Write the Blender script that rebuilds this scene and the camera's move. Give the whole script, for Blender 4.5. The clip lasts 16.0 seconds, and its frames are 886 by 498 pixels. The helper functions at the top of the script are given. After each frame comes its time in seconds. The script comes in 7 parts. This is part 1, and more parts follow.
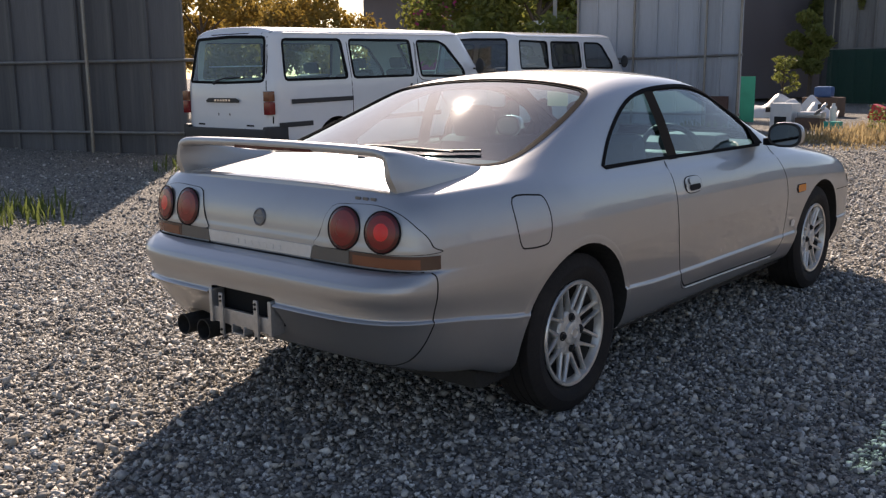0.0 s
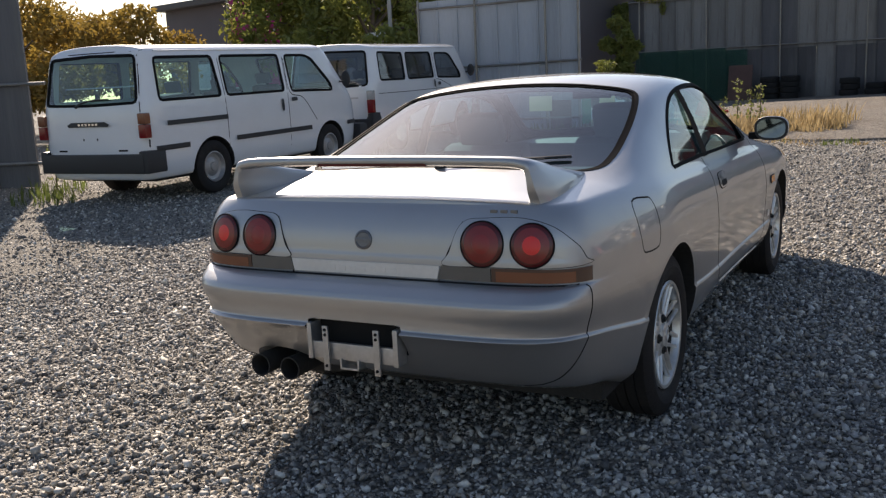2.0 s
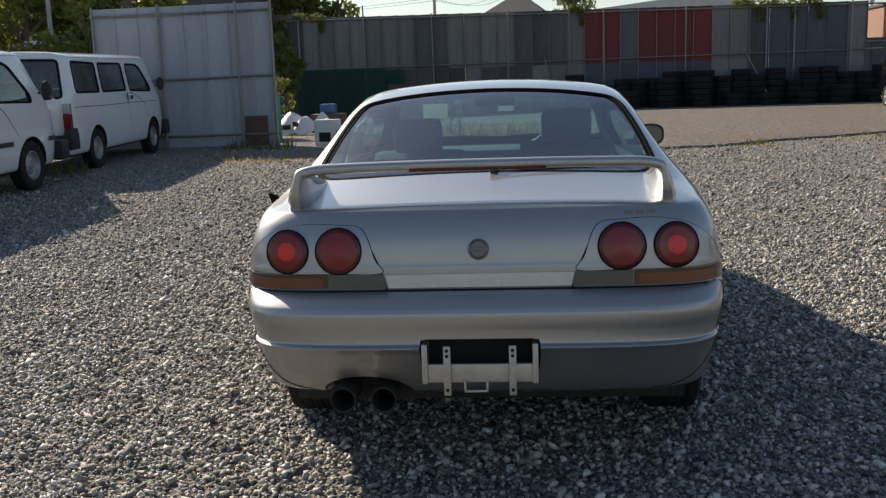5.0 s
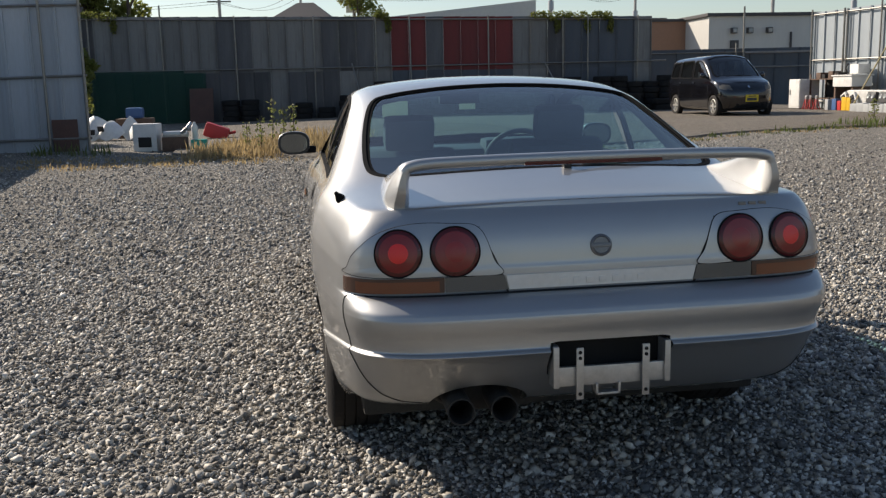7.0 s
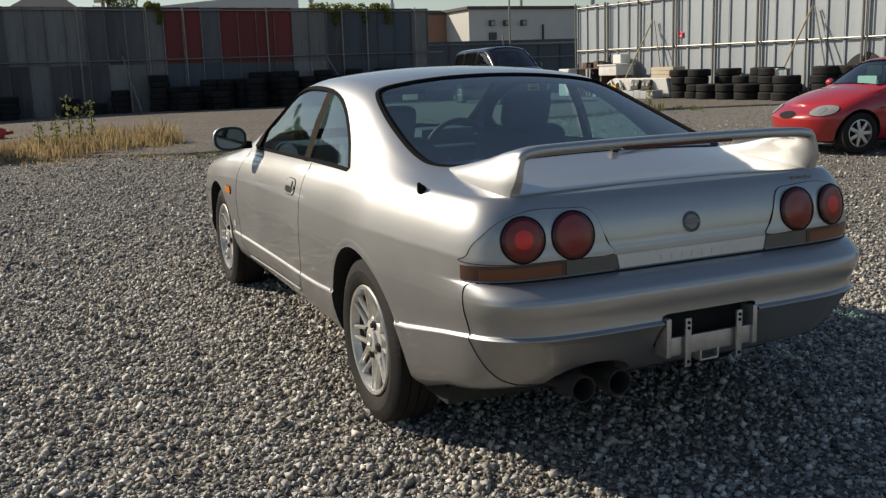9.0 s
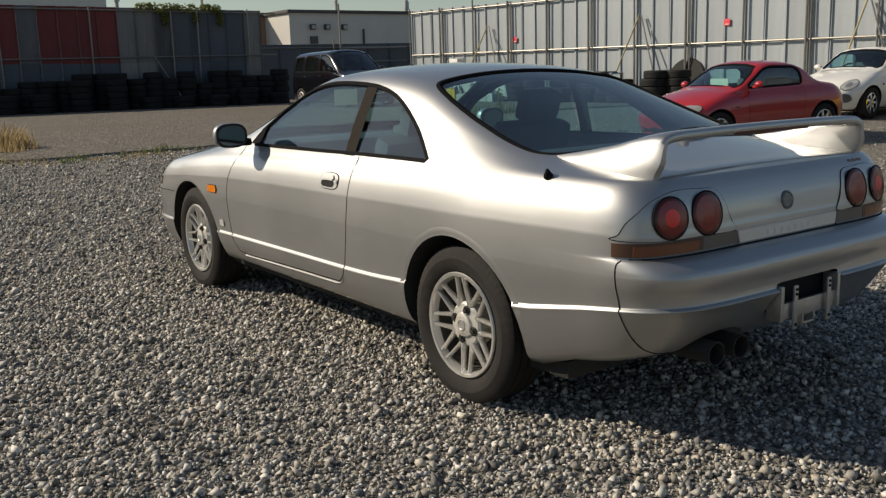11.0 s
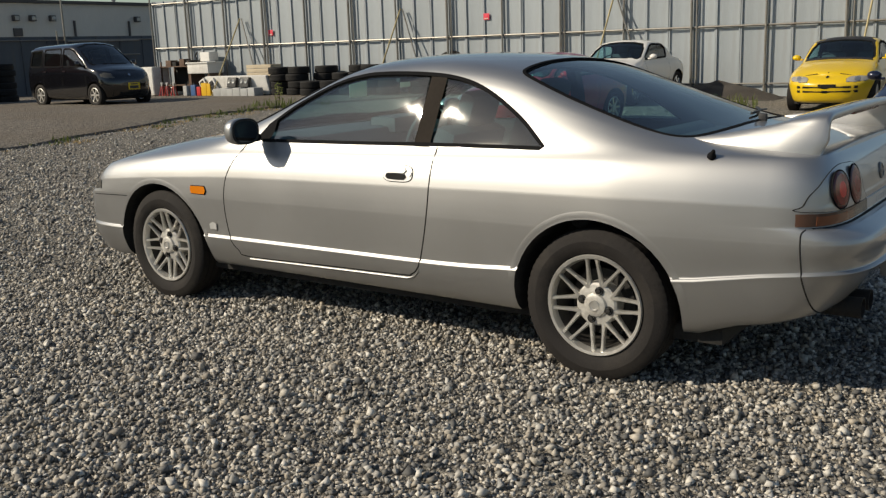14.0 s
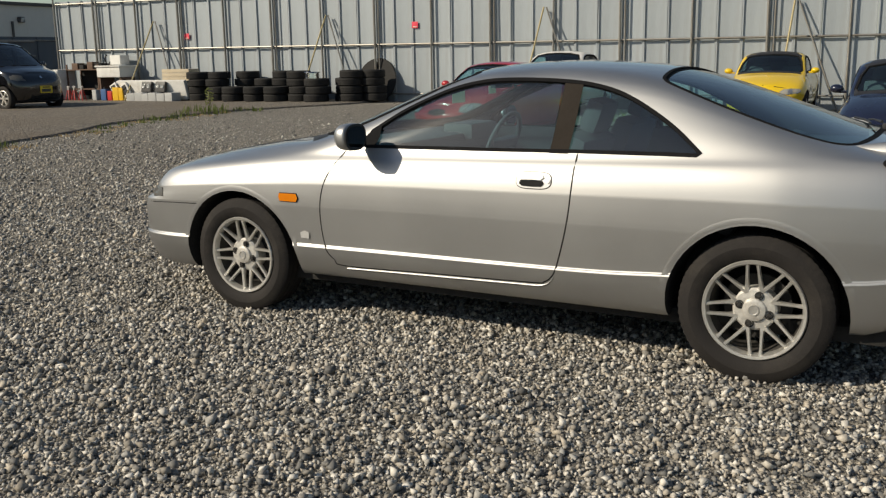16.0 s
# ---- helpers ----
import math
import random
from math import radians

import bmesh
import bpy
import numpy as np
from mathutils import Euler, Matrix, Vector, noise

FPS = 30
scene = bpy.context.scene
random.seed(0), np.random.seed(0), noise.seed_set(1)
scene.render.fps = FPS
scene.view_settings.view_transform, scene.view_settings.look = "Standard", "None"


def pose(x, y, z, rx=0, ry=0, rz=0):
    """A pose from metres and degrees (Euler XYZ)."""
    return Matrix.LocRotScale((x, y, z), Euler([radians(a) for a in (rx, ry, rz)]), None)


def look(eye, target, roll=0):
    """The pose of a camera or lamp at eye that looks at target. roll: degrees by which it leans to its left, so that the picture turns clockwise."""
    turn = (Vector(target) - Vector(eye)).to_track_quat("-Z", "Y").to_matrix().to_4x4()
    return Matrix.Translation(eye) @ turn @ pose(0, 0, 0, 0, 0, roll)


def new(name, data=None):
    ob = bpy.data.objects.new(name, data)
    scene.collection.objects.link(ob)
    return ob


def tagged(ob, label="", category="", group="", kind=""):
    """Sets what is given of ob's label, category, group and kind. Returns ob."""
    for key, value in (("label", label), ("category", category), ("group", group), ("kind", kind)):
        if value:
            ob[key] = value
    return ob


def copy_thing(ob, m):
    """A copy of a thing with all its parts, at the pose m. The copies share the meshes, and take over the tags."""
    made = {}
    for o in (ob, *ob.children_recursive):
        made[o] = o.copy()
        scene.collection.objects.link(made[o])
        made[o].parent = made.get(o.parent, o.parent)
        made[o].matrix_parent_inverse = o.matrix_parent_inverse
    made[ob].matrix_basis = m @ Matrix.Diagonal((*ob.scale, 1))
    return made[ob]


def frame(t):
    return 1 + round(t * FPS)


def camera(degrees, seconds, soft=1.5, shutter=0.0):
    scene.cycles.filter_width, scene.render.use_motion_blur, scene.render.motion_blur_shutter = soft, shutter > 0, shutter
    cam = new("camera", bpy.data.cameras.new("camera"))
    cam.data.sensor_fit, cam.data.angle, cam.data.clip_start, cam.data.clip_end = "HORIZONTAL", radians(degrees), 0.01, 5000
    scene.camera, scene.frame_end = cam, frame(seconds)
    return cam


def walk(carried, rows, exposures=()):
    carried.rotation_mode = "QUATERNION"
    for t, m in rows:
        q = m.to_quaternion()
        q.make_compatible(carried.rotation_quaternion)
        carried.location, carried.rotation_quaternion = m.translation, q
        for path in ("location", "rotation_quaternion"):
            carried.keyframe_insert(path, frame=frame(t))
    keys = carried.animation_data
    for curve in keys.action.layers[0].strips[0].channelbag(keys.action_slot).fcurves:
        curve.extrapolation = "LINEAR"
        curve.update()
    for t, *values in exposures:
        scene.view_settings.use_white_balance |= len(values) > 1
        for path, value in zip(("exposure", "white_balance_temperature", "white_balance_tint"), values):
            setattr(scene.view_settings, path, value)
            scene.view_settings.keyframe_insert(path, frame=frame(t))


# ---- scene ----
cam = camera(51.0, 16.0, soft=1.3)
PATH = [
    (0, (2.669, -3.021, 1.311), (1.403, -1.517, 0.942), -0.5),
    (0.5, (2.425, -3.232, 1.328), (1.251, -1.657, 0.953), -1.2),
    (1, (2.179, -3.299, 1.317), (1.076, -1.671, 0.953), -2.4),
    (1.5, (1.927, -3.321, 1.315), (0.9, -1.642, 0.96), -2.6),
    (2, (1.685, -3.482, 1.316), (0.759, -1.745, 0.963), -2.7),
    (2.5, (1.473, -3.542, 1.304), (0.676, -1.743, 0.944), -2.1),
    (3, (1.225, -3.559, 1.31), (0.561, -1.703, 0.972), -1.6),
    (3.5, (0.945, -3.682, 1.294), (0.427, -1.778, 0.968), -2.1),
    (4, (0.691, -3.69, 1.288), (0.296, -1.759, 0.953), -2.8),
    (4.5, (0.429, -3.652, 1.288), (0.127, -1.704, 0.949), -2.3),
    (5, (0.134, -3.719, 1.31), (-0.035, -1.756, 0.964), -2.0),
    (5.2, (0.033, -3.722, 1.304), (-0.077, -1.755, 0.958), -2.2),
    (7.3, (-1.014, -3.448, 1.281), (-0.64, -1.513, 0.943), -0.9),
    (7.5, (-1.106, -3.415, 1.288), (-0.678, -1.489, 0.958), -0.7),
    (8, (-1.413, -3.394, 1.302), (-0.863, -1.502, 0.956), -1.3),
    (8.2, (-1.513, -3.376, 1.303), (-0.916, -1.501, 0.942), -1.6),
    (10.3, (-2.538, -2.933, 1.289), (-1.505, -1.26, 0.926), -1.3),
    (10.5, (-2.635, -2.894, 1.284), (-1.579, -1.237, 0.911), -1.2),
    (11, (-2.903, -2.825, 1.293), (-1.757, -1.229, 0.916), -1.7),
    (11.5, (-3.087, -2.602, 1.294), (-1.866, -1.061, 0.927), -1.6),
    (12, (-3.281, -2.4, 1.283), (-1.991, -0.923, 0.893), -1.5),
    (12.5, (-3.516, -2.247, 1.312), (-2.149, -0.837, 0.934), -2.6),
    (13, (-3.639, -2.015, 1.3), (-2.223, -0.655, 0.922), -2.4),
    (13.5, (-3.814, -1.826, 1.296), (-2.301, -0.577, 0.909), -1.2),
    (14, (-4.078, -1.669, 1.326), (-2.502, -0.508, 0.917), -2.0),
    (14.5, (-4.205, -1.405, 1.297), (-2.601, -0.279, 0.896), -1.3),
    (15, (-4.371, -1.164, 1.303), (-2.735, -0.088, 0.896), 0.2),
    (15.5, (-4.565, -0.94, 1.33), (-2.895, 0.074, 0.901), -0.4),
    (16, (-4.644, -0.676, 1.342), (-2.93, 0.274, 0.944), -1.0),
]
EXPOSURES = [(0, 0.88, 7150, 20), (2.5, 0.78, 7050, 15), (3.0, 0.64, 7050, 14), (3.5, 0.40, 7050, 13), (4.0, 0.56, 7000, 12), (5, 0.56, 6900, 12), (7.5, 0.48, 6700, 11), (8.2, 0.36, 6750, 10), (10.5, 0.02, 7050, 9), (13.5, 0.0, 7000, 8), (15, -0.12, 7000, 7), (16, 0.05, 7000, 7)]
walk(cam, [(t, look(eye, target, roll)) for t, eye, target, roll in PATH], EXPOSURES)

# ---- light ----
SUN_AZ, SUN_EL = radians(46), radians(32)          # the sun stands ahead of the coupe, on its left
to_sun = Vector((-math.sin(SUN_AZ) * math.cos(SUN_EL), math.cos(SUN_AZ) * math.cos(SUN_EL), math.sin(SUN_EL)))
world = bpy.data.worlds.new("world")
scene.world = world
world.use_nodes = True
sky = world.node_tree.nodes.new("ShaderNodeTexSky")
sky.sky_type, sky.sun_disc = "NISHITA", False
sky.sun_elevation, sky.sun_rotation = SUN_EL, -SUN_AZ
sky.air_density, sky.dust_density, sky.ozone_density = 1.0, 0.6, 1.5
world.node_tree.links.new(sky.outputs[0], world.node_tree.nodes["Background"].inputs[0])
world.node_tree.nodes["Background"].inputs[1].default_value = 0.083
sun = new("sun", bpy.data.lights.new("sun", "SUN"))
sun.data.energy, sun.data.angle, sun.data.color = 4.45, radians(0.53), (1.0, 0.91, 0.78)
sun.matrix_world = look(to_sun * 50, (0, 0, 0))

# ---- materials ----
MATS = {}


def mat(name, color, rough=0.6, metal=0.0, vary=0.12, scale=6.0, fine=60.0, bump=0.0, coat=0.0, spec=0.5, dirt=None, dirt_amount=0.0, random=0.0, stretch=(1, 1, 1)):
    """A surface with two scales of variation in colour and roughness, and a fine relief."""
    m = MATS[name] = bpy.data.materials.new(name)
    m.use_nodes = True
    n, l = m.node_tree.nodes, m.node_tree.links.new
    b = n["Principled BSDF"]
    co, mp = n.new("ShaderNodeTexCoord"), n.new("ShaderNodeMapping")
    mp.inputs["Scale"].default_value = stretch
    l(co.outputs["Object"], mp.inputs[0])
    big, small = n.new("ShaderNodeTexNoise"), n.new("ShaderNodeTexNoise")
    big.inputs["Scale"].default_value, small.inputs["Scale"].default_value = scale, fine
    big.inputs["Detail"].default_value, small.inputs["Detail"].default_value = 5, 3
    l(mp.outputs[0], big.inputs[0]), l(mp.outputs[0], small.inputs[0])
    mix = n.new("ShaderNodeMath")
    mix.operation = "ADD"
    l(big.outputs[0], mix.inputs[0]), l(small.outputs[0], mix.inputs[1])
    ramp = n.new("ShaderNodeMapRange")
    ramp.inputs["From Min"].default_value, ramp.inputs["From Max"].default_value = 0.6, 1.4
    ramp.inputs["To Min"].default_value, ramp.inputs["To Max"].default_value = 1 - vary, 1 + vary
    l(mix.outputs[0], ramp.inputs[0])
    last = ramp.outputs[0]
    if random:
        info, rr, mul = n.new("ShaderNodeObjectInfo"), n.new("ShaderNodeMapRange"), n.new("ShaderNodeMath")
        rr.inputs["To Min"].default_value, rr.inputs["To Max"].default_value = 1 - random, 1 + random
        mul.operation = "MULTIPLY"
        l(info.outputs["Random"], rr.inputs[0]), l(rr.outputs[0], mul.inputs[0]), l(last, mul.inputs[1])
        last = mul.outputs[0]
    tint = n.new("ShaderNodeVectorMath")
    tint.operation = "SCALE"
    tint.inputs[0].default_value = color
    l(last, tint.inputs["Scale"])
    out = tint.outputs[0]
    if dirt:
        dn, dr, dm = n.new("ShaderNodeTexNoise"), n.new("ShaderNodeMapRange"), n.new("ShaderNodeMix")
        dn.inputs["Scale"].default_value, dn.inputs["Detail"].default_value = scale * 0.6, 8
        dn.inputs["Roughness"].default_value = 0.7
        dr.inputs["From Min"].default_value, dr.inputs["From Max"].default_value = 0.5, 0.72
        dr.inputs["To Max"].default_value = dirt_amount
        dm.data_type = "RGBA"
        dm.inputs["B"].default_value = (*dirt, 1)
        l(mp.outputs[0], dn.inputs[0]), l(dn.outputs[0], dr.inputs[0])
        l(dr.outputs[0], dm.inputs["Factor"]), l(out, dm.inputs["A"])
        out = dm.outputs["Result"]
    l(out, b.inputs["Base Color"])
    rg = n.new("ShaderNodeMapRange")
    rg.inputs["To Min"].default_value, rg.inputs["To Max"].default_value = max(rough - 0.08, 0), min(rough + 0.1, 1)
    l(big.outputs[0], rg.inputs[0]), l(rg.outputs[0], b.inputs["Roughness"])
    b.inputs["Metallic"].default_value = metal
    b.inputs["Coat Weight"].default_value, b.inputs["Coat Roughness"].default_value = coat, 0.04
    b.inputs["Specular IOR Level"].default_value = spec
    if bump:
        bp = n.new("ShaderNodeBump")
        bp.inputs["Strength"].default_value, bp.inputs["Distance"].default_value = 0.6, bump
        l(small.outputs[0], bp.inputs["Height"]), l(bp.outputs[0], b.inputs["Normal"])
    return m


def glass_mat(name, tint, gloss_rough=0.025, gloss=0.115):
    """A thin pane: clear and tinted, glossy by Fresnel, with a film of dust."""
    m = MATS[name] = bpy.data.materials.new(name)
    m.use_nodes = True
    n, l = m.node_tree.nodes, m.node_tree.links.new
    n.remove(n["Principled BSDF"])
    tr, gl, mx, lw, pw, mr = n.new("ShaderNodeBsdfTransparent"), n.new("ShaderNodeBsdfGlossy"), n.new("ShaderNodeMixShader"), n.new("ShaderNodeLayerWeight"), n.new("ShaderNodeMath"), n.new("ShaderNodeMapRange")
    tr.inputs[0].default_value = (*tint, 1)
    gl.inputs["Roughness"].default_value = gloss_rough
    lw.inputs["Blend"].default_value = 0.5
    pw.operation = "POWER"
    pw.inputs[1].default_value = 4.0
    mr.inputs["To Min"].default_value = gloss
    l(lw.outputs["Facing"], pw.inputs[0]), l(pw.outputs[0], mr.inputs[0]), l(mr.outputs[0], mx.inputs[0]), l(tr.outputs[0], mx.inputs[1]), l(gl.outputs[0], mx.inputs[2])
    dust, spots, amount, film = n.new("ShaderNodeBsdfDiffuse"), n.new("ShaderNodeTexNoise"), n.new("ShaderNodeMapRange"), n.new("ShaderNodeMixShader")
    dust.inputs[0].default_value = (0.60, 0.59, 0.56, 1)
    spots.inputs["Scale"].default_value, spots.inputs["Detail"].default_value = 4.0, 8
    amount.inputs["To Min"].default_value, amount.inputs["To Max"].default_value = 0.0, 0.011
    l(spots.outputs[0], amount.inputs[0]), l(amount.outputs[0], film.inputs[0]), l(mx.outputs[0], film.inputs[1]), l(dust.outputs[0], film.inputs[2])
    l(film.outputs[0], n["Material Output"].inputs[0])
    return m


def lens_mat(name, color, rough=0.12, trans=0.35):
    m = mat(name, color, rough, vary=0.06, coat=0.15, fine=300)
    m.node_tree.nodes["Principled BSDF"].inputs["Transmission Weight"].default_value = trans
    return m


def paint(name, color, metal=0.0, rough=0.3, flake=0.0, vary=0.03):
    m = mat(name, color, rough, metal, vary=vary, scale=1.5, fine=900, coat=1.0, dirt=tuple(0.75 * c for c in color), dirt_amount=0.25)
    if flake:
        n, l = m.node_tree.nodes, m.node_tree.links.new
        fl, bp = n.new("ShaderNodeTexNoise"), n.new("ShaderNodeBump")
        fl.inputs["Scale"].default_value = 1500
        bp.inputs["Strength"].default_value, bp.inputs["Distance"].default_value = flake, 0.0008
        co = n.new("ShaderNodeTexCoord")
        l(co.outputs["Object"], fl.inputs[0]), l(fl.outputs[0], bp.inputs["Height"])
        l(bp.outputs[0], n["Principled BSDF"].inputs["Normal"])
    return m


def leaf_mat(*args, **more):
    """A leaf: a surface that also lets some light through."""
    m = mat(*args, **more)
    n, l = m.node_tree.nodes, m.node_tree.links.new
    tr, mx, b = n.new("ShaderNodeBsdfTranslucent"), n.new("ShaderNodeMixShader"), n["Principled BSDF"]
    l(b.inputs["Base Color"].links[0].from_socket, tr.inputs[0])
    mx.inputs[0].default_value = 0.45
    l(b.outputs[0], mx.inputs[1]), l(tr.outputs[0], mx.inputs[2]), l(mx.outputs[0], n["Material Output"].inputs[0])
    return m


SILVER = paint("silver_paint", (0.425, 0.425, 0.423), 0.9, 0.48)
WHITE = paint("white_paint", (0.72, 0.73, 0.74), 0, 0.35, vary=0.05)
RED = paint("red_paint", (0.42, 0.018, 0.02), 0, 0.3)
CREAM = paint("cream_paint", (0.80, 0.77, 0.72), 0, 0.3)
YELLOW = paint("yellow_paint", (0.78, 0.52, 0.01), 0, 0.3)
NAVY = paint("navy_paint", (0.012, 0.014, 0.035), 0.2, 0.25)
BLACK_PAINT = paint("black_paint", (0.006, 0.006, 0.008), 0.0, 0.15)
BLACK = mat("black_plastic", (0.022, 0.022, 0.024), 0.5, vary=0.2, fine=400, bump=0.0006)
FRIT = mat("black_glass_band", (0.006, 0.006, 0.007), 0.6, vary=0.05, spec=0.02)
TRIM = mat("black_trim", (0.014, 0.014, 0.015), 0.7, vary=0.15, spec=0.02)
BRONZE = mat("dark_bronze", (0.035, 0.030, 0.026), 0.75, 0.0, vary=0.1, spec=0.02)
GAP = mat("gap", (0.006, 0.006, 0.006), 0.9)
UNDER = mat("underside", (0.02, 0.019, 0.018), 0.85, vary=0.4, fine=80, bump=0.003)
RUBBER = mat("tyre_rubber", (0.018, 0.016, 0.0155), 0.8, vary=0.25, scale=9, fine=160, bump=0.002, dirt=(0.06, 0.052, 0.043), dirt_amount=0.35, spec=0.3)
OLD_RUBBER = mat("old_rubber", (0.018, 0.0175, 0.0175), 0.8, vary=0.3, scale=7, fine=90, bump=0.004, dirt=(0.04, 0.037, 0.032), dirt_amount=0.3, spec=0.25)
ALLOY = mat("alloy", (0.68, 0.665, 0.63), 0.38, 0.8, vary=0.08, scale=14, dirt=(0.22, 0.18, 0.13), dirt_amount=0.35)
HUB_ALLOY = mat("hub_alloy", (0.62, 0.60, 0.56), 0.42, 0.45, vary=0.2, scale=30, dirt=(0.14, 0.11, 0.08), dirt_amount=0.5)
RIM_DARK = mat("brake_dust", (0.05, 0.046, 0.042), 0.7, 0.2, vary=0.3, scale=20)
STEEL_RIM = mat("steel_rim", (0.36, 0.35, 0.34), 0.45, 0.6, vary=0.15, dirt=(0.16, 0.11, 0.07), dirt_amount=0.4)
CHROME = mat("chrome", (0.78, 0.78, 0.78), 0.12, 1.0, vary=0.04)
DULL_METAL = mat("dull_metal", (0.46, 0.46, 0.46), 0.4, 0.8, vary=0.15, dirt=(0.2, 0.16, 0.12), dirt_amount=0.3)
MIRROR = mat("mirror_glass", (0.2, 0.22, 0.235), 0.0, 1.0, vary=0.0)
SEAT = mat("seat_cloth", (0.09, 0.094, 0.105), 0.9, vary=0.2, fine=220, bump=0.002)
PALE_LINING = mat("pale_lining", (0.42, 0.42, 0.40), 0.85, vary=0.1)
DASH = mat("dash_vinyl", (0.07, 0.072, 0.08), 0.65, vary=0.15, fine=260, bump=0.001)
PAPER = mat("paper", (0.7, 0.68, 0.55), 0.8, vary=0.05)
THIN_PAPER = leaf_mat("thin_paper", (0.75, 0.74, 0.66), 0.8, vary=0.05)
GLASS = glass_mat("window_glass", (0.64, 0.90, 0.92))
DARK_GLASS = glass_mat("dark_glass", (0.45, 0.50, 0.52))
LENS_RED = lens_mat("red_lens", (0.19, 0.004, 0.005), 0.2, 0.0)
LENS_CORE = lens_mat("red_lens_core", (0.75, 0.016, 0.014), 0.3, 0.0)
LENS_MID = lens_mat("red_lens_middle", (0.24, 0.005, 0.006), 0.25, 0.0)
LENS_DARK = lens_mat("dark_red_lens", (0.07, 0.003, 0.004), 0.25, 0.0)
LENS_AMBER = lens_mat("amber_lens", (0.21, 0.07, 0.032), 0.2, 0.1)
LENS_BROWN = lens_mat("brown_lens", (0.085, 0.045, 0.032), 0.2, 0.1)
LENS_CLEAR = lens_mat("clear_lens", (0.55, 0.56, 0.55), 0.1, 0.5)
LENS_SMOKE = lens_mat("smoke_lens", (0.12, 0.115, 0.105), 0.2, 0.1)
BRIGHT_AMBER = lens_mat("marker_lens", (0.75, 0.22, 0.01), 0.2, 0.1)
YELLOW_PLATE = mat("yellow_plate", (0.75, 0.55, 0.03), 0.5)
PLATE_MARK = mat("plate_mark", (0.05, 0.05, 0.05), 0.6)
PALE_STRIP = mat("pale_strip", (0.62, 0.62, 0.61), 0.35, 0.3, vary=0.06)
EMBLEM = mat("grey_emblem", (0.16, 0.16, 0.165), 0.35, 0.6, vary=0.1)

# ---- mesh tools ----
def link_mesh(name, bm, material, parent=None, label="", smooth=True, sharp=35):
    me = bpy.data.meshes.new(name)
    bm.to_mesh(me)
    bm.free()
    for m in (material if isinstance(material, (list, tuple)) else [material]):
        me.materials.append(m)
    if smooth:
        me.shade_smooth()
        me.set_sharp_from_angle(angle=radians(sharp))
    ob = new(name, me)
    ob.parent = parent
    if label:
        ob["label"] = label
    return ob


def part(name, bm, material, parent, label="", smooth=True, sharp=35):
    return link_mesh(name, bm, material, parent, label, smooth, sharp)


def share(name, ob, parent, m):
    """Another object on the mesh of ob."""
    o = new(name, ob.data)
    o.parent, o.matrix_basis = parent, m
    if ob.get("label"):
        o["label"] = ob["label"]
    return o


def thing(name, label, category, m=None, group="", kind=""):
    ob = tagged(new(name), label, category, group, kind)
    if m is not None:
        ob.matrix_basis = m
    return ob


def box(bm, x0, x1, y0, y1, z0, z1, bevel=0.0, m=None, segments=2):
    """A box with rounded edges, added to bm."""
    b = bmesh.new()
    bmesh.ops.create_cube(b, size=1)
    for v in b.verts:
        v.co = Vector(((x0 + x1) / 2 + v.co.x * (x1 - x0), (y0 + y1) / 2 + v.co.y * (y1 - y0), (z0 + z1) / 2 + v.co.z * (z1 - z0)))
    if bevel:
        bmesh.ops.bevel(b, geom=b.edges[:], offset=bevel, segments=segments, profile=0.7, affect="EDGES", clamp_overlap=True)
    return merge(bm, b, m)


def merge(bm, b, m=None):
    if m is not None:
        bmesh.ops.transform(b, matrix=m, verts=b.verts[:])
    me = bpy.data.meshes.new("tmp")
    b.to_mesh(me)
    b.free()
    bm.from_mesh(me)
    bpy.data.meshes.remove(me)
    return bm


def boxes(*rows, bevel=0.004, m=None):
    bm = bmesh.new()
    for r in rows:
        box(bm, *r, bevel=bevel, m=m)
    return bm


def tube(bm, points, radius, sides=8, close=False):
    """A round bar along points; radius may be one number or one for each point."""
    pts = [Vector(p) for p in points]
    rings, n, up = [], len(pts), None
    for i, p in enumerate(pts):
        a, b = pts[i - 1 if i or close else 0], pts[(i + 1) % n if i < n - 1 or close else i]
        d = (b - a).normalized()
        if up is None:
            up = d.orthogonal().normalized()
        up = (up - d * up.dot(d)).normalized()
        side, r = d.cross(up), radius[i] if isinstance(radius, (list, tuple)) else radius
        rings.append([bm.verts.new(p + r * (math.cos(q) * up + math.sin(q) * side)) for q in [2 * math.pi * k / sides for k in range(sides)]])
    for i in range(n if close else n - 1):
        r0, r1 = rings[i], rings[(i + 1) % n]
        for k in range(sides):
            bm.faces.new((r0[k], r0[(k + 1) % sides], r1[(k + 1) % sides], r1[k]))
    if not close:
        bm.faces.new(rings[0][::-1]), bm.faces.new(rings[-1])
    return bm


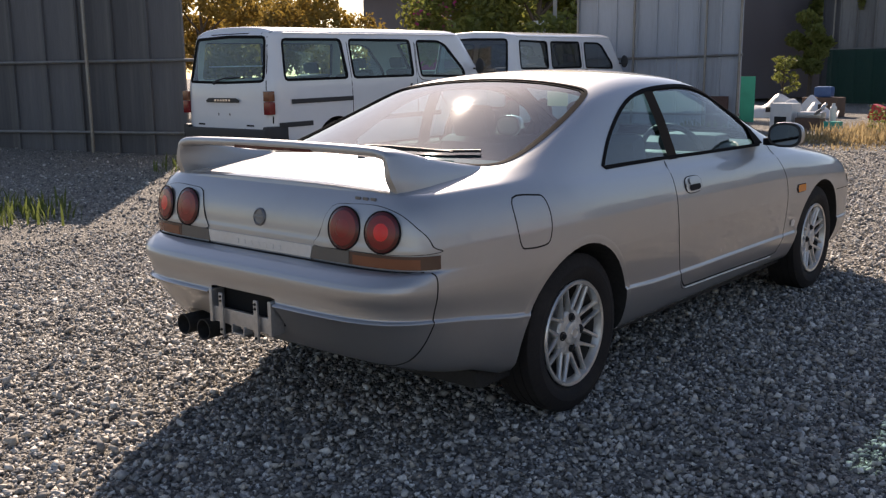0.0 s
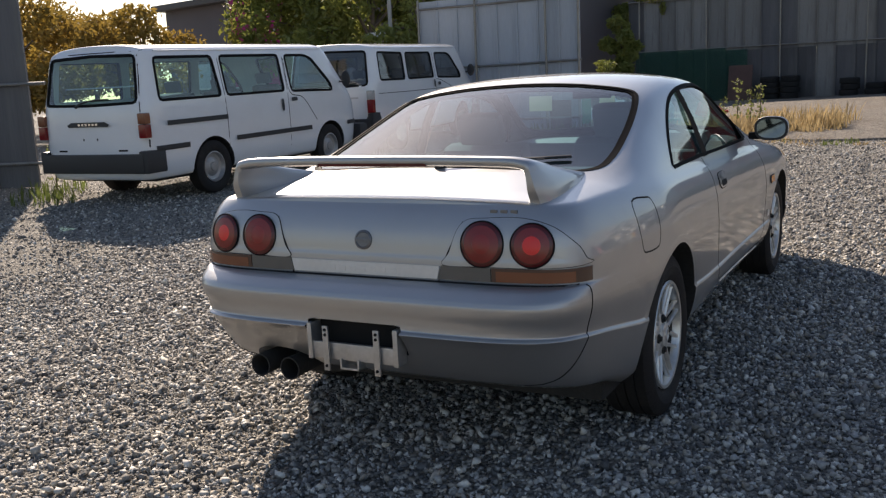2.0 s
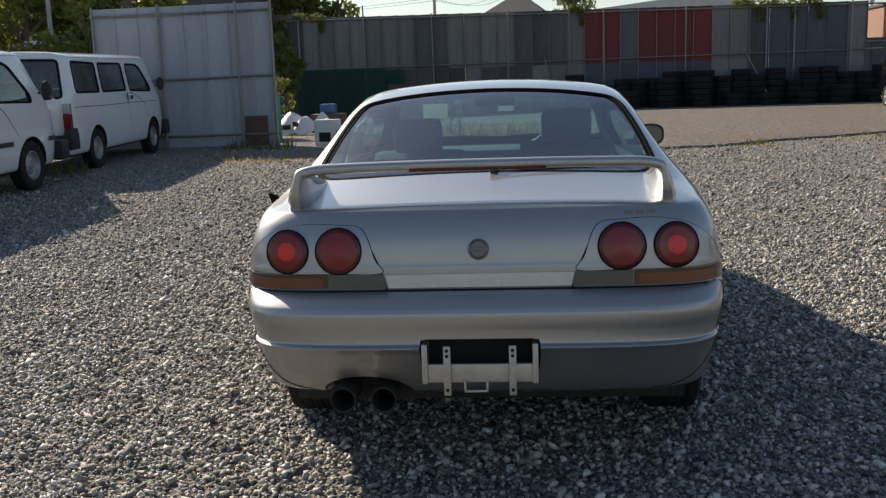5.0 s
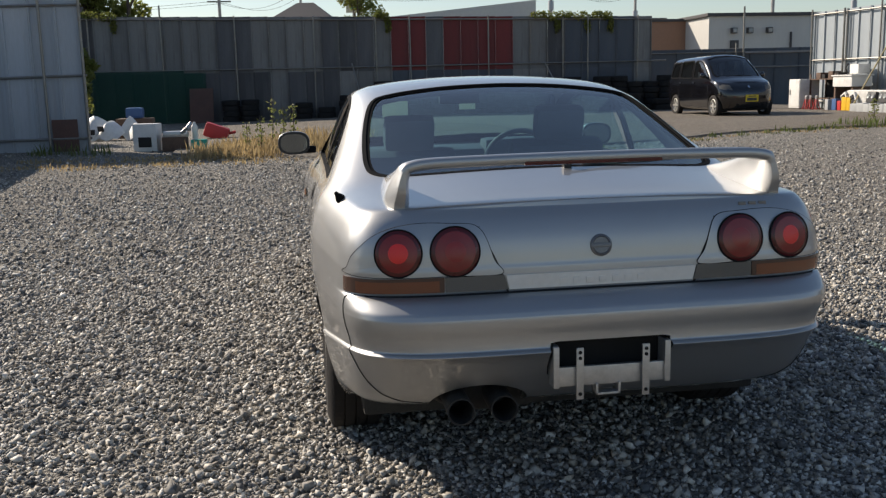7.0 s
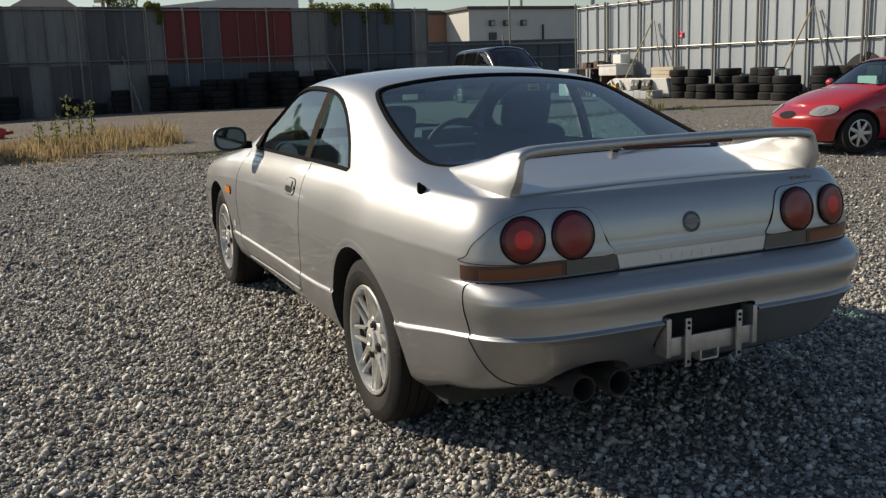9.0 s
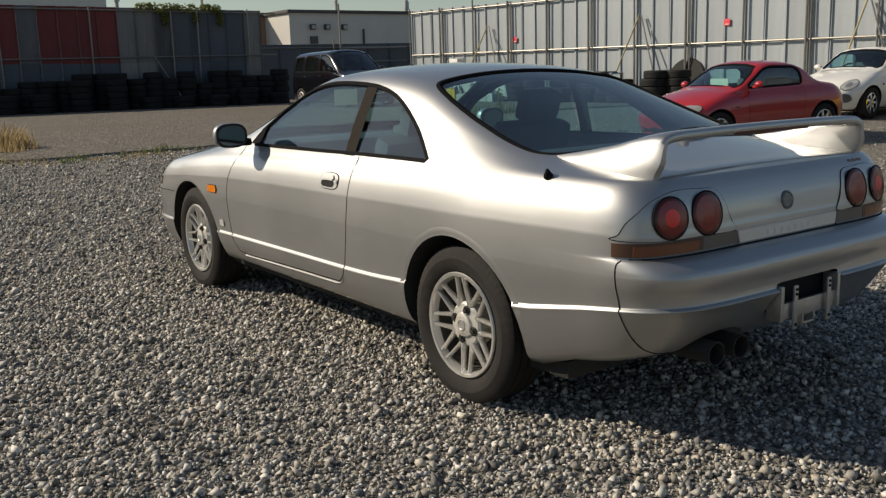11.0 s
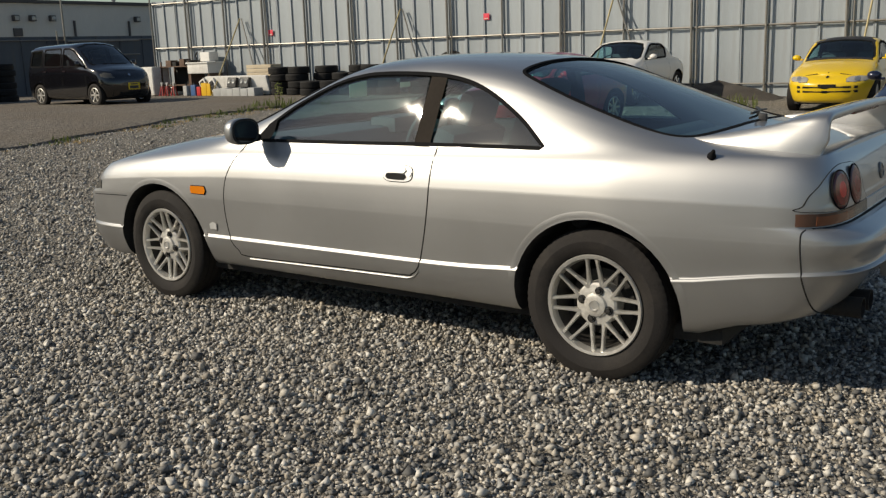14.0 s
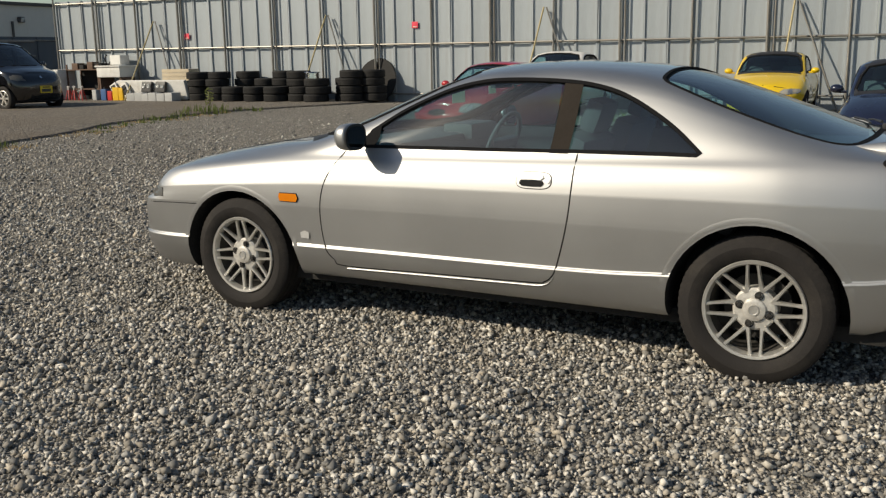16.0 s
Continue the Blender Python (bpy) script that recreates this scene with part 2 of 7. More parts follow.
def lathe(bm, profile, sides=48, axis="x", close=False, caps=True):
    """Turns (along the axis, radius) rows round the x, y or z axis."""
    rings = []
    for a, r in profile:
        ring = []
        for k in range(sides):
            c, s = r * math.cos(2 * math.pi * k / sides), r * math.sin(2 * math.pi * k / sides)
            ring.append(bm.verts.new({"x": (a, c, s), "y": (s, a, c), "z": (c, s, a)}[axis]))
        rings.append(ring)
    for i in range(len(rings) if close else len(rings) - 1):
        r0, r1 = rings[i], rings[(i + 1) % len(rings)]
        for k in range(sides):
            bm.faces.new((r0[k], r1[k], r1[(k + 1) % sides], r0[(k + 1) % sides]))
    if not close and caps:
        for ring in (rings[0], rings[-1]):
            if profile[rings.index(ring)][1] > 1e-4:
                bm.faces.new(ring)
    bmesh.ops.recalc_face_normals(bm, faces=bm.faces[:])
    return bm


def curve(knots, n=8, close=False):
    """A smooth line through knots (tuples of any size), n points a span."""
    k = np.array(knots, float)
    out, m = [], len(k)
    for i in range(m if close else m - 1):
        p1, p2 = k[i], k[(i + 1) % m]
        p0 = k[i - 1] if i or close else 2 * p1 - p2
        p3 = k[(i + 2) % m] if i + 2 < m or close else 2 * p2 - p1
        for t in np.arange(n) / n:
            out.append(0.5 * (2 * p1 + (p2 - p0) * t + (2 * p0 - 5 * p1 + 4 * p2 - p3) * t * t + (3 * p1 - p0 - 3 * p2 + p3) * t**3))
    if not close:
        out.append(k[-1])
    return np.array(out)


def along(knots, x):
    """Smooth values at x of a line through (x, value, ...) knots."""
    line = curve(knots, 12)
    return [float(np.interp(x, line[:, 0], line[:, c])) for c in range(1, line.shape[1])]


def smoothstep(a, b, x):
    t = min(max((x - a) / (b - a), 0.0), 1.0)
    return t * t * (3 - 2 * t)


def ground_z(x, y):
    """The lot lies lowest round the coupe and rises a little to its edges."""
    r = math.hypot(x, y - 1)
    top = 0.27 + 0.10 * smoothstep(-4, 2, x)
    top = 0.12 + (top - 0.12) * smoothstep(-7, -1, y) - 0.15 * smoothstep(4, 10, x) * (1 - smoothstep(1, 10, y)) * smoothstep(-8, -2, y)
    return top * smoothstep(0, 1, min(max((r - 3) / 12, 0), 1)) * 0.5 + top * 0.5 * min(max((r - 3) / 12, 0), 1)


# ---- vehicle shells ----
def shell(spec):
    """A closed vehicle body: rows of the side wrapped round tail and nose, and sections over hood, cabin and deck. Forward is +y."""
    rows, tail, nose = np.array(spec["rows"], float), spec["tail"], spec["nose"]
    tail = tail if isinstance(tail, tuple) else ((0, 1), (tail, tail))
    fine = curve(rows, spec.get("row_steps", 2))
    y0, y1 = spec["mid"]
    nt, nm, nn = spec.get("stations", (14, 56, 14))
    ref = spec["shoulder_ref"]
    base = spec.get("fixed_below", 0.55)
    stations = [("t", math.pi / 2 * i / nt) for i in range(nt)] + [("m", y0 + (y1 - y0) * i / nm) for i in range(nm + 1)] + [("n", math.pi / 2 * (1 - i / nn)) for i in range(1, nn + 1)]
    grid = []
    for kind, u in stations:
        col = []
        for z, w, yt, yn in fine:
            if kind == "m":
                y, f = u, 1.0
            elif kind == "t":
                e = 2 / float(np.interp(z, tail[0], tail[1]))
                y, f = y0 - (y0 - yt) * math.cos(u) ** e, math.sin(u) ** e
            else:
                y, f = y1 + (yn - y1) * math.cos(u) ** (2 / nose), max(math.sin(u), 0) ** (2 / nose)
            top, = along(spec["shoulder"], y)
            low, = along(spec["bottom"], y)
            span, = along(spec["width"], y)
            if "lift" in spec:
                z = z + along(spec["lift"], y)[0] * smoothstep(0.26, 0.39, z) * (1 - smoothstep(0.43, 0.63, z))
            if z > base:
                zz = base + (z - base) * (top - base) / (ref - base)
            else:
                zz = base - (base - z) * (base - low) / (base - rows[0][0])
            col.append((w * f * span, y, zz))
        x, y, z = col[-1]
        f = x / max(fine[-1][1] * along(spec["width"], y)[0], 1e-6)
        xe, ze = along(spec["rail"], y)
        zc, = along(spec["crown"], y)
        xe = min(xe * f, x * 0.97)
        if kind != "m":
            ze, zc = z + (ze - z) * f, z + (zc - z) * (f ** 0.5)
        ns, nr = spec.get("side_steps", 9), 9
        side = [(x + (xe - x) * v + spec.get("bulge", 0.012) * math.sin(math.pi * v) * f, y, z + (ze - z) * v) for v in [i / ns for i in range(1, ns + 1)]]
        over = [(xe * (1 - v), y, zc - (zc - ze) * (1 - v) ** 2.3) for v in [i / nr for i in range(1, nr + 1)]]
        sec = np.array(col + side + over)
        a = len(col)
        for _ in range(spec.get("soften", 2)):
            sec[a - 1 : -1] = 0.25 * sec[a - 2 : -2] + 0.5 * sec[a - 1 : -1] + 0.25 * sec[a:]
        grid.append(sec)
    grid = np.array(grid)
    for _ in range(spec.get("soften_along", 1)):
        mid = slice(nt + 1, nt + nm)
        g = grid.copy()
        grid[mid, len(fine) :] = 0.25 * g[nt : nt + nm - 1, len(fine) :] + 0.5 * g[mid, len(fine) :] + 0.25 * g[nt + 2 : nt + nm + 1, len(fine) :]
    bm = bmesh.new()
    right = [[bm.verts.new(p) for p in sec] for sec in grid]
    left = [[bm.verts.new((-p[0], p[1], p[2])) for p in sec] for sec in grid]
    for i in range(len(grid) - 1):
        for j in range(grid.shape[1] - 1):
            bm.faces.new((right[i][j], right[i][j + 1], right[i + 1][j + 1], right[i + 1][j]))
            bm.faces.new((left[i][j], left[i + 1][j], left[i + 1][j + 1], left[i][j + 1]))
        bm.faces.new((right[i][0], right[i + 1][0], left[i + 1][0], left[i][0]))
    bmesh.ops.remove_doubles(bm, verts=bm.verts[:], dist=0.0004)
    bmesh.ops.dissolve_degenerate(bm, edges=bm.edges[:], dist=0.0002)
    bmesh.ops.recalc_face_normals(bm, faces=bm.faces[:])
    return bm


class Skin:
    """Finds places on a shell along the axes."""

    def __init__(self, bm):
        from mathutils.bvhtree import BVHTree
        me = bpy.data.meshes.new("skin")
        bm.to_mesh(me)
        me.calc_loop_triangles()
        self.tris = [tuple(t.vertices) for t in me.loop_triangles]
        self.verts = [v.co.copy() for v in me.vertices]
        self.normals = [v.normal.copy() for v in me.vertices]
        self.tree = BVHTree.FromPolygons(self.verts, self.tris)
        bpy.data.meshes.remove(me)

    def drop(self, axis, a, b, out=0.0):
        """The place that a ray from far out meets: axis 'x-', 'x+', 'y-', 'y+' or 'z+' says from where; a, b are the other two."""
        far = 9.0 if axis[1] == "+" else -9.0
        start = {"x": (far, a, b), "y": (a, far, b), "z": (a, b, far)}[axis[0]]
        way = Vector({"x": (-far, 0, 0), "y": (0, -far, 0), "z": (0, 0, -far)}[axis[0]]).normalized()
        hit, normal, i, _ = self.tree.ray_cast(Vector(start), way)
        if hit is None:
            hit, normal, i, _ = self.tree.find_nearest(Vector({"x": (far / 9, a, b), "y": (a, far / 4, b), "z": (a, b, 1.2)}[axis[0]]))
        if normal.dot(way) > 0:
            normal = -normal
        return hit + normal * out

    def smooth_normal(self, place):
        hit, normal, i, d = self.tree.find_nearest(place)
        a, b, c = self.tris[i]
        pa, pb, pc = self.verts[a], self.verts[b], self.verts[c]
        v0, v1, v2 = pb - pa, pc - pa, hit - pa
        d00, d01, d11, d20, d21 = v0.dot(v0), v0.dot(v1), v1.dot(v1), v2.dot(v0), v2.dot(v1)
        den = d00 * d11 - d01 * d01
        if abs(den) < 1e-14:
            return normal, d, normal
        v, w = (d11 * d20 - d01 * d21) / den, (d00 * d21 - d01 * d20) / den
        return (self.normals[a] * (1 - v - w) + self.normals[b] * v + self.normals[c] * w).normalized(), d, normal


def offset_line(line, d):
    """A closed outline moved outwards by d."""
    p = np.array(line)
    t = np.roll(p, -1, 0) - np.roll(p, 1, 0)
    n = np.c_[t[:, 1], -t[:, 0]] / np.linalg.norm(t, axis=1)[:, None]
    area = 0.5 * np.sum(p[:, 0] * np.roll(p[:, 1], -1) - np.roll(p[:, 0], -1) * p[:, 1])
    return p + n * d * (1 if area > 0 else -1)


def patch(skin, axis, line, out=0.0, rings=7):
    """A sheet on the skin inside a closed outline, pulled outwards by out."""
    p, bm = np.array(line), bmesh.new()
    mid = p.mean(0)
    loops = [[bm.verts.new(skin.drop(axis, *(mid + (q - mid) * (1 - r / rings)), out)) for q in p] for r in range(rings)]
    c = bm.verts.new(skin.drop(axis, *mid, out))
    n = len(p)
    for r in range(rings - 1):
        for k in range(n):
            bm.faces.new((loops[r][k], loops[r][(k + 1) % n], loops[r + 1][(k + 1) % n], loops[r + 1][k]))
    for k in range(n):
        bm.faces.new((loops[-1][k], loops[-1][(k + 1) % n], c))
    bm.normal_update()
    way = Vector({"x": (1, 0, 0), "y": (0, 1, 0), "z": (0, 0, 1)}[axis[0]]) * (1 if axis[1] == "+" else -1)
    if sum((f.normal * f.calc_area() for f in bm.faces), Vector()).dot(way) < 0:
        bmesh.ops.reverse_faces(bm, faces=bm.faces[:])
    return bm


def border(skin, axis, line, wide, out=0.003, deep=0.012, inner=0.0):
    """A raised strip round a closed outline, from inner outside it to wide outside it."""
    a, b, bm = offset_line(line, inner), offset_line(line, wide), bmesh.new()
    rings = [[bm.verts.new(skin.drop(axis, *q, o)) for q in l] for l, o in ((a, -deep), (a, out), (b, out), (b, -deep))]
    n = len(a)
    for r in range(3):
        for k in range(n):
            bm.faces.new((rings[r][k], rings[r][(k + 1) % n], rings[r + 1][(k + 1) % n], rings[r + 1][k]))
    bmesh.ops.recalc_face_normals(bm, faces=bm.faces[:])
    return bm


def seam(skin, axis, line, width=0.004, out=0.0006, close=False):
    """A thin strip lying on the skin along a line."""
    p, bm = np.array(line), bmesh.new()
    if close:
        t = np.roll(p, -1, 0) - np.roll(p, 1, 0)
    else:
        t = np.gradient(p, axis=0)
    n = np.c_[t[:, 1], -t[:, 0]] / (np.linalg.norm(t, axis=1)[:, None] + 1e-9) * width / 2
    rows = [[bm.verts.new(skin.drop(axis, *q, o)) for q in p + s * n] for s, o in ((-1, out * 0.2), (0, out), (1, out * 0.2))]
    for r in range(2):
        for k in range(len(p) if close else len(p) - 1):
            j = (k + 1) % len(p)
            bm.faces.new((rows[r][k], rows[r][j], rows[r + 1][j], rows[r + 1][k]))
    return bm


def ribbon(skin, axis, low, high, out=0.0, steps=4):
    """A sheet on the skin between two lines of as many points, with its rim turned in."""
    bm = bmesh.new()
    rows = []
    for k in range(steps + 1):
        rows.append([bm.verts.new(skin.drop(axis, a[0] + (b[0] - a[0]) * k / steps, a[1] + (b[1] - a[1]) * k / steps, out)) for a, b in zip(low, high)])
    for r0, r1 in zip(rows[:-1], rows[1:]):
        for i in range(len(r0) - 1):
            bm.faces.new((r0[i], r0[i + 1], r1[i + 1], r1[i]))
    bm.normal_update()
    way = Vector({"x": (1, 0, 0), "y": (0, 1, 0), "z": (0, 0, 1)}[axis[0]]) * (1 if axis[1] == "+" else -1)
    if sum((f.normal * f.calc_area() for f in bm.faces), Vector()).dot(way) < 0:
        bmesh.ops.reverse_faces(bm, faces=bm.faces[:])
    edges = [e for e in bm.edges if e.is_boundary]
    made = bmesh.ops.extrude_edge_only(bm, edges=edges)["geom"]
    for v in made:
        if isinstance(v, bmesh.types.BMVert):
            v.co -= way * (out + 0.004)
    return bm


def prism(axis, line, near, far):
    """A closed block over an outline, from near to far along an axis."""
    bm = bmesh.new()
    at = lambda q, s: {"x": (s, q[0], q[1]), "y": (q[0], s, q[1]), "z": (q[0], q[1], s)}[axis]
    a, b = [bm.verts.new(at(q, near)) for q in line], [bm.verts.new(at(q, far)) for q in line]
    n = len(a)
    for k in range(n):
        bm.faces.new((a[k], a[(k + 1) % n], b[(k + 1) % n], b[k]))
    bm.faces.new(a[::-1]), bm.faces.new(b)
    bmesh.ops.recalc_face_normals(bm, faces=bm.faces[:])
    return bm


def temp_object(bm, material):
    me = bpy.data.meshes.new("cutter")
    bm.to_mesh(me)
    bm.free()
    me.materials.append(material)
    return new("cutter", me)


def cut(bm, cutters, body_material):
    """bm less all cutters, given as (bmesh, material); the cut faces take the cutter's material. Returns a mesh."""
    ob = temp_object(bm, body_material)
    tools = []
    for c, m in cutters:
        t = temp_object(c, m)
        mod = ob.modifiers.new("cut", "BOOLEAN")
        mod.operation, mod.solver, mod.object = "DIFFERENCE", "EXACT", t
        mod.material_mode = "TRANSFER"
        tools.append(t)
    dg = bpy.context.evaluated_depsgraph_get()
    me = bpy.data.meshes.new_from_object(ob.evaluated_get(dg))
    for o in (ob, *tools):
        old = o.data
        bpy.data.objects.remove(o)
        bpy.data.meshes.remove(old)
    return me


def dress(me, skin, name, parent, regions=(), label=""):
    """Splits a cut shell into objects by regions (name, test(centre), label) and gives each the smooth normals of the uncut skin."""
    jobs = {}
    for p in me.polygons:
        _, d, _ = skin.smooth_normal(p.center)
        outer = d < 0.002
        key = name
        for nm, test, lab in regions:
            if outer and test(p.center):
                key = nm
                break
        jobs.setdefault(key, []).append((p, outer))
    made = {}
    labels = {nm: lab for nm, _, lab in regions}
    for key, polys in jobs.items():
        index, verts, faces, normals, mats = {}, [], [], [], []
        for p, outer in polys:
            face = []
            for v in p.vertices:
                if v not in index:
                    index[v] = len(verts)
                    verts.append(me.vertices[v].co.copy())
                face.append(index[v])
                nv, d, fn = skin.smooth_normal(me.vertices[v].co) if outer else (p.normal, 0, p.normal)
                normals.append(nv if nv.dot(p.normal) > 0.3 else p.normal)
            faces.append(face)
            mats.append(p.material_index)
        out = bpy.data.meshes.new(key)
        out.from_pydata(verts, [], faces)
        for m in me.materials:
            out.materials.append(m)
        out.polygons.foreach_set("material_index", mats)
        out.shade_smooth()
        out.normals_split_custom_set(normals)
        ob = new(key, out)
        ob.parent = parent
        if labels.get(key):
            ob["label"] = labels[key]
        made[key] = ob
    bpy.data.meshes.remove(me)
    return made


def cavity(bm, inset, y0, y1, z0):
    """The room inside a shell: its surface moved in, closed off in front, behind and below."""
    b = bm.copy()
    b.normal_update()
    moves = {v: v.normal.copy() for v in b.verts}
    for v, n in moves.items():
        v.co -= n * inset
    for co, no in (((0, y0, 0), (0, -1, 0)), ((0, y1, 0), (0, 1, 0)), ((0, 0, z0), (0, 0, -1))):
        bmesh.ops.bisect_plane(b, geom=b.verts[:] + b.edges[:] + b.faces[:], plane_co=co, plane_no=no, clear_outer=True)
        edges = [e for e in b.edges if len(e.link_faces) == 1]
        bmesh.ops.holes_fill(b, edges=edges, sides=0)
    bmesh.ops.recalc_face_normals(b, faces=b.faces[:])
    return b


def drum(y, z, r, x0, x1, sides=48):
    """A wheel well's block: a cylinder across the car."""
    bm = bmesh.new()
    lathe(bm, [(x0, r), (x1, r)], sides)
    bmesh.ops.translate(bm, verts=bm.verts[:], vec=(0, y, z))
    return bm

# ---- wheels ----
def tyre_mesh(r, rim, wide, sides=64, grooves=True):
    """A tyre about the x axis, its outer side towards +x."""
    h = wide / 2
    wall = [(h * 0.72, rim - 0.004), (h * 0.86, rim + 0.012), (h * 0.98, rim + (r - rim) * 0.35), (h * 1.0, rim + (r - rim) * 0.55), (h * 0.94, r - 0.03), (h * 0.86, r - 0.009)]
    tread = []
    n = 4 if grooves else 1
    for i in range(n):
        a, b = h * 0.78 - (i / n) * h * 1.56, h * 0.78 - ((i + 0.86) / n) * h * 1.56
        tread += [(a, r), (b, r)]
        if i < n - 1:
            c = h * 0.78 - ((i + 1) / n) * h * 1.56
            tread += [(b - 0.001, r - 0.008), (c + 0.001, r - 0.008)]
    prof = wall + tread + [(-a, q) for a, q in wall[::-1]]
    bm = lathe(bmesh.new(), prof, sides * 3 if grooves else sides, caps=False)
    if grooves:
        bm.verts.index_update()
        n = sides * 3
        for v in bm.verts:
            q = math.hypot(v.co.y, v.co.z)
            if abs(v.co.x) > h * 0.5 and q > r - 0.012 and (v.index % n) % 3 == 0:
                v.co.y, v.co.z = v.co.y * (1 - 0.0028 / q), v.co.z * (1 - 0.0028 / q)
    return bm


def disc_brake(r):
    return lathe(bmesh.new(), [(-0.02, 0.0), (-0.02, r), (0.0, r), (0.0, r * 0.5), (0.02, r * 0.45), (0.02, 0.0)], 32)


def alloy_rim(rim):
    """Rim barrel and lip of a twin-spoke wheel."""
    prof = [(0.088, rim + 0.004), (0.094, rim), (0.092, rim - 0.012), (0.075, rim - 0.018), (0.06, rim - 0.021)]
    return lathe(bmesh.new(), prof, 64, caps=False)


def rim_barrel(rim):
    return lathe(bmesh.new(), [(0.061, rim - 0.021), (0.05, rim - 0.024), (-0.08, rim - 0.03), (-0.085, rim), (-0.08, rim + 0.004)], 48, caps=False)


def twin_spoke(rim, turn):
    """A pair of slender spokes that meet the neighbouring pairs at the hub."""
    bm = bmesh.new()
    for s in (-1, 1):
        a0, a1 = turn + s * radians(19.5), turn + s * radians(6.2)
        p0 = Vector((0.066, math.cos(a0) * 0.086, math.sin(a0) * 0.086))
        p1 = Vector((0.082, math.cos(a1) * (rim - 0.014), math.sin(a1) * (rim - 0.014)))
        d = (p1 - p0).normalized()
        side = d.cross(Vector((1, 0, 0))).normalized()
        up = side.cross(d).normalized()
        rings = []
        for p, w, t in ((p0 - d * 0.014, 0.0125, 0.022), (p0.lerp(p1, 0.25), 0.0078, 0.017), (p0.lerp(p1, 0.75), 0.0064, 0.014), (p1 + d * 0.012, 0.0095, 0.017)):
            rings.append([bm.verts.new(p + side * x * w + up * y * t) for x, y in ((-1, -1), (-1, -0.15), (-0.55, 0.22), (0.55, 0.22), (1, -0.15), (1, -1))])
        for i in range(3):
            for k in range(6):
                bm.faces.new((rings[i][k], rings[i][(k + 1) % 6], rings[i + 1][(k + 1) % 6], rings[i + 1][k]))
        bm.faces.new(rings[0][::-1]), bm.faces.new(rings[-1])
    bmesh.ops.recalc_face_normals(bm, faces=bm.faces[:])
    return bm


def alloy_wheel(parent, r, wide, rim, m, turn=0.0):
    """Tyre, rim, eight twin spokes, hub with four nuts, brake disc. Outer side at +x."""
    w = new("wheel")
    w.parent, w.matrix_basis = parent, m
    part("tyre", tyre_mesh(r, rim, wide), RUBBER, w, sharp=24)
    part("rim", alloy_rim(rim), ALLOY, w, "silver alloy rim")
    part("rim_barrel", rim_barrel(rim), RIM_DARK, w, "dark dusty inside of the rim")
    for i in range(8):
        part("spoke", twin_spoke(rim, turn + 2 * math.pi * i / 8), ALLOY, w, sharp=50)
    hub = lathe(bmesh.new(), [(0.0, 0.092), (0.06, 0.09), (0.068, 0.082), (0.072, 0.05), (0.082, 0.046), (0.086, 0.035), (0.087, 0.0)], 40)
    part("hub", hub, HUB_ALLOY, w)
    for i in range(4):
        a = turn + radians(-20 + 90 * i)
        b = lathe(bmesh.new(), [(0.05, 0.018), (0.0755, 0.018), (0.077, 0.0145), (0.066, 0.0135), (0.066, 0.0105), (0.084, 0.010), (0.086, 0.0)], 14)
        bmesh.ops.translate(b, verts=b.verts[:], vec=(0, math.cos(a) * 0.062, math.sin(a) * 0.062))
        part("wheel_nut", b, UNDER, w)
    cap = lathe(bmesh.new(), [(0.0871, 0.024), (0.090, 0.022), (0.090, 0.018), (0.088, 0.016), (0.088, 0.0)], 28)
    part("centre_cap", cap, ALLOY, w)
    part("brake_disc", disc_brake(0.14), UNDER, w)
    return w


def plain_wheel(parent, r, wide, rim, m, material=None, spokes=0):
    """A small wheel with a dished steel rim or a few broad spokes."""
    w = new("wheel")
    w.parent, w.matrix_basis = parent, m
    part("tyre", tyre_mesh(r, rim, wide, 36, False), RUBBER, w)
    h = wide / 2
    if spokes:
        bm = lathe(bmesh.new(), [(h * 0.8, rim), (h * 0.85, rim - 0.012), (h * 0.5, rim - 0.02), (-h * 0.7, rim - 0.02)], 36, caps=False)
        for i in range(spokes):
            box(bm, h * 0.5, h * 0.78, 0.02, rim - 0.01, -0.022, 0.022, 0.006, Matrix.Rotation(2 * math.pi * i / spokes, 4, "X"))
        lathe(bm, [(h * 0.4, 0.05), (h * 0.85, 0.045), (h * 0.86, 0.0)], 20)
        part("rim", bm, material or ALLOY, w)
        part("brake_disc", disc_brake(rim * 0.7), UNDER, w)
    else:
        bm = lathe(bmesh.new(), [(h * 0.85, rim), (h * 0.88, rim - 0.012), (h * 0.45, rim - 0.03), (h * 0.35, rim * 0.62), (h * 0.55, rim * 0.45), (h * 0.55, rim * 0.3), (h * 0.7, rim * 0.25), (h * 0.72, 0.0)], 36, caps=False)
        part("rim", bm, material or STEEL_RIM, w)
    return w

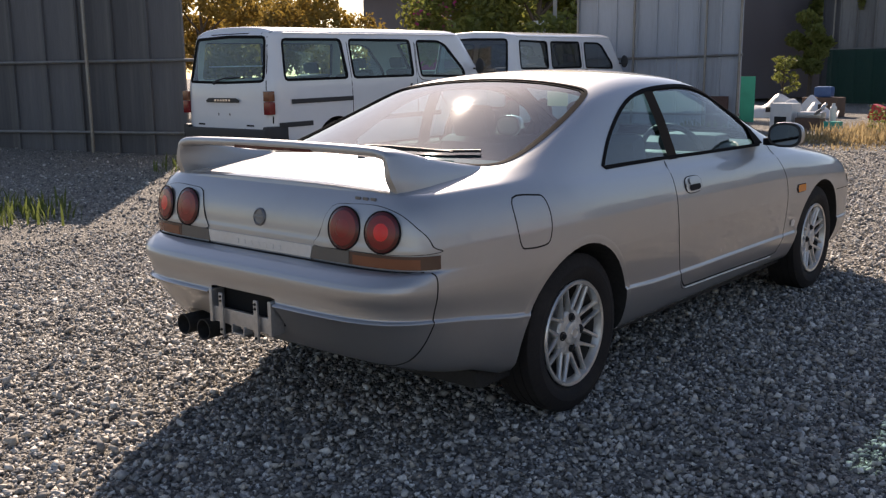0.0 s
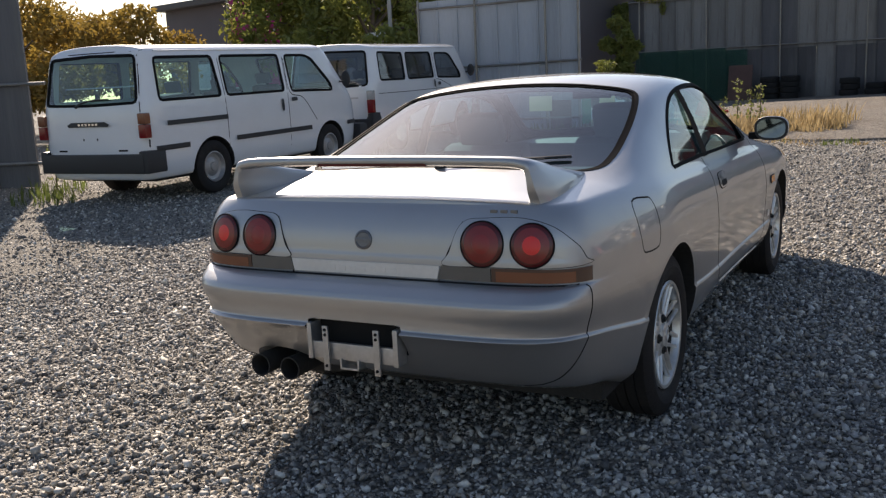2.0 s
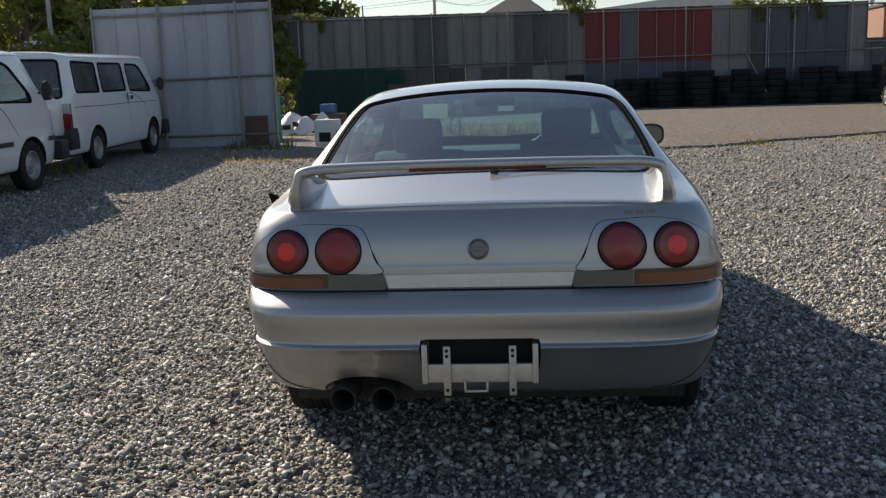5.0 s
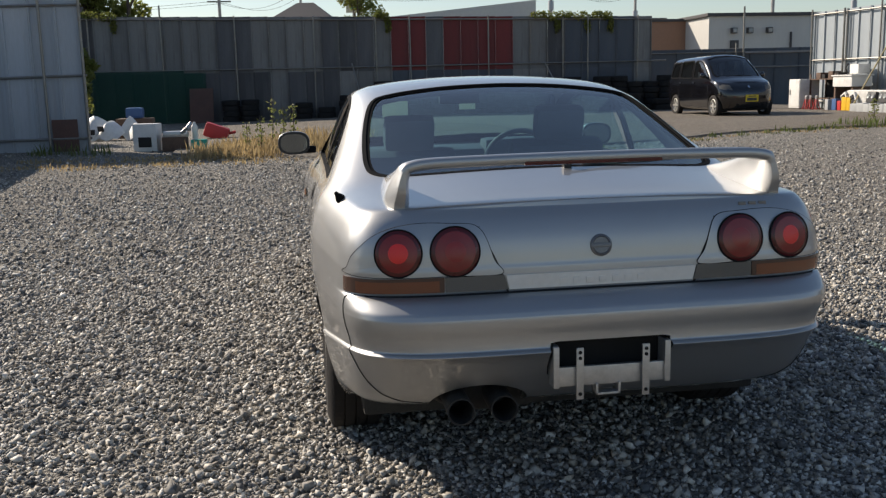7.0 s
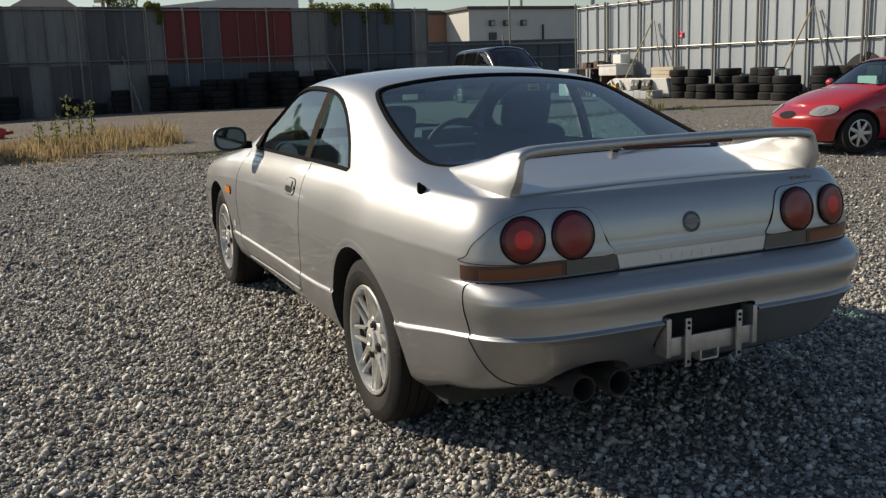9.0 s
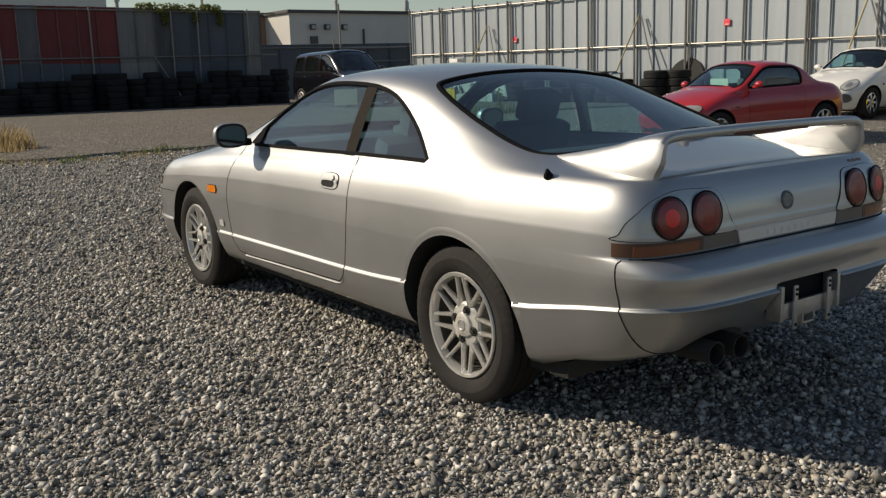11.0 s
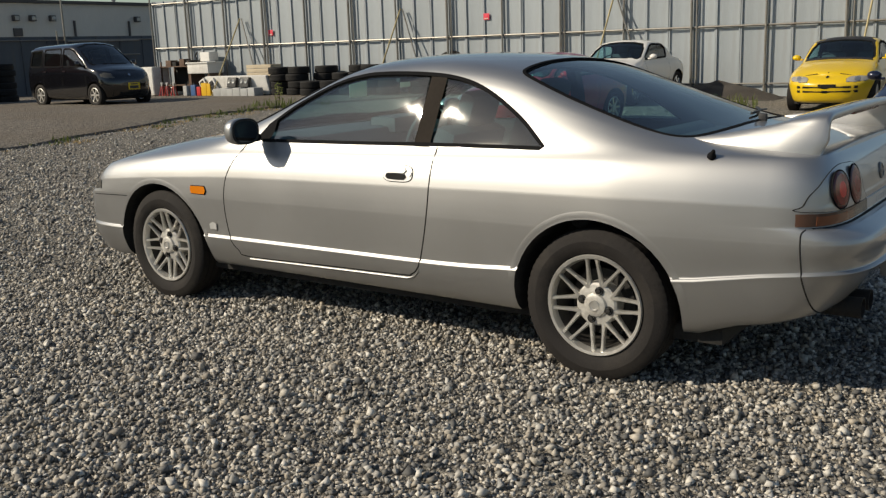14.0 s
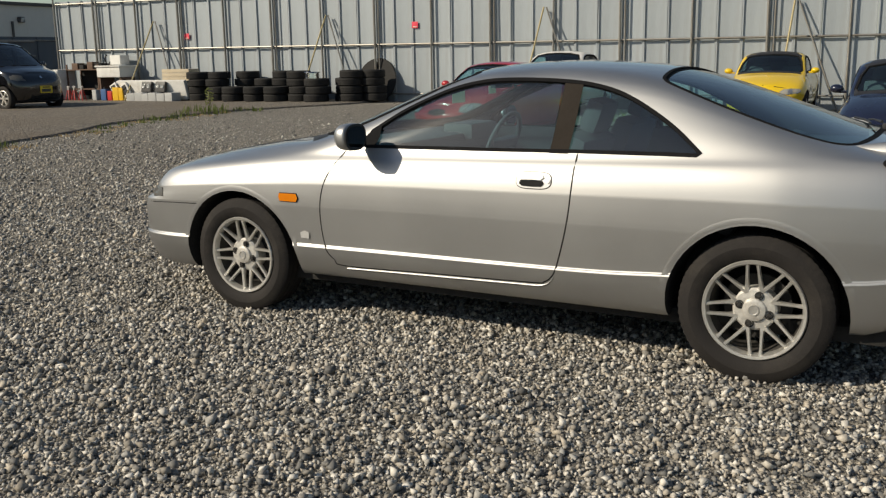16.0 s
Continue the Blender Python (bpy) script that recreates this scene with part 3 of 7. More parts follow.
# ---- the silver coupe; rear axle over the origin, nose towards +y ----
COUPE = dict(
    rows=[(0.235, 0.770, -0.80, 3.530), (0.27, 0.800, -0.868, 3.590), (0.345, 0.828, -0.95, 3.625), (0.400, 0.8395, -0.996, 3.633), (0.410, 0.8408, -1.0, 3.635), (0.419, 0.8370, -0.990, 3.626), (0.429, 0.8356, -0.983, 3.624),
          (0.53, 0.843, -0.988, 3.622), (0.615, 0.848, -0.995, 3.60), (0.632, 0.8484, -0.992, 3.585), (0.648, 0.8484, -0.980, 3.565), (0.674, 0.8478, -0.935, 3.54), (0.684, 0.8475, -0.90, 3.53), (0.71, 0.8464, -0.897, 3.505), (0.748, 0.8441, -0.895, 3.49), (0.757, 0.8432, -0.893, 3.488), (0.766, 0.8416, -0.891, 3.486),
          (0.80, 0.8342, -0.887, 3.48), (0.84, 0.8222, -0.878, 3.46), (0.885, 0.801, -0.855, 3.44), (0.92, 0.773, -0.825, 3.42)],
    lift=[(-1.1, 0.102), (-0.95, 0.098), (-0.8, 0.089), (-0.6, 0.068), (-0.35, 0.044), (0, 0.028), (0.36, 0.014), (0.85, -0.006), (2.3, -0.012), (4, -0.012)],
    tail=((0.3, 0.55, 0.64, 0.72, 0.92), (5.0, 6.0, 6.4, 7.0, 8.5)), nose=4.6, mid=(-0.42, 2.95), stations=(18, 64, 16), shoulder_ref=0.92, row_steps=3,
    shoulder=[(-1.1, 0.93), (-0.8, 0.925), (-0.4, 0.93), (0, 0.93), (1, 0.907), (2, 0.885), (2.5, 0.853), (3, 0.80), (3.3, 0.755), (3.7, 0.69)],
    bottom=[(-1.1, 0.35), (-0.8, 0.32), (-0.4, 0.27), (-0.2, 0.24), (2.4, 0.24), (3.1, 0.21), (3.7, 0.2)],
    width=[(-1.1, 0.895), (-0.8, 0.910), (-0.6, 0.938), (-0.4, 0.968), (-0.15, 0.995), (0, 1.0), (0.5, 0.985), (1.4, 0.975), (2.2, 0.982), (2.7, 0.99), (3.2, 0.97), (3.7, 0.95)],
    rail=[(-1.1, 0.58, 0.93), (-0.8, 0.585, 0.935), (-0.6, 0.625, 0.945), (-0.35, 0.66, 0.962), (-0.13, 0.665, 1.015), (0.07, 0.65, 1.085), (0.27, 0.628, 1.16), (0.45, 0.61, 1.227),
          (0.7, 0.606, 1.27), (0.95, 0.61, 1.283), (1.3, 0.615, 1.265), (1.5, 0.618, 1.222), (1.72, 0.635, 1.135), (1.9, 0.655, 1.06), (2.1, 0.675, 0.985), (2.35, 0.66, 0.925), (2.6, 0.6, 0.905), (3, 0.57, 0.845), (3.3, 0.54, 0.79), (3.7, 0.45, 0.70)],
    crown=[(-1.1, 0.935), (-0.8, 0.945), (-0.6, 0.97), (-0.42, 0.995), (-0.3, 1.022), (-0.05, 1.112), (0.27, 1.222), (0.5, 1.286), (0.7, 1.315), (1.0, 1.332), (1.3, 1.325), (1.5, 1.298), (1.8, 1.21), (2.1, 1.09), (2.4, 0.965), (2.55, 0.935), (3.0, 0.872), (3.3, 0.81), (3.7, 0.705)],
)


def mirrored(half):
    """A closed outline, symmetric about x = 0, from its right half given from the bottom to the top."""
    return np.array(list(half) + [(-x, b) for x, b in half[::-1] if abs(x) > 1e-6])


def inside(poly, a, b):
    hit, n = False, len(poly)
    for i in range(n):
        (x0, y0), (x1, y1) = poly[i], poly[i - 1]
        if (y0 > b) != (y1 > b) and a < (x1 - x0) * (b - y0) / (y1 - y0) + x0:
            hit = not hit
    return hit


def coupe():
    car = thing("sports_coupe", "silver two-door sports coupe with a rear wing, parked on gravel", "car")
    bm = shell(COUPE)
    skin = Skin(bm)
    arc = curve([(0.25, 0.943), (0.39, 1.055), (0.58, 1.165), (0.74, 1.218), (0.92, 1.24), (1.15, 1.247), (1.32, 1.238), (1.5, 1.198), (1.72, 1.108), (1.90, 1.0)], 5)
    base = [(1.935, 0.94), (1.92, 0.928), (1.6, 0.93), (1.2, 0.933), (0.8, 0.938), (0.4, 0.939), (0.265, 0.938)]
    side_line = np.array(list(map(tuple, arc)) + base)
    rear_line = mirrored([tuple(q) for q in curve([(0, -0.385), (0.3, -0.378), (0.52, -0.34), (0.615, -0.27), (0.637, -0.15), (0.625, 0.07), (0.60, 0.27), (0.57, 0.41), (0.535, 0.468), (0.46, 0.49), (0.25, 0.51), (0, 0.518)], 4)])
    front_line = mirrored([tuple(q) for q in curve([(0, 1.50), (0.3, 1.485), (0.49, 1.43), (0.56, 1.6), (0.60, 1.8), (0.635, 2.0), (0.64, 2.15), (0.5, 2.31), (0.25, 2.4), (0, 2.43)], 4)])
    room = cavity(bm, 0.035, -0.34, 2.36, 0.72)
    plate = boxes((-0.185, 0.185, -1.2, -0.93, 0.405, 0.548), bevel=0.025)
    pipe = lathe(bmesh.new(), [(-1.3, 0.12), (-0.7, 0.12)], 24, "y")
    bmesh.ops.scale(pipe, vec=(1.25, 1, 0.62), verts=pipe.verts[:])
    bmesh.ops.translate(pipe, verts=pipe.verts[:], vec=(-0.37, 0, 0.335))
    cutters = [(room, DASH), (prism("x", side_line, -1.2, 1.2), TRIM), (prism("z", rear_line, 0.955, 1.6), TRIM), (prism("z", front_line, 0.93, 1.6), TRIM), (plate, GAP), (pipe, SILVER)]
    for y, z, r in ((0.0, 0.305, 0.368), (2.715, 0.283, 0.390)):
        for s in (-1, 1):
            cutters.append((drum(y, z, r, s * 0.52, s * 1.2), UNDER))
    me = cut(bm, cutters, SILVER)
    door = [(2.02, 0.93), (2.15, 0.67), (2.14, 0.42), (2.05, 0.305), (0.96, 0.31), (0.86, 0.40), (0.80, 0.71), (0.79, 0.94)]
    regions = [
        ("rear_bumper", lambda c: c.y < -0.785 and c.z < 0.684, "silver rear bumper with a recess for the plate"),
        ("front_bumper", lambda c: c.y > 3.1 and c.z < 0.575, ""),
        ("boot_lid", lambda c: abs(c.x) < 0.57 and c.y < -0.37, ""),
        ("bonnet", lambda c: abs(c.x) < 0.66 and c.y > 2.36 and c.z > 0.66, ""),
        ("left_door", lambda c: c.x < -0.5 and c.z < 0.945 and inside(door, c.y, c.z), ""),
        ("right_door", lambda c: c.x > 0.5 and c.z < 0.945 and inside(door, c.y, c.z), ""),
    ]
    made = dress(me, skin, "body", car, regions)
    # panes and their surrounds
    door_pane = np.array([p for p in side_line if p[0] > 0.915] + [(0.915, 0.937), (0.915, 1.23)])
    order = sorted(range(len(door_pane)), key=lambda i: math.atan2(door_pane[i][1] - 1.06, door_pane[i][0] - 1.35))
    door_pane = door_pane[order]
    quarter = np.array([p for p in side_line if p[0] < 0.845] + [(0.845, 0.9375), (0.845, 1.22)])
    order = sorted(range(len(quarter)), key=lambda i: math.atan2(quarter[i][1] - 1.04, quarter[i][0] - 0.66))
    quarter = quarter[order]
    pillar = [(0.925, 0.925), (0.835, 0.925), (0.825, 1.0), (0.815, 1.1), (0.81, 1.235), (0.9, 1.245), (0.905, 1.1), (0.915, 1.0)]
    for ax, dname in (("x-", "left_door"), ("x+", "right_door")):
        owner = made[dname]
        part("window_pane", patch(skin, ax, door_pane, -0.006), GLASS, owner, "tinted door glass")
        part("quarter_window", patch(skin, ax, quarter, -0.006), GLASS, car, "tinted rear quarter glass")
        part("pillar_cover", patch(skin, ax, pillar, 0.0015, 3), BRONZE, car, "dark bronze pillar cover")
        part("window_trim", border(skin, ax, side_line, 0.009, 0.003, 0.02, -0.006), TRIM, car, "black rubber window surround")
        part("door_gap", seam(skin, ax, curve([(2.02, 0.925), (2.12, 0.76), (2.155, 0.6), (2.14, 0.42), (2.09, 0.345), (2.02, 0.313), (1.5, 0.322), (0.99, 0.332), (0.925, 0.342), (0.885, 0.372), (0.862, 0.42), (0.815, 0.6), (0.795, 0.75), (0.79, 0.925)], 6), 0.007, 0.0014), GAP, owner)
        sill = [skin.drop(ax, y, 0.300 + 0.0185 * (2.02 - y), 0.0005) for y in np.linspace(2.02, 0.96, 24)] + [skin.drop(ax, y, z, 0.0) for y, z in ((0.935, 0.3235), (0.91, 0.333), (0.888, 0.352), (0.875, 0.372))]
        part("sill_edge", tube(bmesh.new(), sill, [0.0055] * 24 + [0.005, 0.004, 0.003, 0.002], 8), SILVER, car, "thin raised edge of the silver sill")
        part("bumper_gap", seam(skin, ax, curve([(-0.825, 0.34), (-0.815, 0.38), (-0.797, 0.47), (-0.79, 0.53), (-0.787, 0.62), (-0.788, 0.665), (-0.80, 0.681)], 8), 0.005, 0.0025), GAP, made["rear_bumper"])
        part("bumper_gap", seam(skin, ax, curve([(3.0, 0.585), (3.2, 0.58), (3.4, 0.57)], 6), 0.005), GAP, made["front_bumper"])
    part("rear_window", patch(skin, "z+", rear_line, -0.006), GLASS, car, "blue-tinted sloping rear window")
    part("window_trim", border(skin, "z+", rear_line, 0.007, 0.002, 0.015, -0.008), TRIM, car, "black rear window surround")
    part("glass_border", border(skin, "z+", rear_line, -0.001, -0.003, 0.006, -0.02), FRIT, car, "black printed band round the rear glass")
    part("windscreen", patch(skin, "z+", front_line, -0.006), GLASS, car)
    part("window_trim", border(skin, "z+", front_line, 0.014, 0.003, 0.015, -0.02), TRIM, car)
    # tail lamps
    for s in (-1, 1):
        lamp = new("tail_lamp")
        lamp.parent = car
        lamp["label"] = "twin round red tail lamps in a silver panel"
        outline = curve([(0.365, 0.872), (0.45, 0.887), (0.57, 0.888), (0.665, 0.862), (0.726, 0.81), (0.748, 0.765), (0.752, 0.744), (0.62, 0.739), (0.45, 0.739), (0.306, 0.739), (0.325, 0.78)], 6, True)
        outline = [(s * a, b) for a, b in outline]
        part("lamp_panel", patch(skin, "y-", outline, 0.003, 14), SILVER, lamp)
        part("lamp_seam", seam(skin, "y-", outline, 0.004, 0.0036, True), GAP, lamp)
        for x, r, nm in ((0.605, 0.070, 0), (0.44, 0.074, 1)):
            c = skin.drop("y-", s * x, 0.809, 0.0)
            n = skin.smooth_normal(c)[0]
            turn = n.to_track_quat("Y", "Z").to_matrix().to_4x4()
            place = Matrix.Translation(c) @ turn
            ring = lathe(bmesh.new(), [(0.0, r + 0.0015), (0.005, r + 0.001), (0.005, r - 0.0025), (0.0, r - 0.005)], 40, "y", caps=False)
            bmesh.ops.transform(ring, matrix=place, verts=ring.verts[:])
            part("lens_ring", ring, TRIM, lamp)
            lens = lathe(bmesh.new(), [(0.003, r - 0.002), (0.006, r - 0.006), (0.0085, r * 0.8)], 40, "y", caps=False)
            bmesh.ops.transform(lens, matrix=place, verts=lens.verts[:])
            part("red_lens", lens, LENS_DARK, lamp, "round dark red lens")
            inner = lathe(bmesh.new(), [(0.0085, r * 0.8), (0.0105, r * 0.55), (0.0112, r * 0.42)], 40, "y", caps=False)
            bmesh.ops.transform(inner, matrix=place, verts=inner.verts[:])
            part("lens_ring", inner, LENS_RED, lamp)
            core = lathe(bmesh.new(), [(0.0108, r * 0.42), (0.0118, r * 0.3), (0.0124, r * 0.15), (0.0126, 0.0)], 32, "y")
            bmesh.ops.transform(core, matrix=place, verts=core.verts[:])
            part("lens_core", core, LENS_CORE if nm == 0 else LENS_MID, lamp)
        for a, b, m, nm in ((0.475, 0.757, LENS_BROWN, "turn_lens"), (0.292, 0.472, LENS_SMOKE, "reversing_lens")):
            xs = a + (b - a) * np.linspace(0, 1, 22) ** 0.7
            part(nm, ribbon(skin, "y-", [(s * (x - 0.007 * (x < 0.3)), 0.690) for x in xs], [(s * (x + 0.006 * (x < 0.3)), 0.736) for x in xs], 0.006), m, lamp)
        xs = np.linspace(0.49, 0.725, 18)
        part("amber_band", ribbon(skin, "y-", [(s * x, 0.694) for x in xs], [(s * x, 0.727) for x in xs], 0.0068, 2), LENS_AMBER, lamp, "amber band in the smoky lower strip")
    xs = np.linspace(-1, 1, 16)
    garnish = part("garnish", ribbon(skin, "y-", [(0.283 * x, 0.690) for x in xs], [(0.293 * x, 0.734) for x in xs], 0.006), PALE_STRIP, car, "pale strip below the boot lid with raised marks")
    for i in range(7):
        a = -0.12 + 0.04 * i
        c = skin.drop("y-", a, 0.709, 0.006)
        part("badge_mark", boxes((a - 0.011, a + 0.011, c.y - 0.002, c.y + 0.002, 0.700, 0.719), bevel=0.002), PALE_STRIP, garnish)
    for i in range(3):
        a = 0.465 + 0.034 * i
        c = skin.drop("y-", a, 0.906, 0)
        part("badge_mark", boxes((a - 0.012, a + 0.012, c.y - 0.003, c.y + 0.002, 0.899, 0.913), bevel=0.002), EMBLEM, made["boot_lid"])
    c = skin.drop("y-", 0, 0.808, 0)
    em = lathe(bmesh.new(), [(-0.004, 0.034), (0.004, 0.033), (0.007, 0.027), (0.004, 0.024), (0.004, 0.0)], 32, "y")
    box(em, -0.03, 0.03, 0.002, 0.008, -0.006, 0.006, 0.002)
    bmesh.ops.transform(em, matrix=Matrix.Translation(c) @ skin.smooth_normal(c)[0].to_track_quat("Y", "Z").to_matrix().to_4x4(), verts=em.verts[:])
    part("emblem", em, EMBLEM, made["boot_lid"], "round grey badge with a plain bar")
    for s in (-1, 1):
        part("boot_gap", seam(skin, "y-", [(s * 0.365, 0.876), (s * 0.34, 0.82), (s * 0.31, 0.755), (s * 0.288, 0.685)], 0.006), GAP, made["boot_lid"])
    part("bumper_gap", seam(skin, "y-", [(x, 0.684) for x in np.linspace(-0.735, 0.735, 40)], 0.004, 0.002), GAP, made["rear_bumper"])
    # plate carrier in the bumper's recess
    carrier = part("plate_carrier", boxes((-0.178, -0.16, -1.0, -0.94, 0.41, 0.535), (0.16, 0.178, -1.0, -0.94, 0.41, 0.535), (-0.17, 0.17, -0.99, -0.975, 0.412, 0.47), bevel=0.004), DULL_METAL, made["rear_bumper"], "bare white metal plate carrier")
    for x in (-0.1, 0.1):
        b = boxes((x - 0.011, x + 0.011, -1.006, -0.998, 0.375, 0.53), bevel=0.002)
        part("carrier_strap", b, DULL_METAL, carrier)
        for z in (0.392, 0.5, 0.517):
            k = lathe(bmesh.new(), [(-1.0095, 0.0), (-1.0095, 0.005), (-1.004, 0.006)], 10, "y")
            bmesh.ops.translate(k, verts=k.verts[:], vec=(x, 0, z))
            part("strap_hole", k, GAP, carrier)
    hook = boxes((-0.05, 0.025, -1.0, -0.96, 0.383, 0.39), (-0.05, -0.043, -1.0, -0.96, 0.383, 0.418), (0.018, 0.025, -1.0, -0.96, 0.383, 0.418), bevel=0.002)
    part("carrier_bracket", hook, DULL_METAL, carrier)
    # exhaust
    ex = new("exhaust")
    ex.parent = car
    for x in (-0.44, -0.31):
        b = lathe(bmesh.new(), [(-0.6, 0.036), (-0.92, 0.040), (-0.94, 0.042), (-0.94, 0.037), (-0.85, 0.035)], 28, "y", caps=False)
        bmesh.ops.translate(b, verts=b.verts[:], vec=(x, 0, 0.34))
        part("tailpipe", b, UNDER, ex, "sooty round tailpipe")
    b = lathe(bmesh.new(), [(-0.78, 0.0), (-0.78, 0.1), (-0.76, 0.11), (-0.45, 0.11), (-0.43, 0.0)], 24, "y")
    bmesh.ops.scale(b, vec=(1.9, 1, 0.6), verts=b.verts[:])
    bmesh.ops.translate(b, verts=b.verts[:], vec=(-0.3, 0, 0.345))
    part("silencer", b, UNDER, ex)
    part("floor_pan", boxes((-0.7, 0.7, -0.5, 3.2, 0.19, 0.26), bevel=0.02), UNDER, car)
    # rear wing
    path = curve([(-0.595, 0.86), (-0.59, 0.93), (-0.575, 1.025), (-0.545, 1.055), (-0.4, 1.063), (0, 1.066), (0.4, 1.063), (0.545, 1.055), (0.575, 1.025), (0.59, 0.93), (0.595, 0.86)], 6)
    b, rings = bmesh.new(), []
    for i, (x, z) in enumerate(path):
        d = path[min(i + 1, len(path) - 1)] - path[max(i - 1, 0)]
        d = d / np.linalg.norm(d)
        nx, nz = -d[1], d[0]
        foot = 1 - smoothstep(0.93, 1.045, z)
        back, front = -0.822 + 0.022 * smoothstep(0.0, 1.0, (0.985 - z) / 0.06), -0.66 + 0.38 * min(max((1.052 - z) / 0.077, 0.0), 1.0)
        th = 0.016 + 0.016 * foot
        ring = []
        for u, v in ((0, 0.5), (0.06, 1.0), (0.3, 1.15), (0.65, 0.85), (0.92, 0.4), (1, 0), (0.92, -0.4), (0.6, -0.8), (0.3, -1.0), (0.06, -1.0), (0, -0.5)):
            y = back + (front - back) * u
            ring.append(b.verts.new((x + nx * v * th, y, z + nz * v * th - 0.012 * u * (1 - foot))))
        rings.append(ring)
    for i in range(len(rings) - 1):
        n = len(rings[0])
        for k in range(n):
            b.faces.new((rings[i][k], rings[i][(k + 1) % n], rings[i + 1][(k + 1) % n], rings[i + 1][k]))
    b.faces.new(rings[0][::-1]), b.faces.new(rings[-1])
    bmesh.ops.recalc_face_normals(b, faces=b.faces[:])
    wing = part("rear_wing", b, SILVER, car, "silver rear wing on two sloping feet", sharp=60)
    part("brake_lamp", boxes((-0.215, 0.215, -0.822, -0.80, 1.046, 1.062), bevel=0.004), LENS_DARK, wing, "long red brake lamp in the wing")
    # small things on the outside
    c = skin.drop("z+", 0.0, -0.385, 0)
    wiper = new("rear_wiper")
    wiper.parent = car
    wiper["label"] = "black rear wiper lying along the window's lower edge"
    part("pivot", boxes((0.025, 0.055, -0.41, -0.375, c.z - 0.01, c.z + 0.028), bevel=0.010), BLACK, wiper)
    line = [skin.drop("z+", x, y, h) for x, y, h in ((0.04, -0.365, 0.03), (0.15, -0.335, 0.024), (0.28, -0.315, 0.02), (0.42, -0.285, 0.014))]
    part("arm", tube(bmesh.new(), line, [0.007, 0.005, 0.004, 0.004], 8), BLACK, wiper)
    line = [skin.drop("z+", x, y, 0.006) for x, y in ((0.12, -0.315), (0.25, -0.30), (0.38, -0.27), (0.5, -0.215))]
    part("blade", tube(bmesh.new(), line, 0.006, 8), BLACK, wiper)
    c = skin.drop("x-", -0.453, 0.925, 0)
    b = lathe(bmesh.new(), [(0.0, 0.017), (0.008, 0.016), (0.02, 0.010), (0.034, 0.006), (0.036, 0.0)], 16, "z")
    bmesh.ops.transform(b, matrix=Matrix.Translation(c) @ Matrix.Rotation(radians(-35), 4, "Y") @ Matrix.Rotation(radians(25), 4, "X"), verts=b.verts[:])
    part("aerial_stub", b, TRIM, car, "short black aerial stub")
    for s, ax, dname in ((-1, "x-", "left_door"), (1, "x+", "right_door")):
        ring = [(0.975 + 0.085 * a, 0.806 + 0.036 * c_) for a, c_ in [(math.copysign(abs(math.cos(q)) ** 0.55, math.cos(q)), math.copysign(abs(math.sin(q)) ** 0.7, math.sin(q))) for q in np.linspace(0, 2 * math.pi, 28, endpoint=False)]]
        h = part("door_handle", patch(skin, ax, ring, 0.004, 3), SILVER, made[dname], "silver flap handle in a dark recess")
        part("handle_gap", seam(skin, ax, ring, 0.006, 0.0045, True), GAP, h)
        part("handle_recess", patch(skin, ax, [(0.935, 0.779), (0.975, 0.778), (1.03, 0.780), (1.045, 0.790), (1.04, 0.804), (0.98, 0.806), (0.93, 0.804), (0.922, 0.792)], 0.006, 3), GAP, h)
        part("handle_flap", patch(skin, ax, [(0.94, 0.807), (0.98, 0.808), (1.04, 0.806), (1.047, 0.815), (1.03, 0.828), (0.98, 0.835), (0.935, 0.832), (0.925, 0.818)], 0.010, 4), SILVER, h)
        lock = [(0.905 + 0.011 * math.cos(q), 0.806 + 0.011 * math.sin(q)) for q in np.linspace(0, 2 * math.pi, 14, endpoint=False)]
        part("lock", patch(skin, ax, lock, 0.008, 2), DULL_METAL, h)
        mk = [(2.30, 0.636), (2.35, 0.636), (2.405, 0.637), (2.412, 0.655), (2.408, 0.676), (2.35, 0.677), (2.30, 0.677), (2.29, 0.655)]
        part("side_marker", patch(skin, ax, mk, 0.007, 4), BRIGHT_AMBER, car, "amber side marker lamp")
        part("marker_rim", seam(skin, ax, mk, 0.008, 0.007, True), GAP, car)
        part("fender_badge", patch(skin, ax, [(2.235, 0.445), (2.285, 0.447), (2.288, 0.475), (2.26, 0.487), (2.232, 0.48)], 0.006, 2), PALE_STRIP, car, "small square metal badge")
        lip = [(2.715 + 0.406 * math.cos(q), 0.283 + 0.406 * math.sin(q)) for q in np.linspace(radians(8), radians(172), 40)]
        part("arch_lip", seam(skin, ax, lip, 0.024, 0.0016), SILVER, car)
        lip = [(0.0 + 0.388 * math.cos(q), 0.305 + 0.388 * math.sin(q)) for q in np.linspace(radians(8), radians(172), 40)]
        part("arch_lip", seam(skin, ax, lip, 0.024, 0.0016), SILVER, car)
        # mirror
        mr = new("door_mirror")
        mr.parent = made[dname]
        mr["label"] = "rounded silver door mirror on a dark foot"
        b = bmesh.new()
        bmesh.ops.create_uvsphere(b, u_segments=28, v_segments=18, radius=1)
        for v in b.verts:
            q = v.co.copy()
            q = Vector([math.copysign(abs(k) ** 0.75, k) for k in q])
            v.co = Vector((s * 0.895 + q.x * 0.09, 1.895 + (q.y * 0.075 if q.y > 0 else q.y * 0.022), 0.985 + q.z * 0.066))
        part("housing", b, SILVER, mr, sharp=80)
        part("foot", boxes((s * 0.82 - 0.05, s * 0.82 + 0.05, 1.892, 1.95, 0.925, 0.965), bevel=0.015), TRIM, mr)
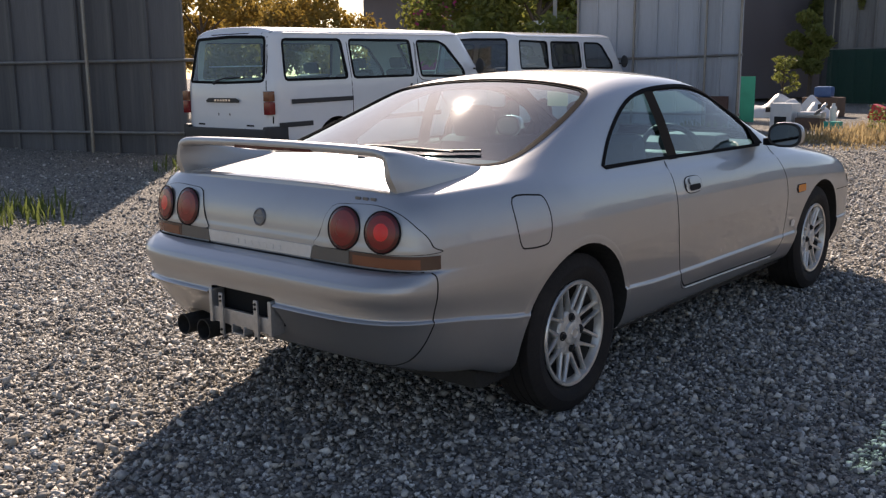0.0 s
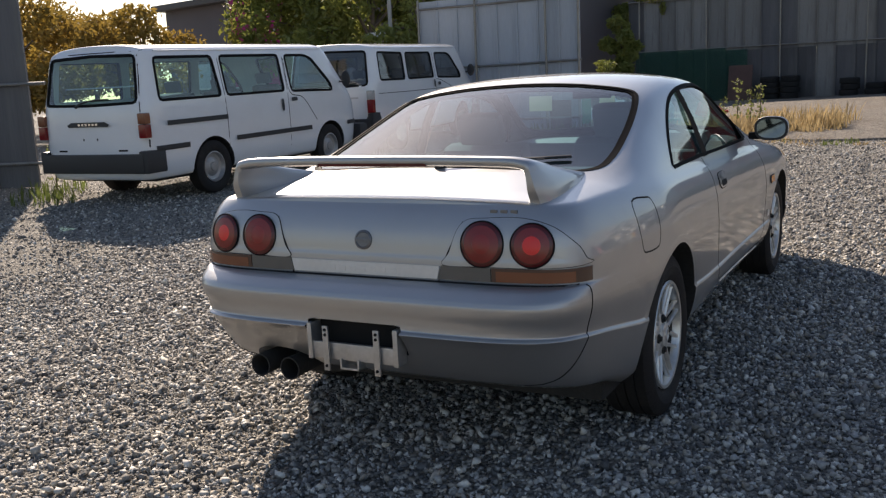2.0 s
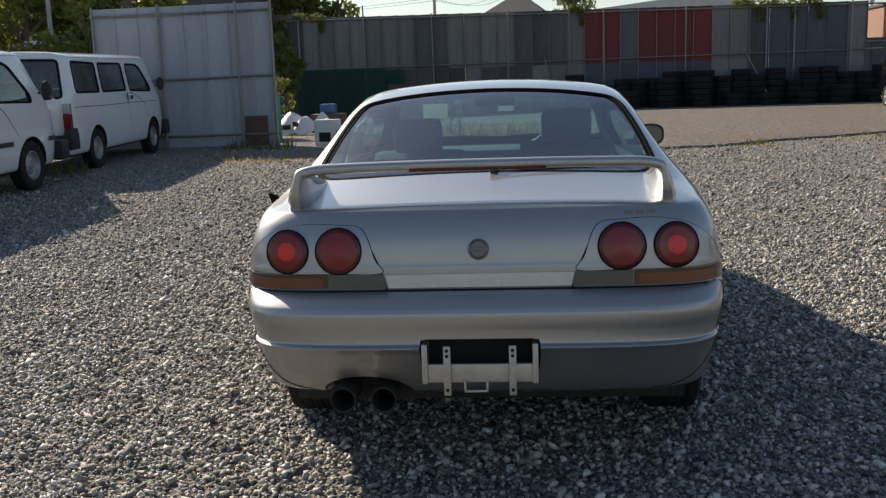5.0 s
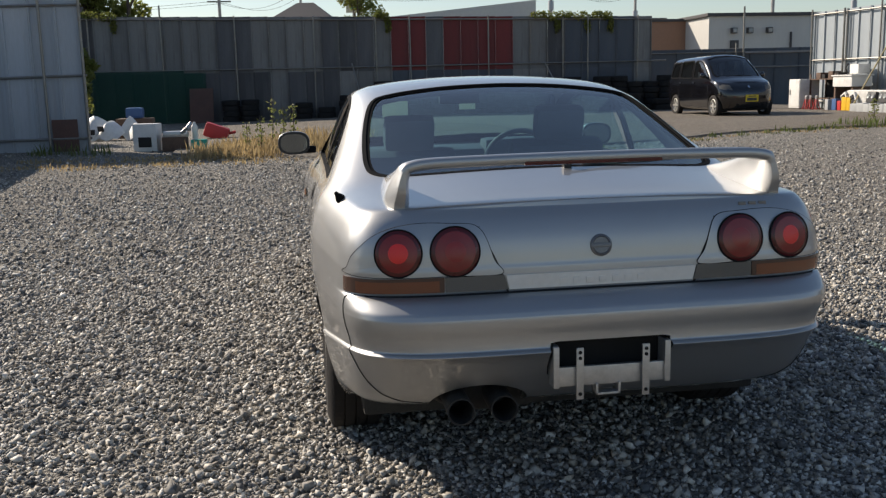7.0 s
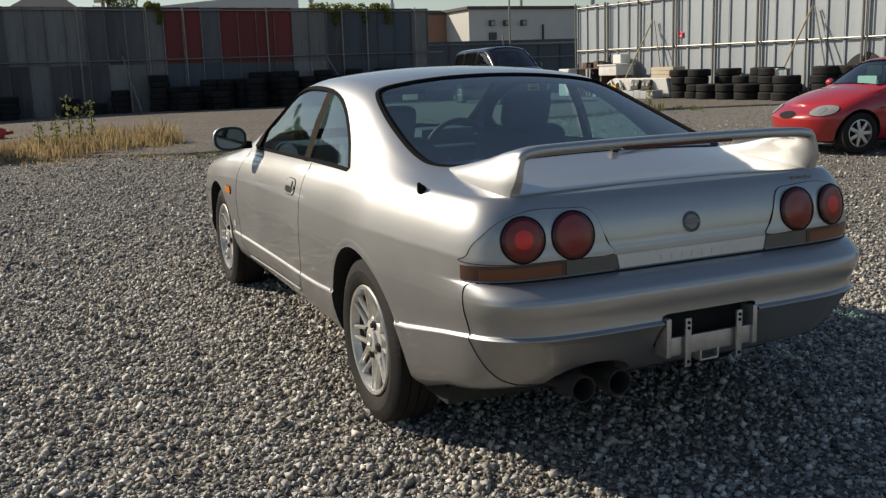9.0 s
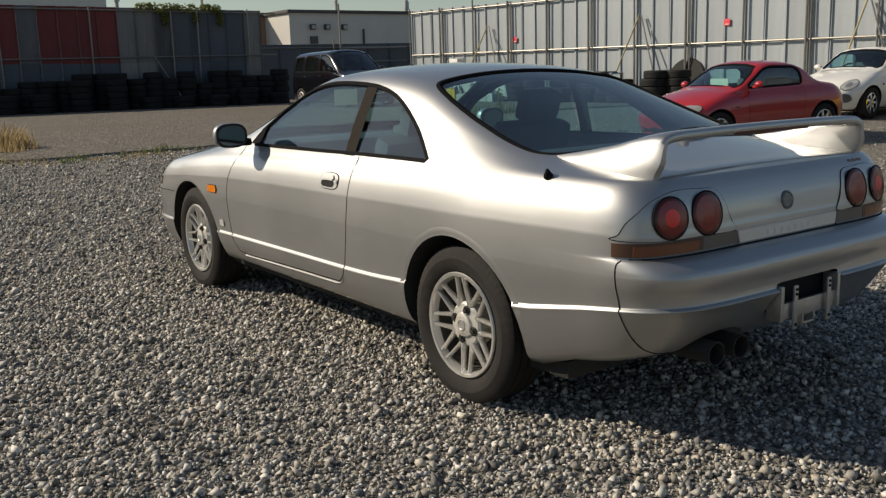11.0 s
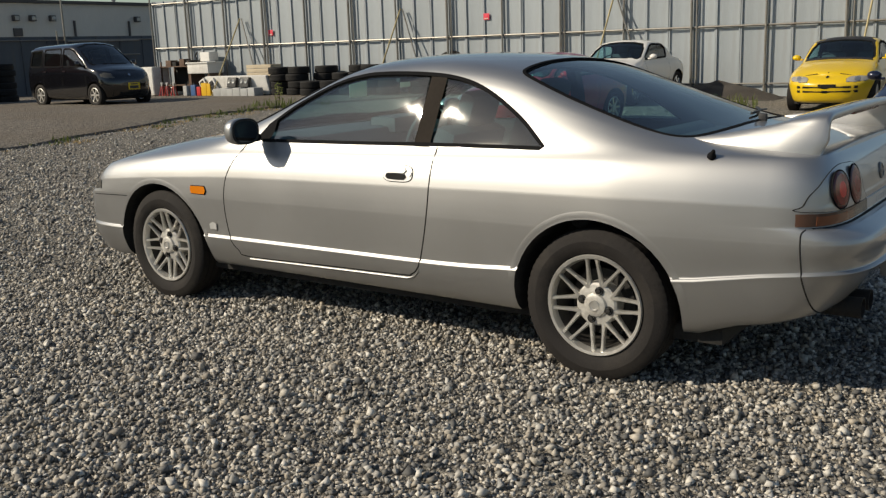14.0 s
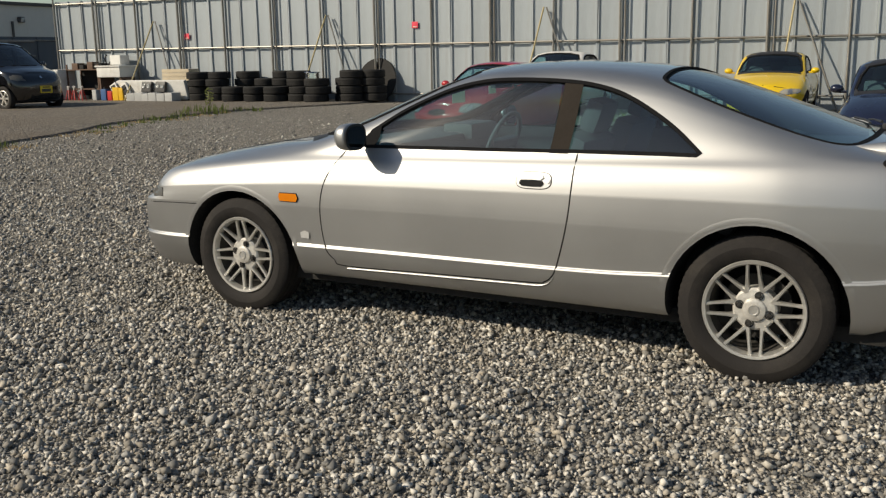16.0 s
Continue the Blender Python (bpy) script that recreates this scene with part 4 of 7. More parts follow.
        for k, h, nm in ((0.0885, 0.0645, 0), (0.075, 0.052, 1)):
            b = bmesh.new()
            bmesh.ops.create_circle(b, cap_ends=True, segments=28, radius=1)
            for v in b.verts:
                q = [math.copysign(abs(e) ** 0.75, e) for e in v.co]
                v.co = Vector((s * 0.895 + q[0] * k, 1.8715 - 0.002 * (k < 0.08), 0.985 + q[1] * h))
            part("mirror_face" if nm else "mirror_rim", b, MIRROR if nm else BLACK, mr, "mirror glass" if nm else "", smooth=False)
        part("sail_panel", patch(skin, ax, [(1.97, 0.93), (1.86, 0.932), (1.845, 0.97), (1.85, 1.025), (1.92, 0.985)], 0.004, 3), TRIM, mr)
        # head lamps
        hl = [(s * a, b_) for a, b_ in [(0.30, 0.60), (0.45, 0.595), (0.60, 0.59), (0.66, 0.60), (0.655, 0.655), (0.6, 0.675), (0.45, 0.68), (0.31, 0.665)]]
        part("head_lamp", patch(skin, "y+", hl, 0.005, 4), LENS_CLEAR, car)
        sl = [(3.27, 0.612), (3.36, 0.606), (3.47, 0.60), (3.49, 0.63), (3.46, 0.655), (3.36, 0.662), (3.28, 0.655)]
        part("corner_lamp", patch(skin, ax, sl, 0.004, 3), LENS_SMOKE, car, "dark glass corner lamp beside the head lamp")
        part("corner_lamp_gap", seam(skin, ax, sl, 0.006, 0.004, True), GAP, car)
        # mud flap behind the rear wheel
        part("mud_flap", boxes((s * 0.66 - 0.09, s * 0.66 + 0.09, -0.405, -0.395, 0.275, 0.46), bevel=0.004), BLACK, car)
    cap = [(0.0 + a, b_) for a, b_ in curve([(-0.40, 0.885), (-0.28, 0.885), (-0.235, 0.87), (-0.22, 0.80), (-0.235, 0.725), (-0.27, 0.705), (-0.36, 0.705), (-0.395, 0.72), (-0.41, 0.80)], 4, True)]
    part("fuel_flap", seam(skin, "x+", cap, 0.006, 0.001, True), GAP, car)
    # wipers and cowl
    part("cowl", patch(skin, "z+", mirrored([(0, 2.44), (0.25, 2.42), (0.5, 2.34), (0.62, 2.24), (0.64, 2.32), (0.5, 2.42), (0.25, 2.49), (0, 2.51)]), 0.003, 3), BLACK, car)
    # cabin
    for x in (-0.36, 0.36):
        seat = new("front_seat")
        seat.parent = car
        lean = Matrix.Translation((x, 1.04, 0.50 if x < 0 else 0.53)) @ Matrix.Rotation(radians(20), 4, "X")
        part("backrest", boxes((-0.23, 0.23, -0.06, 0.06, -0.05, 0.52), bevel=0.05, m=lean), SEAT, seat, "dark grey cloth backrest")
        part("headrest", boxes((-0.12, 0.12, -0.045, 0.045, 0.53, 0.69), bevel=0.04, m=lean), SEAT, seat)
        part("cushion", boxes((x - 0.24, x + 0.24, 1.0, 1.5, 0.44, 0.62), bevel=0.05), SEAT, seat)
    rear = new("rear_seat")
    rear.parent = car
    part("backrest", boxes((-0.58, 0.58, -0.05, 0.05, -0.05, 0.36), bevel=0.045, m=Matrix.Translation((0, 0.18, 0.62)) @ Matrix.Rotation(radians(25), 4, "X")), SEAT, rear)
    part("parcel_shelf", boxes((-0.6, 0.6, -0.33, 0.12, 0.90, 0.925), bevel=0.01), DASH, car)
    part("dashboard", boxes((-0.68, 0.68, 1.85, 2.3, 0.74, 0.93), bevel=0.06), DASH, car)
    part("binnacle", boxes((0.2, 0.55, 1.8, 2.0, 0.88, 0.98), bevel=0.04), DASH, car)
    b = tube(bmesh.new(), [(0.185 * math.cos(q), 0, 0.185 * math.sin(q)) for q in np.linspace(0, 2 * math.pi, 32, endpoint=False)], 0.015, 10, True)
    box(b, -0.17, 0.17, -0.02, 0.02, -0.03, 0.03, 0.012)
    box(b, -0.03, 0.03, -0.02, 0.02, -0.17, 0.0, 0.012)
    bmesh.ops.transform(b, matrix=Matrix.Translation((0.36, 1.68, 0.86)) @ Matrix.Rotation(radians(22), 4, "X"), verts=b.verts[:])
    part("steering_wheel", b, DASH, car, "dark steering wheel on the right")
    part("rear_view_mirror", boxes((-0.11, 0.11, 1.50, 1.53, 1.19, 1.25), bevel=0.01), DASH, car)
    part("inspection_sheet", boxes((-0.41, -0.27, 1.60, 1.602, 1.125, 1.21), bevel=0.0004), THIN_PAPER, car, "paper sheet behind the windscreen")
    part("windscreen_sticker", boxes((0.015, 0.105, 1.60, 1.602, 1.157, 1.20), bevel=0.0004), THIN_PAPER, car, "small pale sticker behind the windscreen")
    # wheels
    for y in (0.0, 2.72):
        for s in (-1, 1):
            turn = Matrix.Identity(4) if s > 0 else Matrix.Rotation(math.pi, 4, "Z")
            alloy_wheel(car, 0.315, 0.205, 0.208, Matrix.Translation((s * 0.71, y, 0.315 - 0.004)) @ turn, radians(4 if s < 0 else 22))
    return car


coupe()

# ---- ground ----
def ground_mat(name, colors, scale, relief, patches, patch_color, rough=0.9):
    """Crushed stone or worn asphalt: cells of several greys, with the shade of the gaps painted round them, and wide
    patches of another colour.
    """
    m = MATS[name] = bpy.data.materials.new(name)
    m.use_nodes = True
    n, l = m.node_tree.nodes, m.node_tree.links.new
    b = n["Principled BSDF"]
    co = n.new("ShaderNodeTexCoord")
    cells, noise_a, noise_b = n.new("ShaderNodeTexVoronoi"), n.new("ShaderNodeTexNoise"), n.new("ShaderNodeTexNoise")
    cells.inputs["Scale"].default_value = scale
    noise_a.inputs["Scale"].default_value, noise_a.inputs["Detail"].default_value = 0.35, 6
    noise_b.inputs["Scale"].default_value, noise_b.inputs["Detail"].default_value = scale * 2.5, 3
    for k in (cells, noise_a, noise_b):
        l(co.outputs["Object"], k.inputs["Vector"])
    grey, ramp = n.new("ShaderNodeSeparateColor"), n.new("ShaderNodeValToRGB")
    l(cells.outputs["Color"], grey.inputs[0]), l(grey.outputs[0], ramp.inputs[0])
    while len(ramp.color_ramp.elements) < len(colors):
        ramp.color_ramp.elements.new(0.5)
    for i, c in enumerate(colors):
        ramp.color_ramp.elements[i].position, ramp.color_ramp.elements[i].color = i / (len(colors) - 1), (*c, 1)
    # Shade between the stones, put into the colour: multiplied darker towards each cell's rim.
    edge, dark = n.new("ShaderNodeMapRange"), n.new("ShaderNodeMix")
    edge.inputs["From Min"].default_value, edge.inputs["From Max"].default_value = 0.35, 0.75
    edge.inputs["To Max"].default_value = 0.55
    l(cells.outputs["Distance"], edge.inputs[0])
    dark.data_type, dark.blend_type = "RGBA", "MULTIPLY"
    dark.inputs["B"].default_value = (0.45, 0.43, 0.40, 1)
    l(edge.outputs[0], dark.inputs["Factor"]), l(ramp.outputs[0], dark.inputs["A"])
    wide, mixed = n.new("ShaderNodeMapRange"), n.new("ShaderNodeMix")
    wide.inputs["From Min"].default_value, wide.inputs["From Max"].default_value = 0.48, 0.68
    wide.inputs["To Max"].default_value = patches
    l(noise_a.outputs[0], wide.inputs[0])
    mixed.data_type = "RGBA"
    mixed.inputs["B"].default_value = (*patch_color, 1)
    l(wide.outputs[0], mixed.inputs["Factor"]), l(dark.outputs["Result"], mixed.inputs["A"])
    l(mixed.outputs["Result"], b.inputs["Base Color"])
    b.inputs["Roughness"].default_value = rough
    high, add, bp = n.new("ShaderNodeMath"), n.new("ShaderNodeMath"), n.new("ShaderNodeBump")
    high.operation, add.operation = "SUBTRACT", "ADD"
    high.inputs[0].default_value = 1.0
    l(cells.outputs["Distance"], high.inputs[1]), l(high.outputs[0], add.inputs[0]), l(noise_b.outputs[0], add.inputs[1])
    bp.inputs["Strength"].default_value, bp.inputs["Distance"].default_value = 1.0, relief
    l(add.outputs[0], bp.inputs["Height"]), l(bp.outputs[0], b.inputs["Normal"])
    return m


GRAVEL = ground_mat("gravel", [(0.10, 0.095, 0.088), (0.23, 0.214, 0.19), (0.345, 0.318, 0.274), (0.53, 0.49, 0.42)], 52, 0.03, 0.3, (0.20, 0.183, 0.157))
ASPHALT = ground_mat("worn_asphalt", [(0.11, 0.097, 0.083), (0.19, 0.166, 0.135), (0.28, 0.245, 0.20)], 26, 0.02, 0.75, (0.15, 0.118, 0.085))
bm = bmesh.new()
edges = [-400, -150, -70, -40] + list(np.arange(-26, 34.1, 1.0)) + [45, 70, 150, 400]
rows = [[bm.verts.new((x, y, ground_z(x, y))) for x in edges] for y in edges]
for i in range(len(edges) - 1):
    for j in range(len(edges) - 1):
        bm.faces.new((rows[i][j], rows[i][j + 1], rows[i + 1][j + 1], rows[i + 1][j]))
tagged(link_mesh("ground", bm, GRAVEL), "grey gravel lot with crushed stones", "ground", kind="structure")
# the worn asphalt of the yard, a step higher than the gravel, with a ragged edge
bm = bmesh.new()
xs = np.arange(-3.0, 15.6, 0.3)
cols = []


def yard_edge(x):
    """The y at which the asphalt begins."""
    return 10.85 + 1.75 * smoothstep(1.5, 9.5, x) - 0.9 * smoothstep(9, 15, x) + 1.9 * smoothstep(0.6, -2.5, x)



for x in xs:
    e = yard_edge(x) + 0.3 * noise.noise(Vector((x * 0.5, 0, 0))) + 0.12 * noise.noise(Vector((x * 2.1, 4, 0)))
    ys = [e, e + 0.06, e + 0.3] + list(np.linspace(e + 0.8, 30, 14))
    lift = [-0.03, 0.035, 0.05] + [0.05] * 14
    cols.append([bm.verts.new((x, y, ground_z(x, y) + h)) for y, h in zip(ys, lift)])
for i in range(len(cols) - 1):
    for j in range(len(cols[0]) - 1):
        bm.faces.new((cols[i][j], cols[i + 1][j], cols[i + 1][j + 1], cols[i][j + 1]))
tagged(link_mesh("pavement", bm, ASPHALT), "worn tan-grey asphalt yard with a ragged edge", "pavement", kind="structure")

# ---- fences round the lot ----
SHEET = mat("grey_sheet", (0.35, 0.385, 0.41), 0.45, 0.25, vary=0.10, scale=1.2, fine=30, dirt=(0.22, 0.19, 0.16), dirt_amount=0.35, random=0.05, stretch=(3, 3, 0.5))
# The shaded fences' weathered sheets: some of their shade is put into these greys.
SHEET_OLD = mat("weathered_shaded_sheet", (0.078, 0.078, 0.084), 0.6, 0.1, vary=0.22, scale=1.6, fine=26, dirt=(0.15, 0.145, 0.14), dirt_amount=0.8, random=0.3, stretch=(3, 3, 0.5))
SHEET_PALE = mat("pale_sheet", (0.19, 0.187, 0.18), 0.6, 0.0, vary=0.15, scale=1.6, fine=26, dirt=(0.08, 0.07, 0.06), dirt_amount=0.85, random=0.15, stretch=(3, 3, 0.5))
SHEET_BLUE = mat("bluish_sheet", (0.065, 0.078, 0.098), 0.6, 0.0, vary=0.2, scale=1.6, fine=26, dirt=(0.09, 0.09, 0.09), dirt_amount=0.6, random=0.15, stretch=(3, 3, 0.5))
SHEET_RED = mat("red_sheet", (0.15, 0.017, 0.017), 0.6, 0.0, vary=0.2, scale=1.8, fine=26, dirt=(0.12, 0.03, 0.03), dirt_amount=0.5, random=0.1, stretch=(3, 3, 0.5))
SHEET_GATE = mat("gate_sheet", (0.37, 0.40, 0.44), 0.5, 0.1, vary=0.12, scale=1.4, fine=26, dirt=(0.17, 0.16, 0.15), dirt_amount=0.5, random=0.1, stretch=(3, 3, 0.5))
PIPE = mat("scaffold_pipe", (0.24, 0.23, 0.21), 0.45, 0.6, vary=0.2, scale=8, dirt=(0.20, 0.13, 0.07), dirt_amount=0.5)
YELLOW_PIPE = mat("yellowed_pipe", (0.36, 0.30, 0.16), 0.5, 0.3, vary=0.2, scale=8, dirt=(0.2, 0.15, 0.08), dirt_amount=0.4)
NOTICE = mat("red_notice", (0.75, 0.05, 0.09), 0.5, vary=0.06)
NET = mat("green_net", (0.012, 0.075, 0.05), 0.8, vary=0.3, scale=5, fine=120)
_n, _l = NET.node_tree.nodes, NET.node_tree.links.new
_holes, _mesh = _n.new("ShaderNodeBsdfTransparent"), _n.new("ShaderNodeMixShader")
_mesh.inputs[0].default_value = 0.55
_l(_n["Principled BSDF"].outputs[0], _mesh.inputs[1]), _l(_holes.outputs[0], _mesh.inputs[2]), _l(_mesh.outputs[0], _n["Material Output"].inputs[0])
RUST_BOARD = mat("brown_board", (0.10, 0.055, 0.045), 0.8, vary=0.3, scale=3)


def sheet_mesh(name, wide, material):
    """A folded steel sheet, 1 m high, its face towards -y."""
    prof = [(0.003, 0.0), (0.003, -0.04), (0.03, -0.04), (0.036, -0.004), (wide * 0.5, 0.0), (wide - 0.036, -0.004), (wide - 0.03, -0.04), (wide - 0.003, -0.04), (wide - 0.003, 0.0)]
    bm = bmesh.new()
    front = [[bm.verts.new((x, y, z)) for x, y in prof] for z in (0, 1)]
    back = [[bm.verts.new((min(max(x, 0.006), wide - 0.006), y + 0.004, z)) for x, y in prof] for z in (0, 1)]
    n = len(prof)
    for i in range(n - 1):
        bm.faces.new((front[0][i], front[0][i + 1], front[1][i + 1], front[1][i]))
        bm.faces.new((back[0][i + 1], back[0][i], back[1][i], back[1][i + 1]))
        for k in (0, 1):
            bm.faces.new((front[k][i], front[k][i + 1], back[k][i + 1], back[k][i]))
    for i in (0, n - 1):
        bm.faces.new((front[0][i], front[1][i], back[1][i], back[0][i]))
    bmesh.ops.recalc_face_normals(bm, faces=bm.faces[:])
    me = bpy.data.meshes.new(name)
    bm.to_mesh(me)
    bm.free()
    me.materials.append(material)
    return me


class Fence:
    """A run of folded sheets from p to q, its face to the right-hand side of the way from q to p, that is to local -y."""

    def __init__(self, name, label, p, q, base, top, wide):
        self.p, self.q = Vector((*p, 0)), Vector((*q, 0))
        d = self.q - self.p
        self.long, self.turn = d.length, math.atan2(d.y, d.x)
        self.base, self.top, self.wide = base, top, wide
        self.ob = thing(name, label, "fence", Matrix.Translation(self.p) @ Matrix.Rotation(self.turn, 4, "Z"))
        self.meshes = {}

    def z(self, ends, u):
        return ends[0] + (ends[1] - ends[0]) * u / self.long

    def sheets(self, pick):
        """pick(number, u) gives rows of (material, low, high) as parts of the height."""
        n = int(self.long / self.wide)
        for i in range(n):
            u = i * self.wide
            z0, z1 = self.z(self.base, u), self.z(self.top, u)
            for material, a, b in pick(i, u):
                if material.name not in self.meshes:
                    self.meshes[material.name] = sheet_mesh("panel", self.wide, material)
                o = new("panel", self.meshes[material.name])
                o.parent = self.ob
                lean = random.uniform(-0.006, 0.006)
                o.matrix_basis = Matrix.Translation((u, random.uniform(-0.006, 0.006), z0 + (z1 - z0) * a)) @ Matrix.Rotation(lean, 4, "X") @ Matrix.Diagonal((1, 1, (z1 - z0) * (b - a) + (0.012 if b < 1 else 0), 1))

    def rail(self, height, off=-0.075, r=0.024, material=None, u0=0, u1=None, name="rail"):
        u1 = self.long if u1 is None else u1
        bm = tube(bmesh.new(), [(u0, off, self.z(height, u0)), ((u0 + u1) / 2, off, self.z(height, (u0 + u1) / 2) - 0.01), (u1, off, self.z(height, u1))], r, 8)
        return part(name, bm, material or PIPE, self.ob)

    def post(self, u, low=None, high=None, off=-0.11, r=0.026, material=None, tip=0.0):
        z0 = self.z(self.base, u) - 0.1 if low is None else low
        z1 = self.z(self.top, u) + tip if high is None else high
        bm = tube(bmesh.new(), [(u, off, z0), (u + random.uniform(-0.02, 0.02), off, z1)], r, 8)
        return part("post", bm, material or PIPE, self.ob)

    def brace(self, u, high, reach, shift=0.0, material=None, r=0.022):
        bm = tube(bmesh.new(), [(u, -0.12, high), (u + shift, -0.12 - reach, self.z(self.base, u) - 0.05)], r, 8)
        return part("brace", bm, material or PIPE, self.ob)


# the sunlit wall of sheets on the coupe's right; it faces the lot
east = Fence("site_fence", "tall fence of pale grey folded steel sheets on pipe framing", (14.5, 22.75), (16.6, -13.0), (0.36, 0.05), (3.2, 3.0), 0.51)
random.seed(11)
east.sheets(lambda i, u: [(SHEET, 0, 1)])
east.rail((1.81, 1.62)), east.rail((3.12, 2.93), r=0.024), east.rail((0.62, 0.45), r=0.02)
u = 0.02
k = 0
while u < east.long:
    east.post(u, tip=random.choice((0.02, 0.08, 0.16)), r=0.03 if k % 2 else 0.024)
    if k % 2:
        east.post(u + 0.11, off=-0.10, r=0.018)
    u += 1.53
    k += 1
for u, s in ((3.75, -0.75), (9.35, -0.75), (15.1, -0.7), (20.4, -0.7)):
    z = east.z((1.81, 1.62), u) + 0.74
    east.brace(u, z, 1.25, -0.15, YELLOW_PIPE, 0.02)
    east.brace(u + 0.06, z, 0.35, 0.9, PIPE, 0.018)
for u, z in ((4.75, 2.10), (11.73, 2.19)):
    bm = boxes((u, u + 0.16, -0.05, -0.046, z - 0.075, z + 0.075), bevel=0.001)
    n = part("notice", bm, NOTICE, east.ob, "small red notice with a pale mark")
    part("notice_mark", boxes((u + 0.03, u + 0.13, -0.0535, -0.051, z - 0.055, z - 0.035), bevel=0.0005), PAPER, n)

# the shaded fence at the far end
north = Fence("site_fence", "weathered fence of patched grey and red steel sheets, in shade", (-7.7, 28.42), (11.05, 25.7), (0.3, 0.34), (3.74, 3.36), 0.56)
random.seed(5)


def north_sheets(i, u):
    x = -7.7 + u * 0.99
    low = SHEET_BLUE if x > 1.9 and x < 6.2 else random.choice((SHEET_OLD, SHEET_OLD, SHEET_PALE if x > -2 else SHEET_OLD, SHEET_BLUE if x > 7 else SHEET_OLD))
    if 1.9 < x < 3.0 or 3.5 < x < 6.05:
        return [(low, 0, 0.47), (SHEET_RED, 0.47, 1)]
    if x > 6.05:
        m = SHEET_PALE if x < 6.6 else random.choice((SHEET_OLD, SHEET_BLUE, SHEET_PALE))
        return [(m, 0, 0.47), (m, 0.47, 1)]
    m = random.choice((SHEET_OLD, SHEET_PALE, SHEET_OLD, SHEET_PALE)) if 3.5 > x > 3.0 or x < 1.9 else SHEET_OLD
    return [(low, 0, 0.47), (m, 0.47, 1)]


north.sheets(north_sheets)
north.rail((2.0, 1.97)), north.rail((3.66, 3.28))
for u in (0.4, 2.75, 5.1, 7.6, 9.6, 10.7, 13.2, 15.6, 16.4, 18.0):
    north.post(u, tip=0.35 if u == 2.75 else 0.03)
north.brace(15.0, 2.0, 1.0, 0.8), north.brace(8.8, 2.1, 0.9, 0.5)
part("net", boxes((0.3, 3.4, -0.16, -0.15, 0.3, 1.98), bevel=0.002), NET, north.ob, "green mesh netting tied to the fence")
part("net", boxes((3.4, 4.1, -0.17, -0.16, 0.3, 1.9), bevel=0.002), NET, north.ob)
tagged(link_mesh("leaning_board", boxes((0, 0.75, -0.03, 0.0, 0, 1.1), bevel=0.006, m=Matrix.Translation((-4.2, 27.3, 0.32)) @ Matrix.Rotation(radians(-8), 4, "Z") @ Matrix.Rotation(radians(-9), 4, "X")), RUST_BOARD), "dark brown board leaning on the fence", "board")

# the grey gate panel beside the vans, and the fence behind them
gate = Fence("gate_panel", "grey sliding gate panel of folded steel sheets", (-8.25, 14.52), (-4.62, 14.68), (0.20, 0.22), (3.02, 3.05), 0.45)
random.seed(3)
gate.sheets(lambda i, u: [(SHEET_GATE, 0, 1)])
gate.rail((1.60, 1.64)), gate.rail((2.86, 2.9)), gate.rail((0.5, 0.5))
for u in (0.05, 1.35, 2.9, 3.58):
    gate.post(u, tip=0.03)
part("gate_patch", boxes((2.95, 3.4, -0.09, -0.075, 0.2, 0.85), bevel=0.003), RUST_BOARD, gate.ob)

west = Fence("site_fence", "mossy grey fence of folded steel sheets, in shade", (-18.8, 1.2), (-8.77, 5.2), (0.15, 0.17), (3.5, 3.6), 0.62)
random.seed(8)
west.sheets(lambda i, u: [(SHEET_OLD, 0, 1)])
west.rail((1.55, 1.55)), west.rail((0.5, 0.5))
for u in (2.2, 4.5, 6.8, 8.9):
    west.post(u, tip=0.05)
# the low grey fence past the far fence's end
low = Fence("low_fence", "low blue-grey metal fence behind the yard", (11.2, 29.6), (21.0, 28.2), (0.35, 0.36), (2.42, 2.42), 0.9)
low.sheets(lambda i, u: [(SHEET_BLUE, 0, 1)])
low.rail((2.3, 2.3))
low.post(4.2, high=3.9, r=0.035), low.post(3.9, high=2.6, r=0.03)
low.rail((2.25, 2.25), off=-0.3, u0=4.2, u1=6.9, name="pipe", r=0.03), low.rail((1.75, 1.75), off=-0.3, u0=4.2, u1=6.9, name="pipe", r=0.03)

GREEN_SHEET = mat("green_sheeting", (0.02, 0.30, 0.20), 0.7, vary=0.2, scale=4)
tagged(link_mesh("green_net", boxes((-0.18, 0.18, -0.01, 0.01, 0, 0.95), bevel=0.004, m=Matrix.Translation((-5.2, 16.3, 0.27)) @ Matrix.Rotation(radians(10), 4, "Z")), GREEN_SHEET), "strip of bright green netting beside the gate", "net")

# ---- other vehicles; each is built about its own middle, nose towards +y ----
def oval(cx, cz, rx, rz, n=20, power=1.0):
    f = lambda v: math.copysign(abs(v) ** power, v)
    return [(cx + rx * f(math.cos(q)), cz + rz * f(math.sin(q))) for q in np.linspace(0, 2 * math.pi, n, endpoint=False)]


